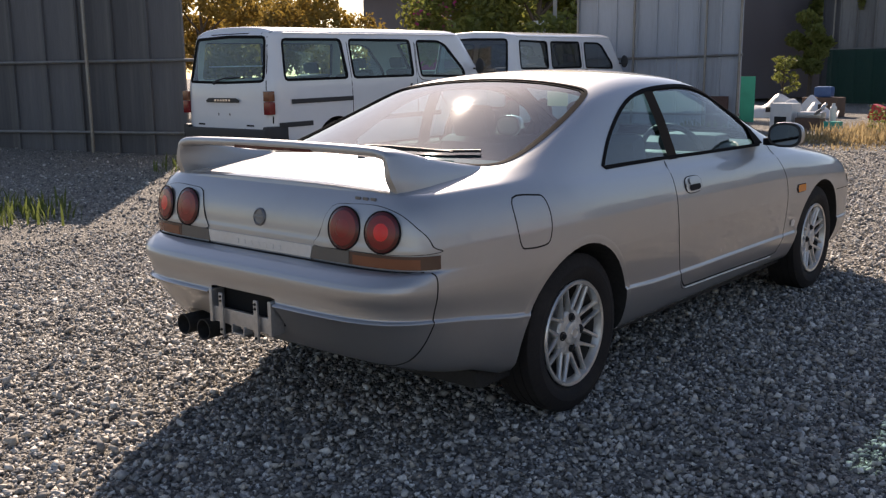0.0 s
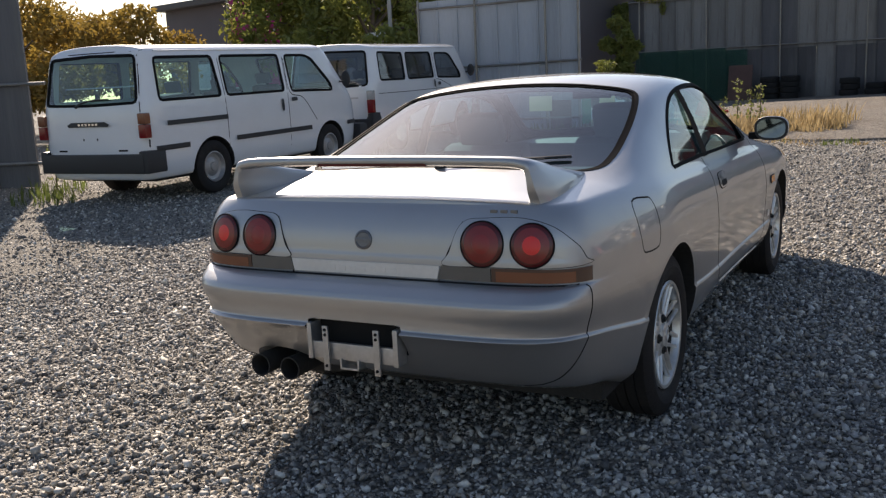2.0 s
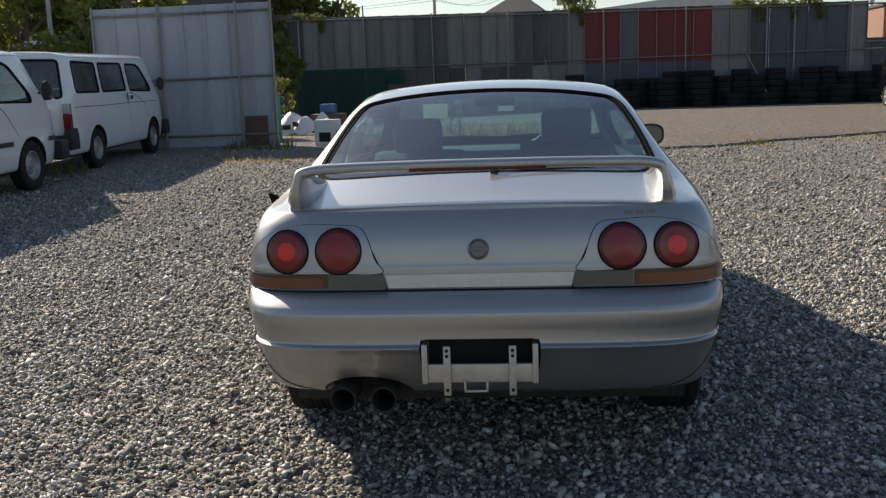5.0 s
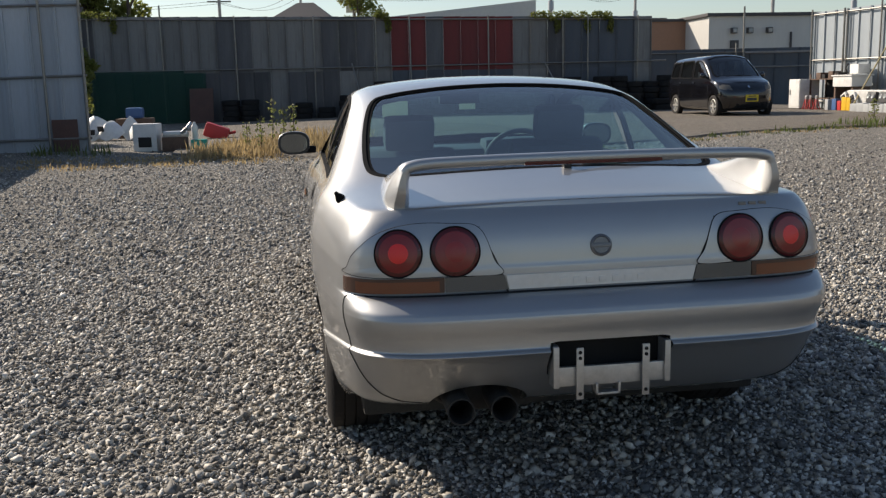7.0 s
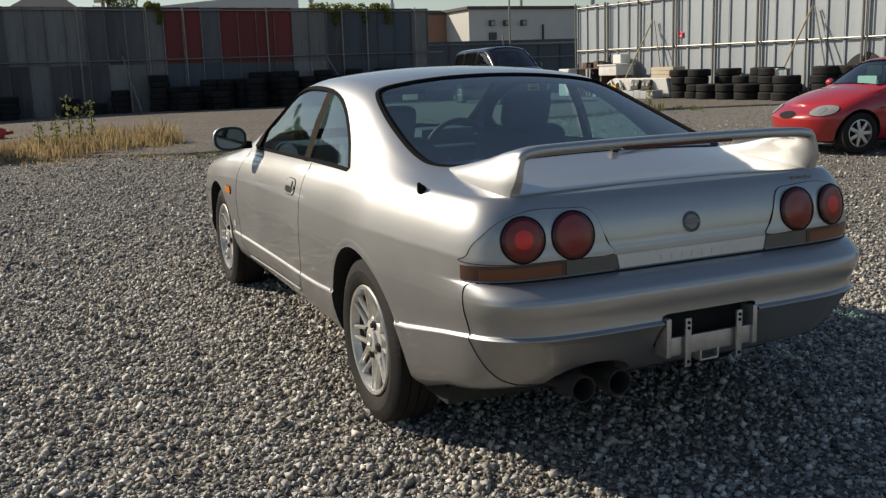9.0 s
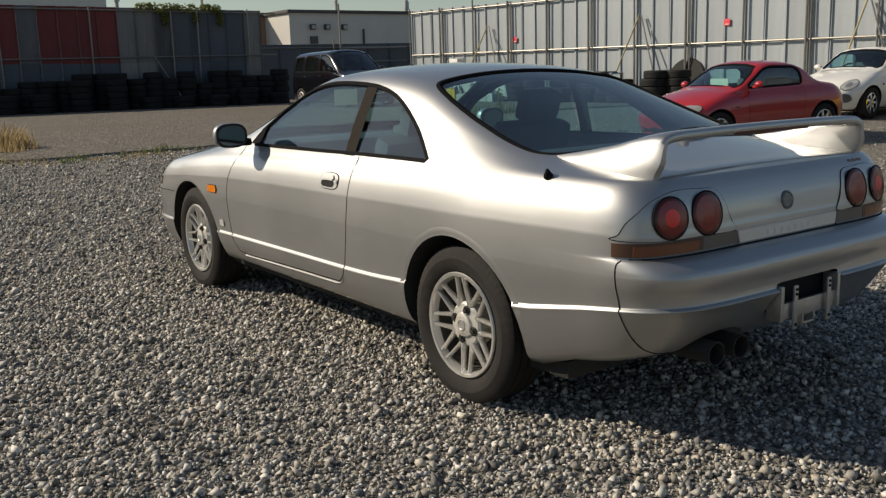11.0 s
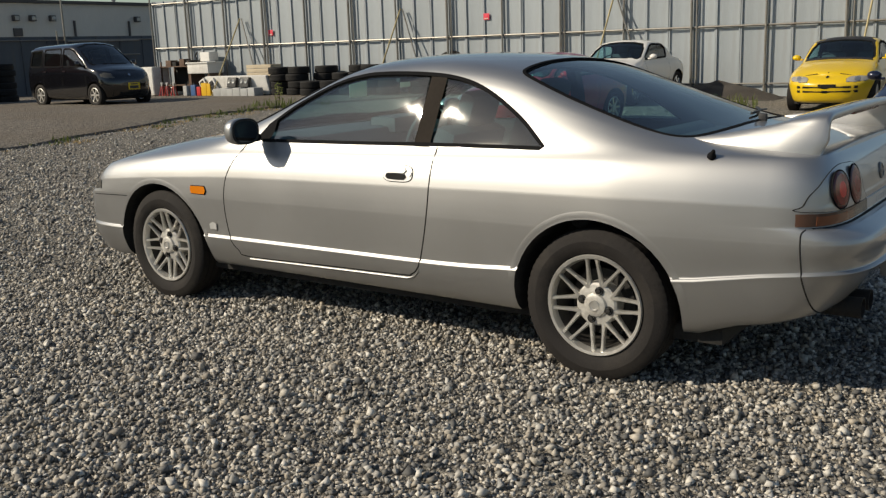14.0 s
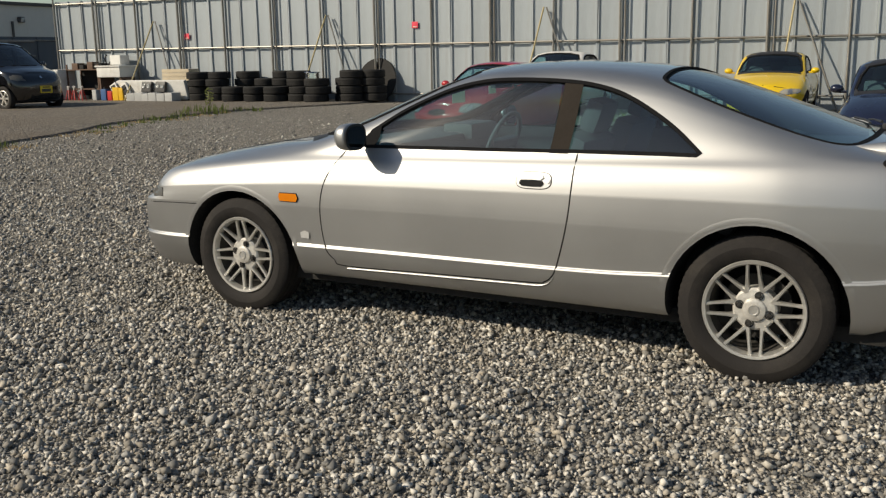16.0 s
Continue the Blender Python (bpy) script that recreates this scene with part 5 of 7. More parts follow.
def rounded(points, cut_by=0.045):
    """A closed outline with rounded corners and extra points along its sides."""
    p, out = [np.array(q, float) for q in points], []
    m = len(p)
    for i in range(m):
        a, c, b = p[i - 1], p[i], p[(i + 1) % m]
        s = lambda q: min(cut_by, 0.3 * np.linalg.norm(q - c)) / np.linalg.norm(q - c)
        u, w = c + (a - c) * s(a), c + (b - c) * s(b)
        out += [u, 0.25 * u + 0.5 * c + 0.25 * w, w]
        n = b + (c - b) * min(cut_by, 0.3 * np.linalg.norm(b - c)) / np.linalg.norm(b - c)
        out += [w + (n - w) * t for t in (0.25, 0.5, 0.75)]
    return [tuple(q) for q in out]


def placed(x, y, heading, half):
    """A pose on the ground: heading in degrees from +y to -x, half the wheelbase for the slope."""
    a = radians(heading)
    f = Vector((-math.sin(a), math.cos(a)))
    z1, z0 = ground_z(x + f.x * half, y + f.y * half), ground_z(x - f.x * half, y - f.y * half)
    return Matrix.Translation((x, y, (z0 + z1) / 2)) @ Matrix.Rotation(a, 4, "Z") @ Matrix.Rotation(math.atan2(z1 - z0, 2 * half), 4, "X")


def vehicle(name, label, category, spec, material, windows, room, arches, glass=None, group="", lining=None):
    """A shell with windows cut out and glazed. windows: (axis, outline, near, far, sides); returns the thing, its skin and its parts."""
    car = thing(name, label, category, group=group)
    bm = shell(spec)
    skin = Skin(bm)
    cutters = [(cavity(bm, *room), lining or (PALE_LINING if material is WHITE else DASH))]
    for axis, line, near, far, sides in windows:
        cutters.append((prism(axis, line, near, far), TRIM))
    for y, z, r, x in arches:
        for s in (-1, 1):
            cutters.append((drum(y, z, r, s * x, s * 1.3, 32), UNDER))
    made = dress(cut(bm, cutters, material), skin, "body", car)
    for axis, line, near, far, sides in windows:
        for side in sides:
            part("window_pane", patch(skin, side, line, -0.006, 4), glass or GLASS, car)
            part("window_trim", border(skin, side, line, 0.02, 0.004, 0.012, -0.012), TRIM, car)
    return car, skin, made


def sheet(car, skin, axis, name, line, material, out=0.004, label="", rings=3):
    return part(name, patch(skin, axis, line, out, rings), material, car, label)


def wheels(car, r, wide, rim, x, ys, material=None, spokes=0):
    for y in ys:
        for s in (-1, 1):
            turn = Matrix.Identity(4) if s > 0 else Matrix.Rotation(math.pi, 4, "Z")
            plain_wheel(car, r, wide, rim, Matrix.Translation((s * x, y, r - 0.004)) @ turn, material, spokes)


def seats(car, xs, y, z, high, wide=0.21):
    for x in xs:
        lean = Matrix.Translation((x, y, z)) @ Matrix.Rotation(radians(14), 4, "X")
        s = new("seat")
        s.parent = car
        part("backrest", boxes((-wide, wide, -0.06, 0.06, 0, high), bevel=0.05, m=lean), SEAT, s)
        part("headrest", boxes((-0.12, 0.12, -0.04, 0.04, high + 0.02, high + 0.17), bevel=0.035, m=lean), SEAT, s)


def steering(car, x, y, z, tilt=25):
    b = tube(bmesh.new(), [(0.18 * math.cos(q), 0, 0.18 * math.sin(q)) for q in np.linspace(0, 2 * math.pi, 24, endpoint=False)], 0.014, 8, True)
    box(b, -0.17, 0.17, -0.015, 0.015, -0.025, 0.025, 0.008)
    bmesh.ops.transform(b, matrix=Matrix.Translation((x, y, z)) @ Matrix.Rotation(radians(tilt), 4, "X"), verts=b.verts[:])
    part("steering_wheel", b, DASH, car)


def mirrors(car, x, y, z, material, rx=0.085, rz=0.055):
    for s in (-1, 1):
        b = bmesh.new()
        bmesh.ops.create_uvsphere(b, u_segments=20, v_segments=12, radius=1)
        for v in b.verts:
            v.co = Vector((s * x + v.co.x * rx, y + (v.co.y * 0.06 if v.co.y > 0 else v.co.y * 0.015), z + v.co.z * rz))
        box(b, s * x - 0.11 * (1 if s > 0 else 0.0), s * x + 0.11 * (0.0 if s > 0 else 1), y - 0.02, y + 0.02, z - 0.05, z - 0.02, 0.008)
        part("door_mirror", b, material, car, sharp=70)


VAN = dict(
    rows=[(0.28, 0.78, -2.30, 2.24), (0.34, 0.82, -2.34, 2.31), (0.6, 0.845, -2.35, 2.35), (0.95, 0.845, -2.345, 2.31), (1.1, 0.84, -2.335, 2.20), (1.2, 0.832, -2.32, 2.10), (1.35, 0.81, -2.285, 1.95),
          (1.55, 0.785, -2.25, 1.76), (1.66, 0.768, -2.225, 1.65), (1.725, 0.75, -2.20, 1.58), (1.755, 0.72, -2.17, 1.52)],
    tail=7, nose=4.5, mid=(-1.85, 1.15), stations=(10, 40, 10), shoulder_ref=1.755, shoulder=[(-3, 1.755), (3, 1.755)], bottom=[(-3, 0.28), (3, 0.28)], width=[(-3, 1), (3, 1)],
    rail=[(-3, 0.6, 1.785), (-1.8, 0.6, 1.79), (1.0, 0.6, 1.79), (3, 0.6, 1.775)], crown=[(-3, 1.81), (-1.8, 1.82), (1.0, 1.82), (3, 1.80)], side_steps=3, bulge=0.0, soften=1, soften_along=0, row_steps=2,
)


def van_windows(panes, rear, front):
    out = [("x", rounded(p), -1.2, 1.2, ("x-", "x+")) for p in panes]
    out.append(("y", rounded(rear), -3.0, -1.7, ("y-",)))
    out.append(("y", rounded(front), 1.25, 3.0, ("y+",)))
    return out


FRONT_GLASS = [(-0.69, 1.15), (0, 1.13), (0.69, 1.15), (0.62, 1.64), (0, 1.67), (-0.62, 1.64)]


def van_common(car, skin, made):
    for ax in ("x-", "x+"):
        line = [skin.drop(ax, y, 1.722, 0.004) for y in np.linspace(-2.0, 1.35, 20)]
        part("rain_gutter", tube(bmesh.new(), line, 0.010, 6), WHITE, car)
    part("rear_bumper", boxes((-0.80, 0.80, -2.385, -2.22, 0.36, 0.585), bevel=0.03), BLACK, car, "black plastic rear bumper")
    for s in (-1, 1):
        part("bumper_end", boxes((s * 0.79 - 0.06, s * 0.79 + 0.06, -2.375, -2.06, 0.36, 0.62), bevel=0.03), BLACK, car)
    part("front_bumper", boxes((-0.82, 0.82, 2.20, 2.42, 0.30, 0.58), bevel=0.05), BLACK, car)
    part("floor_pan", boxes((-0.7, 0.7, -2.1, 2.0, 0.24, 0.34), bevel=0.02), UNDER, car)
    seats(car, (-0.38, 0.38), 0.62, 0.72, 0.55)
    seats(car, (-0.4, 0.4), -0.35, 0.72, 0.5, 0.3)
    steering(car, 0.38, 1.25, 1.06, 55)
    mirrors(car, 0.92, 1.72, 1.27, BLACK, 0.075, 0.12)


def tail_lamp_block(car, skin, z0, z1, red_part, top_material):
    for s in (-1, 1):
        lamp = new("tail_lamp")
        lamp.parent = car
        zm = z0 + (z1 - z0) * red_part
        part("red_lens", boxes((s * 0.80 - 0.055, s * 0.80 + 0.055, -2.352, -2.26, z0, zm), bevel=0.012), LENS_RED, lamp, "red lower lens")
        part("upper_lens", boxes((s * 0.80 - 0.055, s * 0.80 + 0.055, -2.350, -2.26, zm + 0.004, z1), bevel=0.012), top_material, lamp)


def passenger_van():
    panes = [[(-2.06, 1.17), (-1.0, 1.17), (-1.06, 1.645), (-2.03, 1.645)], [(-0.88, 1.17), (0.30, 1.17), (0.28, 1.64), (-0.9, 1.645)], [(0.47, 1.16), (1.47, 1.13), (1.43, 1.24), (1.06, 1.58), (0.9, 1.63), (0.44, 1.635)]]
    rear = [(-0.71, 1.16), (0, 1.145), (0.71, 1.16), (0.655, 1.675), (0, 1.695), (-0.655, 1.675)]
    car, skin, made = vehicle("passenger_van", "white high-mileage van with black rub strips, parked on gravel", "van", VAN, WHITE, van_windows(panes, rear, FRONT_GLASS), (0.04, -2.2, 1.9, 0.75), [(-1.22, 0.31, 0.38, 0.5), (1.35, 0.31, 0.38, 0.5)], group="white vans")
    van_common(car, skin, made)
    tail_lamp_block(car, skin, 0.76, 1.04, 0.55, LENS_AMBER)
    for ax in ("x-", "x+"):
        for a, b, z in ((-2.0, -0.93, 0.905), (-0.93, -0.82, 0.0)):
            if z:
                sheet(car, skin, ax, "rub_strip", [(a, z - 0.028), ((a + b) / 2, z - 0.028), (b, z - 0.028), (b, z), (b, z + 0.028), ((a + b) / 2, z + 0.028), (a, z + 0.028)], BLACK, 0.014)
        for a, b in ((-2.2, -1.66), (-0.80, 0.86), (1.8, 2.2)):
            sheet(car, skin, ax, "rub_strip", [(a, 0.60), ((a + b) / 2, 0.60), (b, 0.60), (b, 0.63), (b, 0.66), ((a + b) / 2, 0.66), (a, 0.66)], BLACK, 0.014)
        for pts in ([(0.38, 1.62), (0.37, 1.1), (0.37, 0.42)], [(-0.95, 1.62), (-0.93, 1.1), (-0.93, 0.45)], [(1.02, 0.72), (0.72, 1.05), (0.42, 1.15), (0.40, 1.6)]):
            part("panel_gap", seam(skin, ax, curve(pts, 6), 0.012, 0.001), GAP, car)
        sheet(car, skin, ax, "door_handle", [(0.43, 1.02), (0.55, 1.02), (0.56, 1.045), (0.55, 1.07), (0.43, 1.07), (0.42, 1.045)], BLACK, 0.02)
        sheet(car, skin, ax, "door_handle", [(0.2, 0.9), (0.24, 0.9), (0.25, 0.97), (0.24, 1.06), (0.2, 1.06), (0.19, 0.97)], BLACK, 0.02)
    gate = [(-0.70, 0.60), (0.70, 0.60), (0.745, 0.9), (0.745, 1.15), (0.685, 1.68), (0.6, 1.725), (-0.6, 1.725), (-0.685, 1.68), (-0.745, 1.15), (-0.745, 0.9)]
    part("tailgate_gap", seam(skin, "y-", curve(gate, 4, True), 0.012, 0.001, True), GAP, car)
    sheet(car, skin, "y-", "tailgate_handle", [(-0.33, 0.90), (0.30, 0.90), (0.32, 0.925), (0.25, 0.955), (-0.28, 0.955), (-0.35, 0.925)], BLACK, 0.02, "black tailgate handle")
    for i in range(6):
        sheet(car, skin, "y-", "badge_mark", [(-0.17 + 0.055 * i, 0.915), (-0.135 + 0.055 * i, 0.915), (-0.135 + 0.055 * i, 0.94), (-0.17 + 0.055 * i, 0.94)], CHROME, 0.024)
    for x in (-0.12, 0.10):
        sheet(car, skin, "y-", "plate_bolt", oval(x, 0.755, 0.012, 0.016, 10), GAP, 0.003)
    for x in (-0.48, 0.48):
        sheet(car, skin, "y-", "hinge_slot", [(x - 0.07, 0.615), (x + 0.07, 0.615), (x + 0.07, 0.635), (x - 0.07, 0.635)], GAP, 0.003)
    c = skin.drop("y-", -0.1, 1.14, 0.0)
    b = tube(bmesh.new(), [(-0.2, c.y - 0.01, 1.13), (-0.12, c.y - 0.03, 1.165), (0.05, c.y - 0.02, 1.20), (0.33, c.y - 0.008, 1.21)], [0.018, 0.012, 0.009, 0.007], 6)
    part("rear_wiper", b, BLACK, car)
    part("bus_bar", boxes((-0.60, 0.60, -2.10, -2.08, 1.33, 1.345), bevel=0.003), DULL_METAL, car)
    wheels(car, 0.32, 0.195, 0.19, 0.735, (-1.22, 1.35), STEEL_RIM)
    return car


def cargo_van():
    panes = [[(-1.98, 1.2), (-1.08, 1.19), (-1.06, 1.63), (-1.95, 1.65)], [(-0.94, 1.19), (0.12, 1.19), (0.10, 1.63), (-0.92, 1.63)], [(0.30, 1.18), (1.38, 1.15), (1.36, 1.24), (1.0, 1.57), (0.85, 1.615), (0.30, 1.62)]]
    rear = [(-0.73, 1.13), (0, 1.11), (0.73, 1.13), (0.67, 1.67), (0, 1.69), (-0.67, 1.67)]
    spec = dict(VAN, tail=5.5)
    car, skin, made = vehicle("cargo_van", "white van with upright tail lamps and dark glass, parked on gravel", "van", spec, WHITE, van_windows(panes, rear, FRONT_GLASS), (0.04, -2.2, 1.9, 0.75), [(-1.30, 0.31, 0.37, 0.5), (1.40, 0.31, 0.37, 0.5)], DARK_GLASS, group="white vans")
    van_common(car, skin, made)
    tail_lamp_block(car, skin, 0.68, 1.04, 0.6, LENS_CLEAR)
    for s in (-1, 1):
        part("bumper_corner", boxes((s * 0.80 - 0.05, s * 0.80 + 0.055, -2.37, -2.10, 0.40, 0.68), bevel=0.03), BLACK, car)
    for ax in ("x-", "x+"):
        for pts in ([(0.20, 1.62), (0.19, 1.1), (0.19, 0.42)], [(1.05, 0.70), (0.95, 0.95), (0.5, 1.1), (0.24, 1.15)], [(-2.1, 0.98), (-1.0, 0.97), (0.2, 0.97), (1.9, 0.96)]):
            part("panel_gap", seam(skin, ax, curve(pts, 6), 0.010, 0.001), GAP, car)
        sheet(car, skin, ax, "door_handle", [(0.26, 1.03), (0.37, 1.03), (0.38, 1.06), (0.37, 1.09), (0.26, 1.09), (0.25, 1.06)], BLACK, 0.02)
        sheet(car, skin, ax, "door_handle", [(0.09, 1.0), (0.13, 1.0), (0.14, 1.07), (0.13, 1.14), (0.09, 1.14), (0.08, 1.07)], BLACK, 0.02)
    sheet(car, skin, "y-", "tailgate_handle", [(-0.2, 0.93), (0.0, 0.925), (0.2, 0.93), (0.2, 0.985), (0.0, 0.99), (-0.2, 0.985)], BLACK, 0.02)
    sheet(car, skin, "y-", "badge_mark", [(0.42, 0.915), (0.58, 0.915), (0.58, 0.94), (0.42, 0.94)], DULL_METAL, 0.004)
    wheels(car, 0.315, 0.19, 0.185, 0.735, (-1.30, 1.40), STEEL_RIM)
    return car


ROADSTER = dict(
    rows=[(0.16, 0.60, -1.54, 1.52), (0.21, 0.65, -1.60, 1.59), (0.38, 0.69, -1.64, 1.64), (0.52, 0.695, -1.65, 1.65), (0.62, 0.682, -1.63, 1.62), (0.70, 0.645, -1.58, 1.55), (0.745, 0.60, -1.52, 1.47)],
    tail=3.0, nose=2.5, mid=(-1.15, 0.95), stations=(10, 48, 12), shoulder_ref=0.745, fixed_below=0.4,
    shoulder=[(-2, 0.74), (-1.2, 0.78), (-0.5, 0.79), (0.4, 0.77), (0.9, 0.72), (1.3, 0.63), (1.7, 0.55)], bottom=[(-2, 0.2), (-1, 0.16), (1, 0.16), (2, 0.17)], width=[(-2, 0.98), (-1, 1), (0, 0.975), (1, 0.995), (2, 0.97)],
    rail=[(-2, 0.45, 0.78), (-1.25, 0.5, 0.82), (-0.95, 0.54, 0.88), (-0.72, 0.54, 1.03), (-0.5, 0.53, 1.10), (-0.15, 0.53, 1.13), (0.1, 0.535, 1.10), (0.35, 0.56, 0.96), (0.6, 0.575, 0.81), (0.9, 0.5, 0.76), (1.3, 0.42, 0.67), (1.8, 0.3, 0.55)],
    crown=[(-2, 0.80), (-1.25, 0.84), (-0.98, 0.90), (-0.75, 1.08), (-0.5, 1.165), (-0.2, 1.185), (0.05, 1.175), (0.2, 1.12), (0.45, 0.98), (0.7, 0.845), (0.95, 0.80), (1.3, 0.71), (1.8, 0.57)], soften=2, row_steps=2,
)
ROADSTER_SIDE = [(-0.62, 0.83), (0.42, 0.815), (0.43, 0.85), (0.12, 1.05), (-0.02, 1.085), (-0.5, 1.07), (-0.6, 1.0)]


def roadster(label, material, roof, lamp_line, extra, glass=None, rims=None):
    front = mirrored([(0, 0.155), (0.25, 0.15), (0.43, 0.16), (0.49, 0.3), (0.53, 0.52), (0.5, 0.60), (0.25, 0.655), (0, 0.665)])
    spec = ROADSTER
    windows = [("x", rounded(ROADSTER_SIDE), -1.2, 1.2, ("x-", "x+")), ("z", front, 0.80, 1.5, ("z+",))]
    car, skin, made = vehicle("roadster", label, "car", spec, material, windows, (0.035, -0.8, 0.75, 0.55), [(-1.03, 0.26, 0.31, 0.42), (1.03, 0.255, 0.305, 0.42)], glass)
    if roof:
        top = mirrored([(0, -0.98), (0.3, -0.96), (0.5, -0.88), (0.545, -0.6), (0.54, -0.2), (0.47, 0.11), (0.25, 0.135), (0, 0.14)])
        part("roof", patch(skin, "z+", top, 0.006, 6), roof, car, "dark folding roof" if roof == BLACK else "")
        part("screen_frame", border(skin, "z+", front, 0.075, 0.007, 0.012, 0.0), roof, car)
    for s in (-1, 1):
        lamp = new("head_lamp")
        lamp.parent = car
        line = [(s * a, b) for a, b in lamp_line]
        part("lens", patch(skin, "y+", line, 0.008, 4), LENS_CLEAR, lamp, "clear glass head lamp")
        part("lamp_gap", seam(skin, "y+", line, 0.012, 0.006, True), GAP, lamp)
        bulb = np.array(line).mean(0)
        part("bulb", patch(skin, "y+", oval(*bulb, 0.035, 0.035, 12), 0.012, 2), DULL_METAL, lamp)
    for ax in ("x-", "x+"):
        part("door_gap", seam(skin, ax, curve([(0.43, 0.80), (0.50, 0.6), (0.47, 0.35), (0.40, 0.24), (-0.45, 0.24), (-0.56, 0.35), (-0.62, 0.6), (-0.62, 0.80)], 5), 0.008, 0.001), GAP, car)
        sheet(car, skin, ax, "door_handle", oval(-0.50, 0.68, 0.06, 0.02, 12), material, 0.012)
        sheet(car, skin, ax, "side_marker", oval(0.72, 0.56, 0.035, 0.018, 10), LENS_AMBER, 0.008)
    mirrors(car, 0.74, 0.38, 0.86, material, 0.075, 0.05)
    seats(car, (-0.3, 0.3), -0.42, 0.5, 0.42, 0.2)
    steering(car, 0.3, 0.12, 0.74)
    part("dashboard", boxes((-0.5, 0.5, 0.25, 0.6, 0.6, 0.78), bevel=0.05), DASH, car)
    part("floor_pan", boxes((-0.55, 0.55, -1.3, 1.3, 0.13, 0.2), bevel=0.02), UNDER, car)
    extra(car, skin)
    wheels(car, 0.26, 0.165, 0.175, 0.605, (-1.03, 1.03), rims or ALLOY, 7)
    return car


def red_extra(car, skin):
    sheet(car, skin, "y+", "grille", oval(0, 0.50, 0.16, 0.045, 18), GAP, 0.006, "small oval grille")
    sheet(car, skin, "y+", "lower_intake", [(-0.36, 0.24), (0, 0.235), (0.36, 0.24), (0.34, 0.32), (0, 0.325), (-0.34, 0.32)], GAP, 0.004)
    part("sun_shade", boxes((-0.08, 0.28, 0.30, 0.31, 0.80, 0.94), bevel=0.004), PAPER, car)


def white_extra(car, skin):
    for s in (-1, 1):
        lamp = sheet(car, skin, "y+", "fog_lamp", oval(s * 0.46, 0.36, 0.075, 0.065, 18), LENS_SMOKE, 0.010, "round fog lamp")
        part("lamp_rim", seam(skin, "y+", oval(s * 0.46, 0.36, 0.08, 0.07, 18), 0.014, 0.010, True), CHROME, lamp)
    sheet(car, skin, "y+", "lower_intake", [(-0.26, 0.25), (0, 0.245), (0.26, 0.25), (0.3, 0.31), (0.22, 0.36), (0, 0.365), (-0.22, 0.36), (-0.3, 0.31)], GAP, 0.004)


def yellow_extra(car, skin):
    for z in (0.40, 0.33):
        sheet(car, skin, "y+", "grille_slot", [(-0.46, z), (0, z - 0.004), (0.46, z), (0.465, z + 0.02), (0.46, z + 0.042), (0, z + 0.038), (-0.46, z + 0.042), (-0.465, z + 0.02)], GAP, 0.006, "black slot in the bumper")
    sheet(car, skin, "y+", "plate_bracket", [(-0.15, 0.43), (0.12, 0.43), (0.12, 0.465), (-0.15, 0.465)], GAP, 0.010)
    sheet(car, skin, "y+", "emblem", oval(0, 0.575, 0.025, 0.018, 10), GAP, 0.006)
    sheet(car, skin, "z+", "bonnet_line", [(-0.55, 1.42), (0, 1.46), (0.55, 1.42), (0.55, 1.412), (0, 1.452), (-0.55, 1.412)], GAP, 0.001)


def plain_extra(car, skin):
    sheet(car, skin, "y+", "lower_intake", [(-0.36, 0.24), (0, 0.235), (0.36, 0.24), (0.34, 0.32), (0, 0.325), (-0.34, 0.32)], GAP, 0.004)
    part("sticker", boxes((-0.42, -0.30, 0.52, 0.524, 0.86, 0.90), bevel=0.001), YELLOW_PLATE, car)


van_a = passenger_van()
van_a.matrix_basis = placed(-6.98, 6.56, 0.8, 1.28)
van_b = cargo_van()
van_b.matrix_basis = placed(-7.42, 11.85, 3.5, 1.3)
red_car = roadster("red two-seat roadster with a matching hard top, parked by the fence", RED, None, oval(0.47, 0.555, 0.13, 0.062, 20, 0.8), red_extra)
red_car.matrix_basis = placed(8.39, 5.54, 82, 1.03) @ Matrix.Diagonal((0.96, 0.96, 0.96, 1))
white_car = roadster("cream-white rounded roadster with round fog lamps and chrome wheels", CREAM, None, oval(0.47, 0.575, 0.105, 0.085, 20), white_extra, rims=CHROME)
white_car.matrix_basis = placed(13.3, 6.46, 91, 1.03)
yellow_car = roadster("bright yellow roadster with a black soft top, by the fence", YELLOW, BLACK, [(0.30, 0.50), (0.42, 0.495), (0.56, 0.51), (0.60, 0.54), (0.58, 0.575), (0.46, 0.585), (0.34, 0.575), (0.29, 0.545)], yellow_extra)
yellow_car.matrix_basis = placed(13.45, 2.36, 93, 1.03)
navy_car = roadster("dark navy roadster with a black soft top", NAVY, BLACK, oval(0.45, 0.555, 0.12, 0.05, 18, 0.8), plain_extra)
navy_car.matrix_basis = placed(7.4, -0.15, 92, 1.03)
tagged(copy_thing(navy_car, placed(12.4, -0.35, 90, 1.03)), "dark navy roadster standing behind another car")

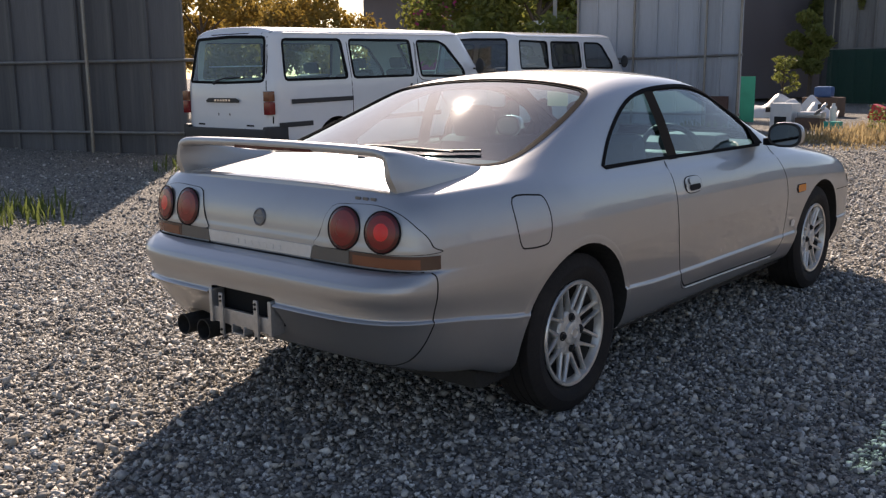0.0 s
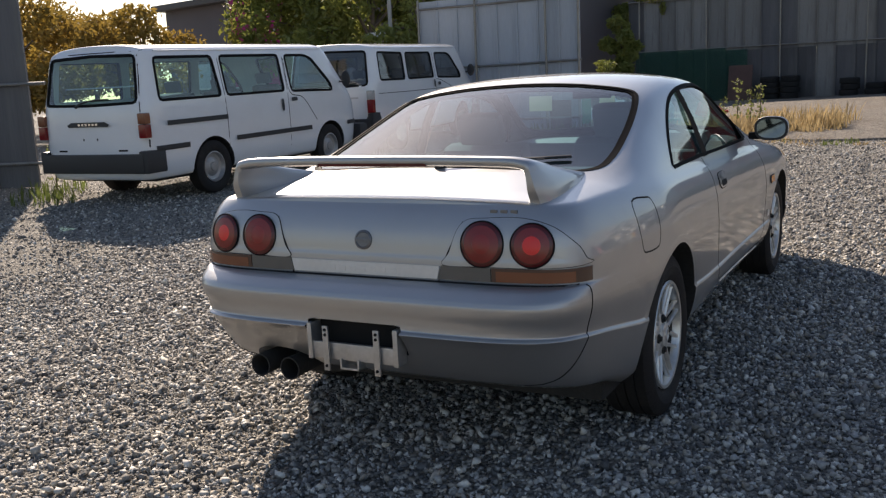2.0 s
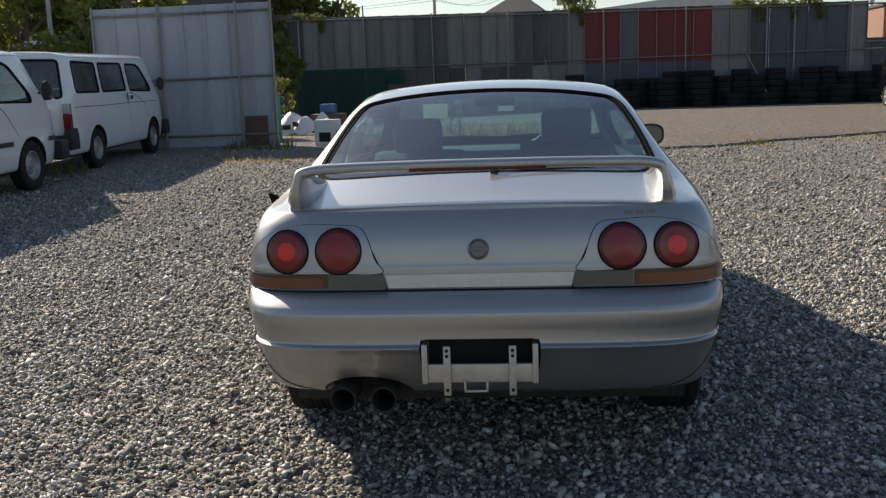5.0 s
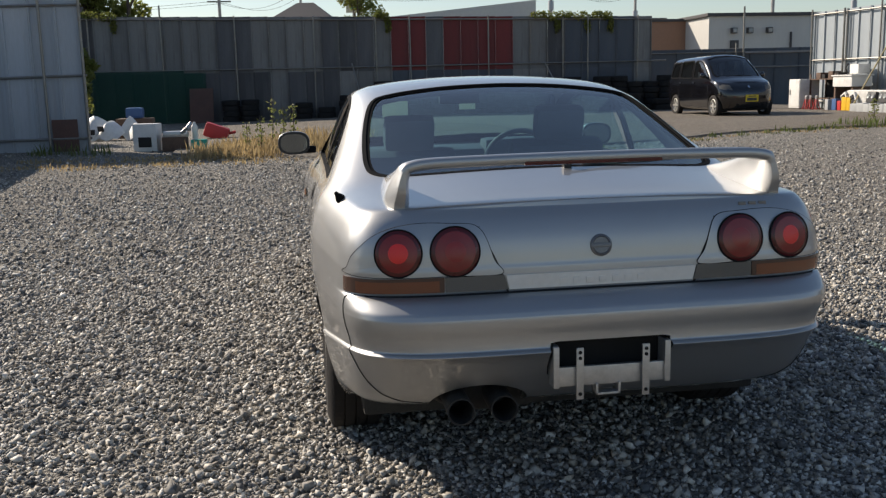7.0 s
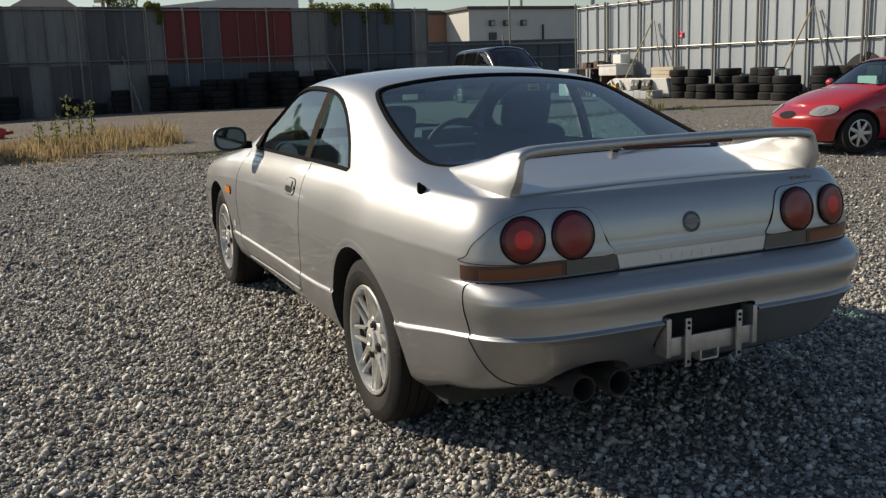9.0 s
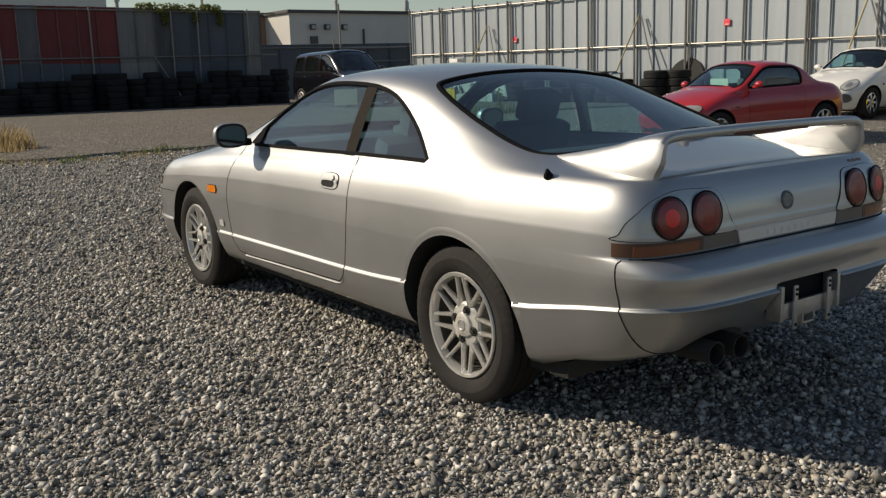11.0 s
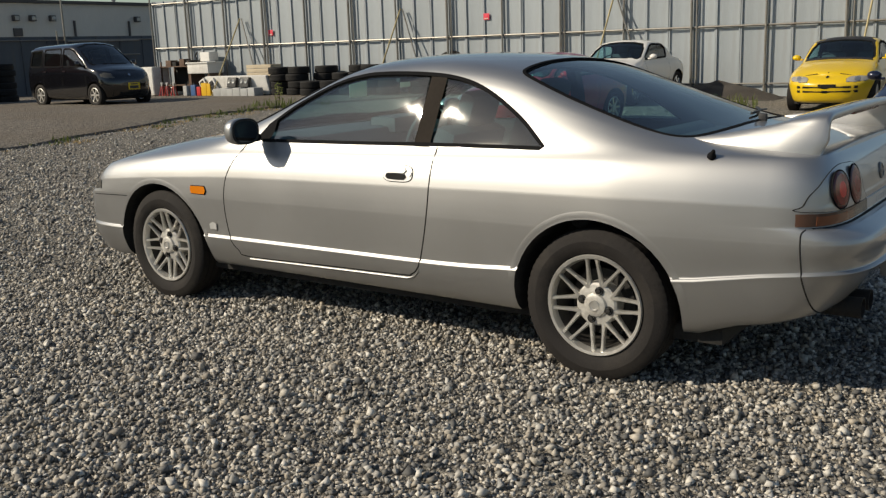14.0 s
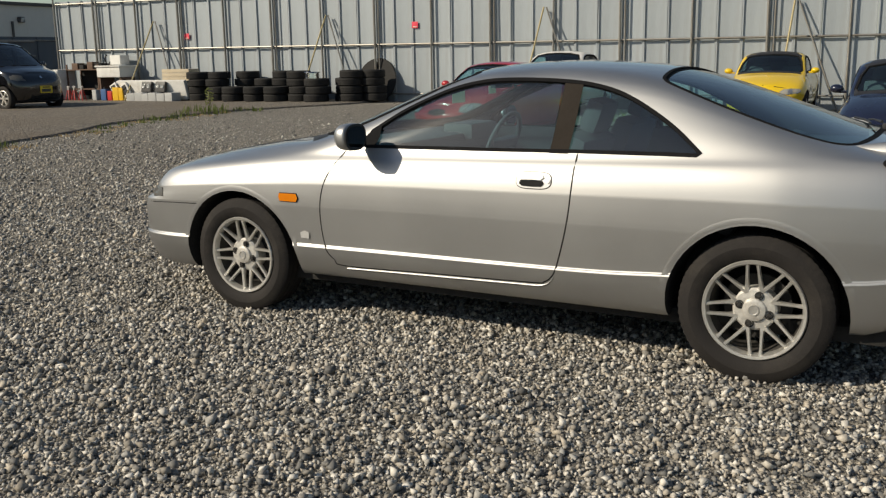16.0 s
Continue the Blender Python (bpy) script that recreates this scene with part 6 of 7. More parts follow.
KEI = dict(
    rows=[(0.17, 0.66, -1.62, 1.58), (0.22, 0.70, -1.66, 1.65), (0.40, 0.73, -1.69, 1.69), (0.60, 0.737, -1.695, 1.69), (0.75, 0.735, -1.69, 1.65), (0.86, 0.728, -1.68, 1.58), (0.93, 0.71, -1.66, 1.50)],
    tail=6, nose=3.2, mid=(-1.45, 1.0), stations=(8, 48, 10), shoulder_ref=0.93, shoulder=[(-2, 0.97), (0, 0.95), (0.9, 0.92), (1.3, 0.86), (1.8, 0.76)], bottom=[(-2, 0.2), (2, 0.18)], width=[(-2, 1), (2, 1)],
    rail=[(-2, 0.58, 1.2), (-1.6, 0.6, 1.40), (-1.4, 0.60, 1.455), (0.0, 0.61, 1.475), (0.35, 0.60, 1.43), (0.7, 0.62, 1.19), (1.0, 0.64, 0.965), (1.3, 0.55, 0.89), (1.8, 0.4, 0.76)],
    crown=[(-2, 1.3), (-1.6, 1.47), (-1.35, 1.53), (0.0, 1.55), (0.35, 1.52), (0.75, 1.27), (1.1, 1.0), (1.3, 0.93), (1.8, 0.78)], soften=2, row_steps=2,
)


def kei_wagon():
    side_a = rounded([(-1.50, 1.0), (-0.98, 0.99), (-0.98, 1.39), (-1.44, 1.37)])
    side_b = rounded([(-0.88, 0.99), (-0.15, 0.98), (-0.15, 1.41), (-0.88, 1.40)])
    side_c = rounded([(-0.05, 0.98), (0.83, 0.965), (0.82, 1.0), (0.38, 1.34), (0.2, 1.395), (-0.05, 1.405)])
    front = mirrored([(0, 0.36), (0.3, 0.35), (0.52, 0.38), (0.56, 0.65), (0.59, 0.9), (0.55, 1.0), (0.3, 1.07), (0, 1.09)])
    windows = [("x", s, -1.2, 1.2, ("x-", "x+")) for s in (side_a, side_b, side_c)] + [("z", front, 0.95, 1.8, ("z+",))]
    car, skin, made = vehicle("wagon", "black tall small wagon with a yellow plate, parked on asphalt", "car", KEI, BLACK_PAINT, windows, (0.04, -1.5, 1.1, 0.6), [(-1.17, 0.27, 0.32, 0.45), (1.17, 0.27, 0.32, 0.45)], DARK_GLASS)
    for s in (-1, 1):
        line = [(s * a, b) for a, b in [(0.42, 0.66), (0.58, 0.66), (0.67, 0.70), (0.67, 0.77), (0.6, 0.80), (0.45, 0.78)]]
        part("head_lamp", patch(skin, "y+", line, 0.006, 4), LENS_SMOKE, car)
    c = skin.drop("y+", -0.05, 0.46, 0)
    plate = part("number_plate", boxes((-0.215, 0.115, c.y, c.y + 0.012, 0.375, 0.54), bevel=0.003), YELLOW_PLATE, car, "yellow number plate with plain bars")
    part("plate_bar", boxes((-0.15, 0.05, c.y + 0.010, c.y + 0.014, 0.495, 0.52), bevel=0.001), PLATE_MARK, plate)
    part("plate_bar", boxes((-0.17, 0.08, c.y + 0.010, c.y + 0.014, 0.40, 0.47), bevel=0.001), PLATE_MARK, plate)
    sheet(car, skin, "y+", "lower_intake", [(-0.5, 0.24), (0, 0.235), (0.5, 0.24), (0.48, 0.35), (0, 0.355), (-0.48, 0.35)], GAP, 0.004)
    sheet(car, skin, "y+", "emblem", oval(0, 0.735, 0.03, 0.03, 8), CHROME, 0.008)
    for ax in ("x-", "x+"):
        for pts in ([(0.86, 0.93), (0.88, 0.6), (0.80, 0.28), (-0.08, 0.26), (-0.1, 0.6), (-0.1, 1.40)], [(-0.1, 0.27), (-0.7, 0.28), (-0.92, 0.55), (-0.93, 1.40)]):
            part("door_gap", seam(skin, ax, curve(pts, 5), 0.008, 0.001), GAP, car)
        for y in (0.02, -0.82):
            sheet(car, skin, ax, "door_handle", oval(y, 0.86, 0.075, 0.02, 12), CHROME, 0.02)
    mirrors(car, 0.80, 0.72, 1.03, BLACK_PAINT, 0.08, 0.07)
    seats(car, (-0.33, 0.33), 0.0, 0.65, 0.5)
    part("dashboard", boxes((-0.6, 0.6, 0.75, 1.05, 0.75, 0.95), bevel=0.05), DASH, car)
    part("floor_pan", boxes((-0.6, 0.6, -1.4, 1.4, 0.15, 0.22), bevel=0.02), UNDER, car)
    wheels(car, 0.275, 0.155, 0.18, 0.655, (-1.17, 1.17), ALLOY, 6)
    return car


kei = kei_wagon()
kei.matrix_basis = placed(10.12, 19.75, 180, 1.17) @ Matrix.Translation((0, 0, 0.012))

# ---- things along the fences ----
random.seed(21)
PLASTIC_WHITE = mat("white_plastic", (0.70, 0.69, 0.66), 0.5, vary=0.12, dirt=(0.35, 0.31, 0.26), dirt_amount=0.4)
PLASTIC_GREY = mat("grey_plastic", (0.42, 0.43, 0.43), 0.55, vary=0.12, dirt=(0.2, 0.18, 0.15), dirt_amount=0.4)
PLASTIC_RED = mat("red_plastic", (0.50, 0.03, 0.03), 0.45, vary=0.12)
PLASTIC_BLUE = mat("blue_plastic", (0.05, 0.12, 0.28), 0.45, vary=0.12)
PLASTIC_YELLOW = mat("yellow_plastic", (0.70, 0.42, 0.02), 0.45, vary=0.12)
PLASTIC_TEAL = mat("teal_plastic", (0.02, 0.35, 0.26), 0.5, vary=0.12)
WOOD = mat("crate_wood", (0.50, 0.42, 0.30), 0.7, vary=0.2, scale=3, fine=40, stretch=(1, 1, 6))
RUSTY = mat("rusty_metal", (0.14, 0.09, 0.065), 0.75, 0.3, vary=0.35, scale=6)
LEAF_GREEN = leaf_mat("green_leaf", (0.19, 0.21, 0.05), 0.6, vary=0.35, scale=1.2, fine=9, dirt=(0.26, 0.19, 0.03), dirt_amount=0.7)
WEED_LEAF = leaf_mat("weed_leaf", (0.20, 0.22, 0.07), 0.6, vary=0.3, scale=3, fine=12)
LEAF_GOLD = leaf_mat("gold_leaf", (0.30, 0.20, 0.045), 0.6, vary=0.3, scale=1.5, fine=9, dirt=(0.22, 0.17, 0.03), dirt_amount=0.6)
BARK = mat("bark", (0.10, 0.075, 0.055), 0.9, vary=0.3, fine=30, bump=0.01)
DRY_GRASS = leaf_mat("dry_grass", (0.40, 0.30, 0.155), 0.8, vary=0.35, scale=2.5, fine=20)
GREEN_GRASS = leaf_mat("weed_green", (0.12, 0.15, 0.04), 0.7, vary=0.35, scale=2.5, fine=20)

# stacks of worn tyres
old_tyre = bpy.data.meshes.new("tyre")
_b = tyre_mesh(0.285, 0.165, 0.175, 28, True)
lathe(_b, [(0.07, 0.168), (0.0, 0.155), (-0.07, 0.168)], 28, caps=False)
bmesh.ops.rotate(_b, verts=_b.verts[:], cent=(0, 0, 0), matrix=Matrix.Rotation(radians(90), 3, "Y"))
_b.to_mesh(old_tyre)
_b.free()
old_tyre.materials.append(OLD_RUBBER)
old_tyre.shade_smooth()
old_tyre.set_sharp_from_angle(angle=radians(40))


def tyre_stack(x, y, n, group, first=0.0, size=1.0):
    for i in range(n):
        o = tagged(new("old_tyre", old_tyre), "worn black tyre lying in a stack", "tyre", group)
        s = size * random.uniform(0.93, 1.04)
        o.matrix_basis = Matrix.Translation((x + random.uniform(-0.03, 0.03), y + random.uniform(-0.03, 0.03), ground_z(x, y) + 0.05 + first + (i + 0.5) * 0.172 * size)) @ Matrix.Rotation(random.uniform(0, 6), 4, "Z") @ Matrix.Diagonal((s, s, size, 1))


for y, n, dx in ((16.95, 4, 0), (16.25, 4, -0.05), (15.75, 4, 0.5), (15.55, 2, -0.3), (15.1, 3, 0.45), (14.9, 2, -0.25), (14.55, 4, 0.5), (14.28, 2, -0.2), (13.95, 3, 0.45), (13.65, 4, -0.05), (13.0, 3, -0.25), (12.6, 3, 0.45), (12.3, 4, 0.2), (11.85, 4, 0.5)):
    tyre_stack(13.95 + dx, y - 0.12, n, "tyres along the pale fence", size=1.07)
for i in range(19):
    x = 1.9 + i * 0.5 + random.uniform(-0.06, 0.06)
    y = 28.42 - (x + 7.7) * 0.145
    tyre_stack(x, y - 0.55, random.choice((4, 5, 5, 6, 6)), "tyres along the shaded fence", size=1.05)
    if i % 2:
        tyre_stack(x + 0.2, y - 1.15, random.choice((2, 3, 4, 5)), "tyres along the shaded fence", size=1.05)
for x in (-2.9, -2.3, -0.6, 0.1, 0.8):
    tyre_stack(x, 28.42 - (x + 7.7) * 0.145 - 0.5, random.choice((2, 3, 4)), "tyres along the shaded fence")
wheel = thing("spare_wheel", "shiny steel wheel rim lying on a tyre stack", "wheel", Matrix.Translation((13.7, 13.0, ground_z(13.7, 13) + 0.05 + 3 * 0.172 + 0.1)))
part("rim", lathe(bmesh.new(), [(-0.09, 0.2), (-0.08, 0.205), (-0.07, 0.18), (0.06, 0.175), (0.08, 0.2), (0.09, 0.195)], 32, "z", caps=False), CHROME, wheel)

# work corner under the pale fence
X0 = 13.95


def base(y, x=X0):
    return ground_z(x, y) + 0.05


shelf = thing("work_shelf", "dark steel shelf crowded with small tools", "shelf", Matrix.Translation((X0 + 0.15, 21.13, base(21.13))))
for z in (0.28, 0.82):
    part("board", boxes((-0.25, 0.25, -0.65, 0.65, z, z + 0.03), bevel=0.004), RUSTY, shelf)
for a in (-0.24, 0.24):
    for b in (-0.63, 0.63):
        part("leg", boxes((a - 0.02, a + 0.02, b - 0.02, b + 0.02, 0, 0.98), bevel=0.003), RUSTY, shelf)
part("back", boxes((0.25, 0.265, -0.65, 0.65, 0.1, 1.0), bevel=0.003), UNDER, shelf)
for i, (y, w, h, m) in enumerate(((-0.5, 0.2, 0.16, UNDER), (-0.2, 0.22, 0.2, RUSTY), (0.15, 0.16, 0.12, UNDER), (0.42, 0.24, 0.17, RUSTY))):
    o = tagged(link_mesh("tool_box", boxes((-0.14, 0.12, -w / 2, w / 2, 0, h), bevel=0.012), m), "dark box on the work shelf", "box")
    o.matrix_basis = Matrix.Translation((X0 + 0.15, 21.13 + y, base(21.13) + 0.85))
chest = thing("white_cabinet", "white metal cabinet standing by the shelf", "cabinet", Matrix.Translation((X0 - 0.1, 22.08, base(22.08))))
part("body", boxes((-0.3, 0.3, -0.3, 0.3, 0.02, 0.85), bevel=0.012), PLASTIC_WHITE, chest)
part("door", boxes((-0.315, -0.302, -0.28, 0.28, 0.06, 0.82), bevel=0.004), PLASTIC_WHITE, chest)
part("handle", boxes((-0.34, -0.315, 0.2, 0.22, 0.4, 0.55), bevel=0.004), DULL_METAL, chest)
tub = thing("plastic_tub", "white plastic tub on a dark stand", "tub", Matrix.Translation((X0 + 0.05, 19.93, base(19.93))))
bm = bmesh.new()
box(bm, -0.3, 0.3, -0.45, 0.45, 0.62, 0.92, 0.04)
part("tub", bm, PLASTIC_WHITE, tub)
part("rim", boxes((-0.33, 0.33, -0.48, 0.48, 0.90, 0.94), bevel=0.012), PLASTIC_WHITE, tub)
for b in (-0.4, 0.4):
    part("stand_leg", boxes((-0.25, 0.25, b - 0.03, b + 0.03, 0, 0.63), bevel=0.006), RUSTY, tub)
sink = thing("wash_box", "white box with hoses on the fence", "box", Matrix.Translation((14.3, 20.13, base(20.13) + 1.02)))
part("box", boxes((-0.14, 0.2, -0.2, 0.2, -0.06, 0.2), bevel=0.02), PLASTIC_WHITE, sink)
part("hose", tube(bmesh.new(), [(-0.1, 0.15, 0.1), (-0.16, 0.28, -0.1), (-0.05, 0.4, -0.1), (-0.1, 0.45, 0.1), (-0.1, 0.35, 0.22)], 0.02, 8), BLACK, sink)
for i, (y, m) in enumerate(((21.33, PLASTIC_RED), (21.10, PLASTIC_RED), (20.80, PLASTIC_RED))):
    j = thing("jack_stand", "red steel jack stand", "jack", Matrix.Translation((X0 - 0.45, y, base(y, X0 - 0.45))), "jack stands")
    for k in range(4):
        a = math.pi / 4 + k * math.pi / 2
        part("leg", tube(bmesh.new(), [(0.1 * math.cos(a), 0.1 * math.sin(a), 0.0), (0.03 * math.cos(a), 0.03 * math.sin(a), 0.28)], 0.014, 6), m, j)
    part("post", boxes((-0.025, 0.025, -0.025, 0.025, 0.05, 0.36), bevel=0.004), DULL_METAL, j)
    part("saddle", boxes((-0.02, 0.02, -0.06, 0.06, 0.35, 0.39), bevel=0.006), DULL_METAL, j)
for y, w, h, m, lab in ((20.36, 0.16, 0.34, PLASTIC_GREY, "grey"), (20.00, 0.2, 0.36, PLASTIC_BLUE, "blue"), (19.76, 0.16, 0.3, PLASTIC_RED, "red"), (19.53, 0.22, 0.42, PLASTIC_YELLOW, "yellow"), (19.33, 0.16, 0.4, PLASTIC_YELLOW, "yellow")):
    c = thing("oil_can", lab + " plastic oil can with a cap", "can", Matrix.Translation((X0 - 0.35, y, base(y, X0 - 0.35))), "oil cans")
    part("body", boxes((-0.07, 0.07, -w / 2, w / 2, 0, h * 0.85), bevel=0.02), m, c)
    part("cap", lathe(bmesh.new(), [(h * 0.84, 0.03), (h, 0.03), (h + 0.005, 0.02), (h + 0.005, 0.0)], 14, "z"), BLACK, c)
panel = tagged(link_mesh("bumper_cover", boxes((-0.06, 0.06, -1.25, 1.25, 0.0, 0.52), bevel=0.05), PLASTIC_WHITE), "long white plastic bumper cover leaning on boxes", "bumper")
panel.matrix_basis = Matrix.Translation((X0 - 0.15, 18.33, base(18.33) + 0.03)) @ Matrix.Rotation(radians(-14), 4, "Y")
for y in (19.43, 19.03):
    o = thing("lamp_board", "white plate with black lamp housings leaning at an angle", "panel", Matrix.Translation((X0 - 0.35, y, base(y))) @ Matrix.Rotation(radians(-28), 4, "X"))
    part("plate", boxes((-0.03, 0.03, -0.12, 0.12, 0, 0.5), bevel=0.01), PLASTIC_WHITE, o)
    for k in range(3):
        part("housing", boxes((-0.06, -0.025, -0.07, 0.07, 0.06 + 0.14 * k, 0.17 + 0.14 * k), bevel=0.015), BLACK, o)
for y in (18.33, 17.83):
    o = thing("lamp_housing", "black twin lamp housing lying on grey boxes", "lamp", Matrix.Translation((X0 - 0.42, y, base(y) + 0.22)) @ Matrix.Rotation(radians(12), 4, "Y"))
    part("frame", boxes((-0.05, 0.05, -0.17, 0.17, 0, 0.28), bevel=0.02), BLACK, o)
    for a in (-0.085, 0.085):
        b = lathe(bmesh.new(), [(-0.055, 0.065), (-0.07, 0.06), (-0.06, 0.04), (-0.058, 0.0)], 18)
        bmesh.ops.translate(b, verts=b.verts[:], vec=(0, a, 0.16))
        part("lens", b, LENS_CLEAR, o)
for i, y in enumerate((18.73, 18.43, 18.18, 17.93, 17.63, 17.33)):
    o = tagged(link_mesh("grey_box", boxes((-0.16, 0.16, -0.13, 0.13, 0, 0.22 if i % 2 else 0.2), bevel=0.012), PLASTIC_GREY), "grey plastic box on the asphalt", "box", "grey boxes")
    o.matrix_basis = Matrix.Translation((X0 - 0.5, y, base(y, X0 - 0.5))) @ Matrix.Rotation(random.uniform(-0.15, 0.15), 4, "Z")
crate = thing("crate", "pale wooden crate resting on the bumper cover", "crate", Matrix.Translation((X0 + 0.15, 17.63, base(17.63) + 0.5)))
for k in range(3):
    part("slat", boxes((-0.2, 0.2, -0.48, 0.48, 0.01 + 0.105 * k, 0.105 + 0.105 * k), bevel=0.006), WOOD, crate)
part("support", boxes((-0.15, 0.15, -0.4, 0.4, -0.5, 0.0), bevel=0.01), UNDER, crate)
disc = thing("leaning_sheet", "dark round board leaning on the pale fence", "board", Matrix.Translation((14.9, 12.0, ground_z(14.9, 12.0))) @ Matrix.Rotation(radians(12), 4, "Y"))
part("board", lathe(bmesh.new(), [(-0.02, 0.0), (-0.02, 0.55), (0.0, 0.56), (0.0, 0.0)], 32), UNDER, disc)
disc.matrix_basis = disc.matrix_basis @ Matrix.Translation((0, 0, 0.52))

# discarded parts near the gate
ac = thing("outdoor_unit", "white air-conditioner unit standing on bare ground", "appliance", Matrix.Translation((-3.55, 14.1, ground_z(-3.55, 14.1))) @ Matrix.Rotation(radians(-12), 4, "Z"))
part("case", boxes((-0.22, 0.22, -0.15, 0.15, 0, 0.5), bevel=0.025), PLASTIC_WHITE, ac)
part("grille", boxes((-0.12, 0.12, -0.162, -0.148, 0.08, 0.26), bevel=0.01), UNDER, ac)
eng = thing("engine_part", "grey metal engine part lying on the ground", "machine part", Matrix.Translation((-3.05, 13.95, ground_z(-3.05, 13.95))))
part("block", boxes((-0.22, 0.22, -0.16, 0.16, 0, 0.26), bevel=0.04), RUSTY, eng)
part("cover", boxes((-0.2, 0.24, -0.14, 0.14, 0.24, 0.36), bevel=0.05), DULL_METAL, eng)
part("pipe", tube(bmesh.new(), [(0.1, -0.1, 0.3), (0.25, -0.2, 0.42), (0.3, -0.1, 0.5)], 0.03, 8), DULL_METAL, eng)
post = tagged(link_mesh("gas_bottle", lathe(bmesh.new(), [(0, 0.06), (0.42, 0.06), (0.46, 0.03), (0.5, 0.025), (0.5, 0)], 18, "z"), PLASTIC_WHITE), "slim white bottle standing on the ground", "bottle")
post.matrix_basis = Matrix.Translation((-2.72, 14.15, ground_z(-2.72, 14.15)))
basket = tagged(link_mesh("basket", boxes((-0.14, 0.14, -0.1, 0.1, 0, 0.2), bevel=0.02), PLASTIC_TEAL), "teal plastic basket beside the engine part", "basket")
basket.matrix_basis = Matrix.Translation((-2.62, 13.85, ground_z(-2.62, 13.85)))
can = thing("fuel_can", "red fuel can lying on its side", "can", Matrix.Translation((-2.55, 16.6, ground_z(-2.5, 16.6) + 0.02)) @ Matrix.Rotation(radians(20), 4, "Y"))
part("body", boxes((-0.28, 0.22, -0.15, 0.15, 0, 0.3), bevel=0.06), PLASTIC_RED, can)
part("spout", tube(bmesh.new(), [(0.2, 0, 0.2), (0.34, 0, 0.28)], 0.03, 8), PLASTIC_RED, can)
for i, (x, y, rz, rx, s) in enumerate(((-5.5, 18.5, 20, 35, 1.0), (-5.05, 18.3, -30, 15, 0.8), (-4.55, 18.6, 70, 50, 0.9), (-4.2, 18.1, 10, 10, 0.7))):
    o = thing("fairing", "cracked white plastic body panel thrown on a heap", "panel", Matrix.Translation((x, y, ground_z(x, y) + 0.06)) @ Matrix.Rotation(radians(rz), 4, "Z") @ Matrix.Rotation(radians(rx * 0.7), 4, "X"))
    bm = bmesh.new()
    bmesh.ops.create_grid(bm, x_segments=12, y_segments=8, size=0.5)
    for v in bm.verts:
        a, b = v.co.x * 2, v.co.y * 2
        v.co = Vector((a * 0.48 * s, b * 0.30 * s * (1 - 0.4 * a * a), 0.16 * s * (1 - a * a) * (1 - 0.8 * b * b) + 0.16 * s * (1 + b) * (0.7 + 0.5 * math.sin(3 * a + i)) + 0.03 * math.sin(7 * a + 2 * i)))
    bmesh.ops.solidify(bm, geom=bm.faces[:], thickness=0.012)
    part("shell", bm, PLASTIC_WHITE, o)
    part("vent", boxes((-0.1 * s, 0.1 * s, -0.22 * s, -0.19 * s, 0.18, 0.3), bevel=0.01), BLACK, o)
    part("rib", boxes((-0.35 * s, 0.35 * s, -0.02, 0.02, 0.0, 0.12), bevel=0.01), PLASTIC_WHITE, o)
bag = tagged(link_mesh("blue_bag", boxes((-0.2, 0.2, -0.15, 0.15, 0, 0.25), bevel=0.08), PLASTIC_BLUE), "blue bag behind the white panels", "bag")
bag.matrix_basis = Matrix.Translation((-4.6, 19.4, ground_z(-4.6, 19.4) + 0.45))
part("pallet", boxes((-0.4, 0.4, -0.3, 0.3, -0.46, 0.0), bevel=0.02), RUSTY, bag)

SOIL = mat("dark_soil", (0.06, 0.052, 0.045), 0.95, vary=0.4, scale=5, fine=60, bump=0.01)
bm = bmesh.new()
bmesh.ops.create_grid(bm, x_segments=26, y_segments=26, size=1.0)
for v in bm.verts:
    a, b = v.co.x, v.co.y
    h = max(0.0, 1 - math.hypot(a, b)) ** 0.8
    v.co = Vector((a * 0.75, b * 1.3, h * (0.36 + 0.1 * noise.noise(Vector((a * 3, b * 3, 0)))) + 0.02 * noise.noise(Vector((a * 9, b * 9, 2))) - 0.03))
heap = tagged(link_mesh("earth_mound", bm, SOIL), "low mound of dark earth at the fence", "mound")
heap.matrix_basis = Matrix.Translation((14.8, 5.1, ground_z(14.8, 5.1)))

# ---- plants ----
def leaves(name, clumps, count, size, material, parent, seed):
    """Many small folded leaves scattered through ellipsoid clumps (x, y, z, rx, ry, rz)."""
    rng = np.random.default_rng(seed)
    per = count // len(clumps)
    pts = []
    for x, y, z, rx, ry, rz in clumps:
        d = rng.normal(size=(per, 3))
        d /= np.linalg.norm(d, axis=1)[:, None]
        r = rng.uniform(0.35, 1.0, per) ** 0.6
        pts.append(np.array((x, y, z)) + d * r[:, None] * np.array((rx, ry, rz)) * rng.uniform(0.8, 1.1, (per, 1)))
    p = np.concatenate(pts)
    n = len(p)
    a = rng.normal(size=(n, 3))
    a /= np.linalg.norm(a, axis=1)[:, None]
    b = np.cross(a, rng.normal(size=(n, 3)))
    b /= np.linalg.norm(b, axis=1)[:, None]
    s = size * rng.uniform(0.6, 1.3, (n, 1))
    c = np.cross(a, b) * s * 0.25
    v = np.stack([p - a * s, p + b * s * 0.5 + c, p + a * s, p - b * s * 0.5 + c], 1).reshape(-1, 3)
    i = np.arange(n)[:, None] * 4
    f = np.concatenate([i + [0, 1, 2], i + [0, 2, 3]])
    me = bpy.data.meshes.new(name)
    me.from_pydata(v.tolist(), [], f.tolist())
    me.materials.append(material)
    ob = new(name, me)
    ob.parent = parent
    return ob


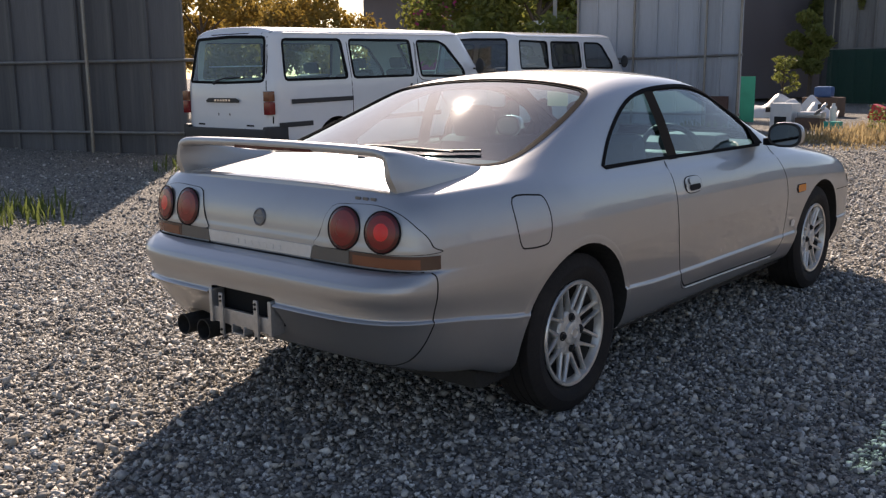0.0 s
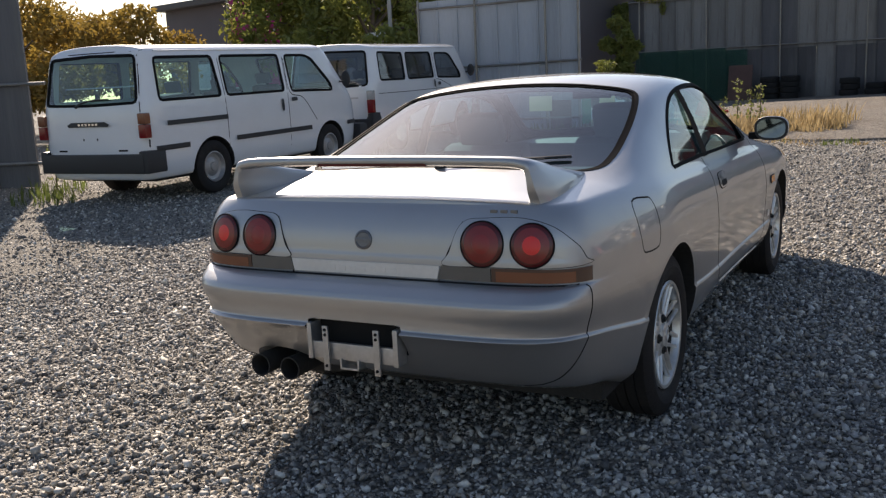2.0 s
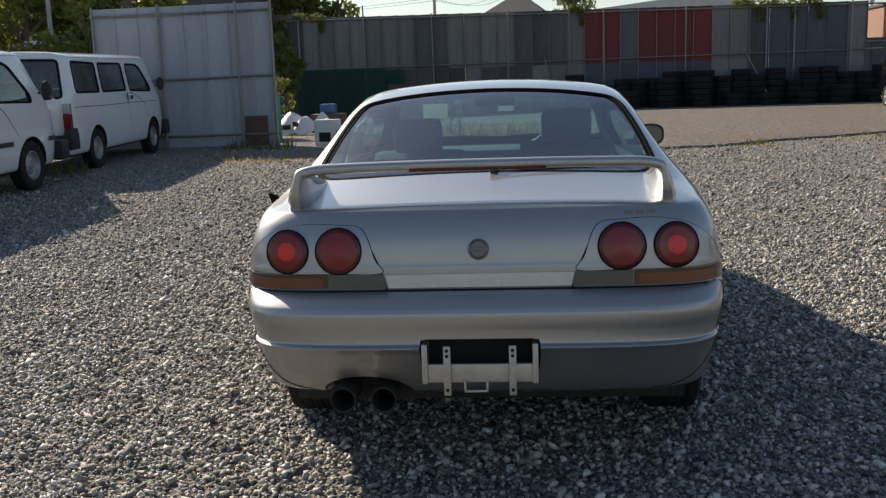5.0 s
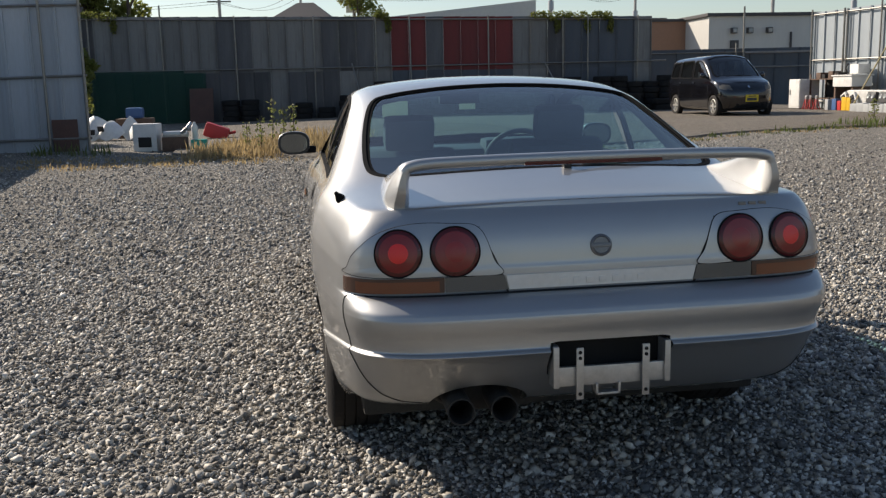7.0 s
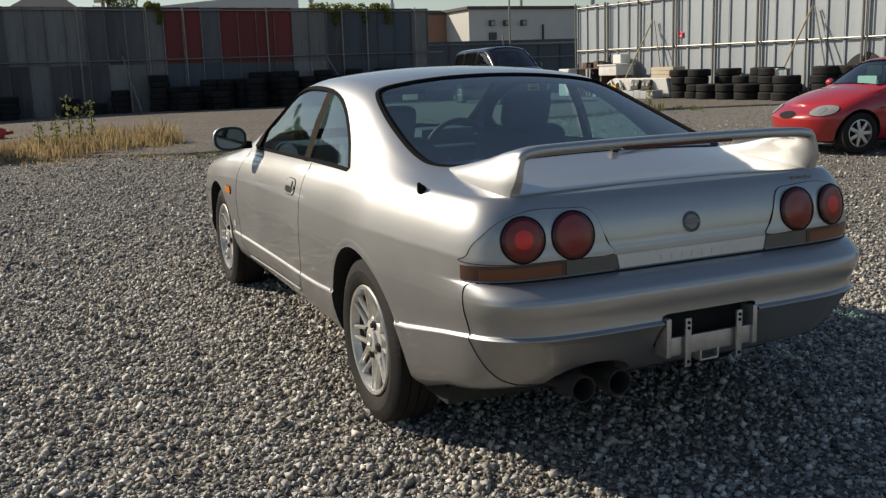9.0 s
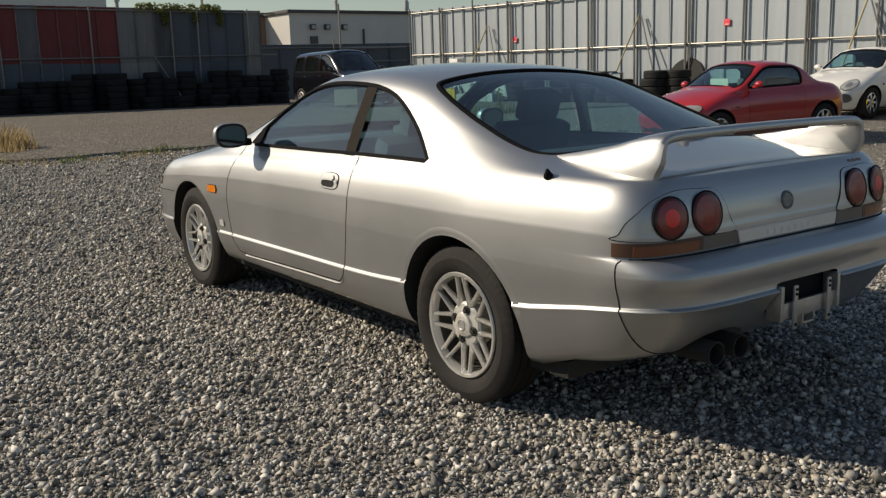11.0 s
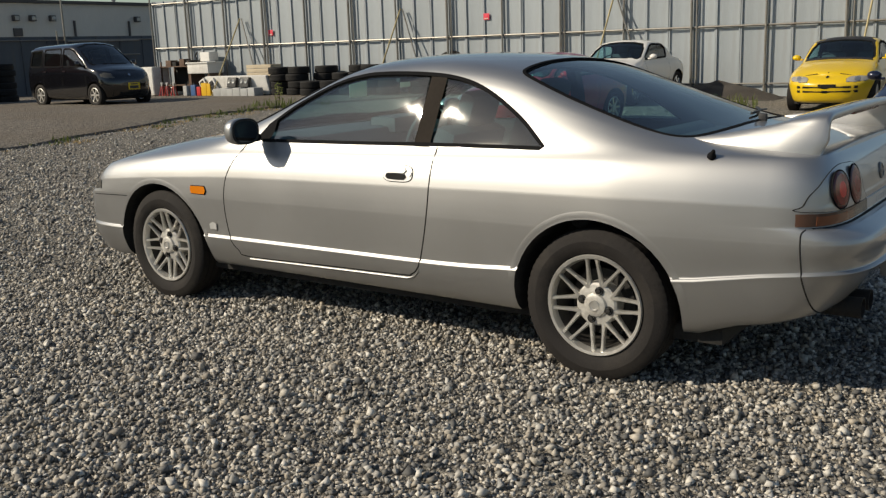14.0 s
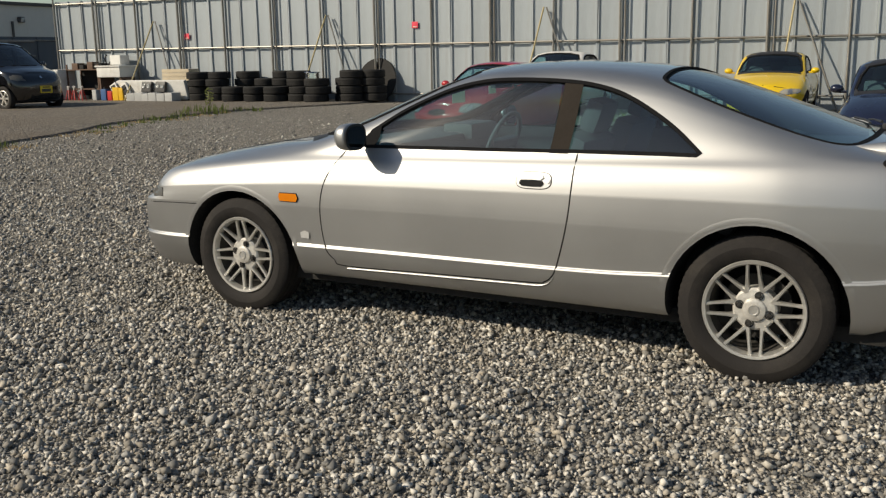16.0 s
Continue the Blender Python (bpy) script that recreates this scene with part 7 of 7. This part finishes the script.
def tree(name, label, x, y, high, spread, material, seed, lean=0.0, count=5000, leaf=0.11):
    rng = random.Random(seed)
    t = thing(name, label, "tree", Matrix.Translation((x, y, ground_z(x, y))))
    bm = tube(bmesh.new(), [(0, 0, -0.1), (0.05, 0.02, high * 0.3), (lean * 0.5, 0.05, high * 0.6), (lean, 0, high * 0.9)], [k * min(1, high / 4.5) ** 1.5 for k in (0.14, 0.11, 0.07, 0.03)], 8)
    clumps = []
    for k in range(11):
        a, h = rng.uniform(0, 6.28), high * rng.uniform(0.35, 0.92)
        r = spread * rng.uniform(0.35, 1.0) * (1.15 - 0.5 * h / high)
        tip = Vector((r * math.cos(a) + lean * h / high, r * math.sin(a), h))
        tube(bm, [(lean * 0.4 * h / high, 0, h * 0.72), tip * 0.6 + Vector((0, 0, h * 0.33)), tip], [k * min(1, high / 4.5) ** 1.5 for k in (0.05, 0.03, 0.012)], 6)
        clumps.append((tip.x, tip.y, tip.z, spread * rng.uniform(0.28, 0.5), spread * rng.uniform(0.28, 0.5), spread * rng.uniform(0.2, 0.36)))
    part("trunk", bm, BARK, t)
    leaves("crown", clumps, count, leaf, material, t, seed)
    return t


for i, (x, y, h, s, m) in enumerate(((-11.0, 16.8, 4.6, 1.9, LEAF_GREEN), (-13.2, 18.2, 5.2, 2.3, LEAF_GREEN), (-15.6, 19.5, 5.4, 2.4, LEAF_GREEN), (-9.6, 19.5, 4.4, 1.7, LEAF_GREEN))):
    tree("tree", "leafy tree turning yellow behind the vans", x, y, h, s, m, 40 + i, 0.3, 4600)
for i, (x, y, h, s) in enumerate(((-21.5, 17.5, 3.6, 2.4), (-18.6, 16.8, 3.4, 2.2), (-24.5, 18.5, 3.8, 2.6), (-17.5, 11.5, 3.3, 1.7))):
    tree("bush", "golden autumn bush behind the vans", x, y, h, s, LEAF_GOLD, 60 + i, 0.0, 6500, 0.09)
for i, (x, y, h, s) in enumerate(((-6.6, 32.0, 6.0, 1.7), (-8.2, 33.0, 5.6, 1.6), (-7.4, 26.5, 3.0, 0.7), (3.4, 58.0, 8.0, 2.2))):
    tree("tree", "tree rising behind the shaded fence", x, y, h, s, LEAF_GREEN, 80 + i, 0.0, 5000)
for i, (x, y, h, s) in enumerate(((-8.9, 15.8, 3.3, 0.8), (-6.4, 21.5, 1.5, 0.45))):
    tree("shrub", "thin leafy shrub by the gate", x, y, h, s, LEAF_GREEN, 90 + i, 0.1, 500, 0.06)


def grass(name, label, spots, material, seed, tall=0.3, per=60, wide=0.5):
    """Clumps of narrow bent blades."""
    rng = np.random.default_rng(seed)
    v, f = [], []
    for x, y, r, h in spots:
        n = int(per * r / 0.5)
        for _ in range(n):
            a, q = rng.uniform(0, 6.28), r * math.sqrt(rng.uniform())
            px, py = x + q * math.cos(a), y + q * math.sin(a)
            pz = ground_z(px, py) - 0.01
            hh, b = h * rng.uniform(0.4, 1.1), rng.uniform(0, 6.28)
            w = 0.006 + 0.006 * rng.uniform()
            dx, dy = math.cos(b), math.sin(b)
            bend = hh * rng.uniform(0.1, 0.6)
            i = len(v)
            v += [(px - dy * w, py + dx * w, pz), (px + dy * w, py - dx * w, pz), (px + dx * bend * 0.35 + dy * w, py + dy * bend * 0.35 - dx * w, pz + hh * 0.6), (px + dx * bend * 0.35 - dy * w, py + dy * bend * 0.35 + dx * w, pz + hh * 0.6), (px + dx * bend, py + dy * bend, pz + hh)]
            f += [(i, i + 1, i + 2, i + 3), (i + 3, i + 2, i + 4)]
    me = bpy.data.meshes.new(name)
    me.from_pydata(v, [], f)
    me.materials.append(material)
    return tagged(new(name, me), label, "grass", kind="stuff")


rng = np.random.default_rng(4)
dry = [(x, 12.9 + rng.uniform(-0.9, 1.2), rng.uniform(0.15, 0.4), rng.uniform(0.10, 0.26) + 0.2 * smoothstep(-2.2, -1.1, x) * rng.uniform(0, 1)) for x in rng.uniform(-2.6, 0.25, 88)]
dry += [(x, 12.0 + rng.uniform(-0.9, 0.9), rng.uniform(0.2, 0.5), rng.uniform(0.03, 0.09)) for x in rng.uniform(-5.5, 0.5, 46)]
dry += [(x, yard_edge(x) + rng.uniform(-0.55, 0.2), rng.uniform(0.1, 0.3), rng.uniform(0.02, 0.06)) for x in rng.uniform(0, 12, 46)]
grass("dry_grass", "dry yellow grass along the edge of the asphalt", dry, DRY_GRASS, 5, per=75)
green = [(x, yard_edge(x) + rng.uniform(-0.4, 0.3), rng.uniform(0.1, 0.25), rng.uniform(0.05, 0.14)) for x in rng.uniform(-3.5, 11, 30)]
green += [(x, y, 0.4, 0.22) for x, y in ((-5.4, 0.9), (-5.9, 1.2), (-6.4, 1.0), (-8.0, 4.4), (-7.6, 4.0), (-8.4, 4.9), (-6.6, 9.6), (-7.2, 9.5), (9.4, 12.7), (9.7, 12.6), (12.3, 3.9), (11.6, 4.5), (13.2, 4.2), (-4.4, 13.6), (-5.2, 13.8))]
grass("weeds", "green weeds at the edges of the lot", green, GREEN_GRASS, 6, per=70)
for i, (x, y, h) in enumerate(((-1.3, 12.9, 0.95), (-1.12, 13.1, 0.75), (-1.5, 12.7, 0.6), (-0.95, 13.0, 0.8), (-1.75, 13.0, 0.5), (10.0, 12.9, 0.5), (-8.6, 5.0, 0.6))):
    w = thing("tall_weed", "tall upright weed with small leaves", "plant", Matrix.Translation((x, y, ground_z(x, y))), "tall weeds")
    part("stem", tube(bmesh.new(), [(0, 0, -0.02), (0.03, 0, h * 0.5), (0.02, 0.02, h)], [0.012, 0.008, 0.004], 6), BARK, w)
    leaves("foliage", [(0.02, 0, h * k, 0.10, 0.10, 0.07) for k in (0.3, 0.45, 0.6, 0.75, 0.9)], 60, 0.035, WEED_LEAF, w, 100 + i)

# creepers hanging over the top of the shaded fence
for i, (x, wide) in enumerate(((7.2, 0.5), (8.1, 0.6), (9.0, 0.35), (2.0, 0.25), (-6.9, 0.6))):
    y = 28.42 - (x + 7.7) * 0.145 - 0.08
    z = 3.74 - 0.02 * (x + 7.7)
    c = thing("creeper", "leafy creeper hanging over the fence top", "plant", Matrix.Translation((x, y, z)), "creepers")
    part("vine", tube(bmesh.new(), [(-wide, 0.02, 0.05), (0, 0, 0.1), (wide * 0.6, -0.05, -0.1), (wide * 0.8, -0.06, -0.5)], 0.012, 6), BARK, c)
    leaves("foliage", [(-wide * 0.5, 0, 0.06, wide * 0.6, 0.12, 0.12), (wide * 0.4, -0.03, 0.0, wide * 0.6, 0.12, 0.16), (wide * 0.7, -0.06, -0.3, 0.12, 0.07, 0.25)], 420, 0.05, LEAF_GREEN, c, 140 + i)

# ---- distance ----
CLADDING = mat("beige_cladding", (0.52, 0.50, 0.46), 0.7, vary=0.06, scale=0.6, fine=6, stretch=(1, 1, 0.3))
BROWN_WALL = mat("brown_wall", (0.30, 0.17, 0.11), 0.8, vary=0.1)
DARK_ROOF = mat("dark_roof", (0.07, 0.065, 0.065), 0.7, vary=0.2, scale=1)
GREY_ROOF = mat("grey_roof", (0.40, 0.42, 0.44), 0.5, 0.2, vary=0.1, scale=0.8)
DARK_WALL = mat("dark_wall", (0.11, 0.095, 0.10), 0.8, vary=0.2, scale=0.5)
PALE_WALL = mat("pale_wall", (0.55, 0.54, 0.50), 0.8, vary=0.08)
CONCRETE = mat("concrete_pole", (0.36, 0.35, 0.33), 0.8, vary=0.1)
WIRE = mat("wire", (0.02, 0.02, 0.02), 0.7)
BANNER = mat("magenta_banner", (0.42, 0.03, 0.16), 0.7, vary=0.15, scale=2)
GZ = 0.37

hall = thing("warehouse", "long beige warehouse with wall lamps beyond the yard", "building", Matrix.Translation((20.9, 44.0, GZ)))
part("wall", boxes((0, 26, 0, 14, 0, 4.25), bevel=0.02), CLADDING, hall)
part("roof", boxes((-0.15, 26.2, -0.15, 14.2, 4.25, 4.42), bevel=0.02), DARK_ROOF, hall)
for x in (1.2, 2.1, 3.2, 8.4):
    lamp = part("wall_lamp", boxes((x, x + 0.3, -0.25, 0.0, 3.35, 3.65), bevel=0.03), DARK_ROOF, hall)
    part("lamp_glass", boxes((x + 0.04, x + 0.26, -0.27, -0.25, 3.38, 3.6), bevel=0.005), LENS_CLEAR, lamp)
for x, w in ((1.2, 0.45), (4.6, 0.08), (8.0, 0.08)):
    part("pipe" if w < 0.1 else "vent", boxes((x, x + w, -0.12, 0.0, 2.6 if w > 0.1 else 0.5, 3.0 if w > 0.1 else 3.4), bevel=0.01), DARK_ROOF, hall)
part("vent_hood", boxes((2.9, 4.2, -0.5, 0, 1.75, 2.05), bevel=0.02), GREY_ROOF, hall)
annex = thing("annex", "brown-walled block beside the warehouse", "building", Matrix.Translation((18.3, 47.0, GZ)))
part("wall", boxes((0.6, 2.6, 0, 6, 0, 4.2), bevel=0.02), BROWN_WALL, annex)
part("roof", boxes((0.5, 2.7, -0.1, 6.1, 4.2, 4.35), bevel=0.02), DARK_ROOF, annex)
part("lean_to", boxes((-2.6, 0.6, 0.5, 4, 0, 2.3), bevel=0.02), GREY_ROOF, annex)
shed = thing("shed_roof", "long grey shed behind the shaded fence", "building", Matrix.Translation((3.6, 52.0, GZ)))
bm = bmesh.new()
v = [bm.verts.new(p) for p in ((0, 0, 0), (10, 0, 0), (10, 12, 0), (0, 12, 0), (0, 0, 4.9), (10, 0, 5.9), (10, 12, 5.9), (0, 12, 4.9))]
for q in ((0, 1, 5, 4), (1, 2, 6, 5), (2, 3, 7, 6), (3, 0, 4, 7), (4, 5, 6, 7), (3, 2, 1, 0)):
    bm.faces.new([v[k] for k in q])
part("wall", bm, PALE_WALL, shed, smooth=False)
part("eave", boxes((-0.1, 10.1, -0.15, 0.0, 4.7, 4.8), bevel=0.01), GREY_ROOF, shed)


def house(x, y, w, d, h, roof_h, turn=0.0, base_z=GZ, walls=None):
    t = thing("house", "small two-storey house with a dark hipped roof", "house", Matrix.Translation((x, y, base_z)) @ Matrix.Rotation(radians(turn), 4, "Z"), "houses")
    part("wall", boxes((-w / 2, w / 2, -d / 2, d / 2, 0, h), bevel=0.02), walls or PALE_WALL, t)
    bm = bmesh.new()
    e = 0.5
    v = [bm.verts.new(p) for p in ((-w / 2 - e, -d / 2 - e, h), (w / 2 + e, -d / 2 - e, h), (w / 2 + e, d / 2 + e, h), (-w / 2 - e, d / 2 + e, h), (-w * 0.12, 0, h + roof_h), (w * 0.12, 0, h + roof_h))]
    for q in ((0, 1, 5, 4), (1, 2, 5), (2, 3, 4, 5), (3, 0, 4), (3, 2, 1, 0)):
        bm.faces.new([v[k] for k in q])
    part("roof", bm, DARK_ROOF, t, smooth=False)
    for k in (-0.25, 0.25):
        win = part("window", boxes((w * k - 0.5, w * k + 0.5, -d / 2 - 0.04, -d / 2 + 0.02, h - 1.7, h - 0.7), bevel=0.02), DARK_ROOF, t)
        part("window_frame", boxes((w * k - 0.56, w * k + 0.56, -d / 2 - 0.05, -d / 2 - 0.02, h - 1.76, h - 1.7), bevel=0.005), GREY_ROOF, win)
    return t


house(-20.5, 62, 7, 7, 5.3, 1.6, 8)
house(0.2, 66, 5, 6, 5.2, 1.9, -10)
house(21.5, 70, 5, 5, 4.0, 1.5, 10)
block = thing("dark_building", "long dark building behind the trees", "building", Matrix.Translation((-34, 34, GZ)) @ Matrix.Rotation(radians(-14), 4, "Z"))
part("wall", boxes((0, 24, 0, 8, 0, 5.2), bevel=0.03), DARK_WALL, block)
part("roof", boxes((-0.4, 24.4, -0.6, 8.4, 5.2, 5.5), bevel=0.05), DARK_ROOF, block)
for k in range(6):
    win = part("window", boxes((2 + 3.7 * k, 3.6 + 3.7 * k, -0.05, 0.0, 1.2, 2.4), bevel=0.02), GREY_ROOF, block)
    part("window_frame", boxes((1.95 + 3.7 * k, 3.65 + 3.7 * k, -0.07, -0.04, 1.12, 1.2), bevel=0.005), PALE_WALL, win)
sign = thing("banner", "tall magenta banner with a white ring mark", "banner", Matrix.Translation((-17.6, 21.0, 0.27)) @ Matrix.Rotation(radians(35), 4, "Z"))
part("cloth", boxes((-0.95, 0.95, -0.02, 0.02, 1.2, 5.0), bevel=0.008), BANNER, sign)
part("pole", tube(bmesh.new(), [(-1.0, 0, 0), (-1.0, 0, 5.2)], 0.04, 8), PIPE, sign)
part("ring_mark", tube(bmesh.new(), [(0.55 + 0.26 * math.cos(q), -0.03, 2.75 + 0.26 * math.sin(q)) for q in np.linspace(0.9, 6.9, 24)], 0.035, 6), PALE_WALL, sign)
part("text_bar", boxes((-0.6, 0.3, -0.032, -0.02, 4.0, 4.15), bevel=0.004), PALE_WALL, sign)
meter = thing("meter_post", "white meter box on a bare pole behind the van", "box", Matrix.Translation((-10.3, 16.2, 0.25)))
part("pole", tube(bmesh.new(), [(0.35, 0, 0), (0.35, 0, 3.2)], 0.05, 8), CONCRETE, meter)
part("box", boxes((-0.22, 0.16, -0.14, 0.14, 2.0, 2.32), bevel=0.02), PLASTIC_WHITE, meter)
part("bracket", boxes((0.1, 0.36, -0.03, 0.03, 2.1, 2.16), bevel=0.004), PIPE, meter)
part("dial", boxes((-0.12, 0.02, -0.15, -0.138, 2.1, 2.22), bevel=0.004), DARK_ROOF, meter)
board = thing("roadside_sign", "tall roadside sign with plain red and green bands", "sign", Matrix.Translation((3.3, 60.0, GZ)))
part("pole", tube(bmesh.new(), [(0, 0, 0), (0, 0, 6.0)], 0.12, 10), CONCRETE, board)
part("panel", boxes((-0.55, 0.55, -0.12, 0.12, 5.9, 7.0), bevel=0.04), PLASTIC_WHITE, board)
part("red_band", boxes((-0.42, 0.2, -0.135, -0.12, 6.55, 6.75), bevel=0.01), PLASTIC_RED, board)
part("green_band", boxes((-0.3, 0.35, -0.135, -0.12, 6.15, 6.4), bevel=0.01), PLASTIC_TEAL, board)


def pole(x, y, h, arms=1):
    p = thing("utility_pole", "concrete utility pole with cross-arms", "pole", Matrix.Translation((x, y, GZ)), "utility poles")
    part("shaft", tube(bmesh.new(), [(0, 0, 0), (0, 0, h)], [0.16, 0.10], 10), CONCRETE, p)
    for k in range(arms):
        part("cross_arm", boxes((-0.8, 0.8, -0.05, 0.05, h - 0.5 - 0.7 * k, h - 0.4 - 0.7 * k), bevel=0.01), PIPE, p)
    part("transformer", lathe(bmesh.new(), [(h - 2.4, 0.0), (h - 2.4, 0.2), (h - 1.8, 0.2), (h - 1.8, 0.0)], 14, "z"), GREY_ROOF, p)
    return Vector((x, y, GZ + h - 0.45))


tops = [pole(*q) for q in ((-30, 66, 8.5), (-5.7, 64, 7.5), (0.0, 78, 9.5), (17.3, 62, 8.5), (26.5, 70, 8.4), (33.0, 60, 9.0), (38.0, 58, 8.0))]
for a, b in zip(tops[:-1], tops[1:]):
    for k, off in enumerate((-0.7, 0.7)):
        w = thing("power_line", "thin black power line between poles", "wire", None, "power lines")
        pts = [a.lerp(b, t) + Vector((off * 0.5, off, -0.9 * math.sin(math.pi * t) - 0.05)) for t in np.linspace(0, 1, 12)]
        part("cable", tube(bmesh.new(), pts, 0.014, 4), WIRE, w)

# ---- loose crushed stone where the camera passes nearest ----
def stones(name, label, count, area, size, seed, material, plain=False):
    """Angular stones strewn over the gravel, joined; area(rng, n) gives the places."""
    rng = np.random.default_rng(seed)
    bm = bmesh.new()
    if plain:
        top = [bm.verts.new(p) for p in ((1, 0, 0), (0, 1, 0), (-1, 0, 0), (0, -1, 0), (0, 0, 1), (0, 0, -1))]
        for k in range(4):
            bm.faces.new((top[k], top[(k + 1) % 4], top[4])), bm.faces.new((top[(k + 1) % 4], top[k], top[5]))
        bm.verts.index_update()
    else:
        bmesh.ops.create_cube(bm, size=1.5)
        bmesh.ops.triangulate(bm, faces=bm.faces[:])
    shape = np.array([v.co[:] for v in bm.verts])
    tris = np.array([[v.index for v in f.verts] for f in bm.faces])
    bm.free()
    p = area(rng, count)
    n = len(p)
    s = size * np.minimum(rng.lognormal(0, 0.34, (n, 1, 1)), 2.2)
    form = shape[None] * rng.uniform(0.5, 1.25, (n, len(shape), 1)) * rng.uniform(0.6, 1.35, (n, 1, 3)) * np.array((1, 1, 0.8)) + rng.uniform(-0.25, 0.25, (n, len(shape), 3))
    a, b = rng.uniform(0, 6.28, n), rng.uniform(-0.9, 0.9, n)
    ca, sa, cb, sb = np.cos(a), np.sin(a), np.cos(b), np.sin(b)
    rot = np.stack([np.stack([ca, -sa * cb, sa * sb], -1), np.stack([sa, ca * cb, -ca * sb], -1), np.stack([0 * a, sb, cb], -1)], 1)
    v = np.einsum("nij,nkj->nki", rot, form * s)
    z = np.array([ground_z(x, y) for x, y in p])
    v += np.c_[p, z + s[:, 0, 0] * rng.uniform(-0.15, 0.95, n)][:, None]
    f = (np.arange(n)[:, None, None] * len(shape) + tris[None]).reshape(-1)
    me = bpy.data.meshes.new(name)
    me.vertices.add(n * len(shape))
    me.vertices.foreach_set("co", v.reshape(-1))
    me.loops.add(len(f))
    me.loops.foreach_set("vertex_index", f.astype(np.int32))
    me.polygons.add(len(f) // 3)
    me.polygons.foreach_set("loop_start", np.arange(0, len(f), 3, dtype=np.int32))
    me.update(calc_edges=True)
    me.validate()
    me.materials.append(material)
    return tagged(new(name, me), label, "gravel", kind="stuff")


def stone_mat():
    m = MATS["stone"] = bpy.data.materials.new("stone")
    m.use_nodes = True
    n, l = m.node_tree.nodes, m.node_tree.links.new
    geo, ramp, b = n.new("ShaderNodeNewGeometry"), n.new("ShaderNodeValToRGB"), n["Principled BSDF"]
    l(geo.outputs["Random Per Island"], ramp.inputs[0])
    stops = ((0.0, (0.07, 0.07, 0.072)), (0.22, (0.19, 0.185, 0.175)), (0.42, (0.27, 0.24, 0.20)), (0.58, (0.35, 0.345, 0.33)), (0.74, (0.44, 0.385, 0.31)), (0.88, (0.52, 0.50, 0.46)), (1.0, (0.70, 0.66, 0.59)))
    while len(ramp.color_ramp.elements) < len(stops):
        ramp.color_ramp.elements.new(0.5)
    for e, (q, c) in zip(ramp.color_ramp.elements, stops):
        e.position, e.color = q, (*c, 1)
    tex, co, mx = n.new("ShaderNodeTexNoise"), n.new("ShaderNodeTexCoord"), n.new("ShaderNodeMix")
    tex.inputs["Scale"].default_value, tex.inputs["Detail"].default_value = 90, 4
    l(co.outputs["Object"], tex.inputs[0])
    mx.data_type, mx.blend_type = "RGBA", "OVERLAY"
    mx.inputs["Factor"].default_value = 0.5
    l(ramp.outputs[0], mx.inputs["A"]), l(tex.outputs[0], mx.inputs["B"])
    l(mx.outputs["Result"], b.inputs["Base Color"])
    b.inputs["Roughness"].default_value = 0.75
    return m


STONE = stone_mat()



def near_lot(g, n):
    """Places round the coupe, thinning out towards a ragged edge."""
    p = np.c_[g.uniform(-4.6, 3.8, 2 * n), g.uniform(-3.3, 4.2, 2 * n)]
    d = np.minimum.reduce([p[:, 0] + 4.6, 3.8 - p[:, 0], p[:, 1] + 3.3, 4.2 - p[:, 1]])
    return p[g.uniform(0, 1, 2 * n) < np.clip(d / 1.3, 0.03, 1)][:n]


stones("gravel_stones", "loose crushed grey and beige stones", 150000, near_lot, 0.0075, 1, STONE)
stones("gravel_stones", "loose crushed stones further off", 130000, lambda g, n: np.c_[g.normal(-0.6, 4.2, n), g.normal(4.8, 4.0, n)], 0.0125, 2, STONE, True)
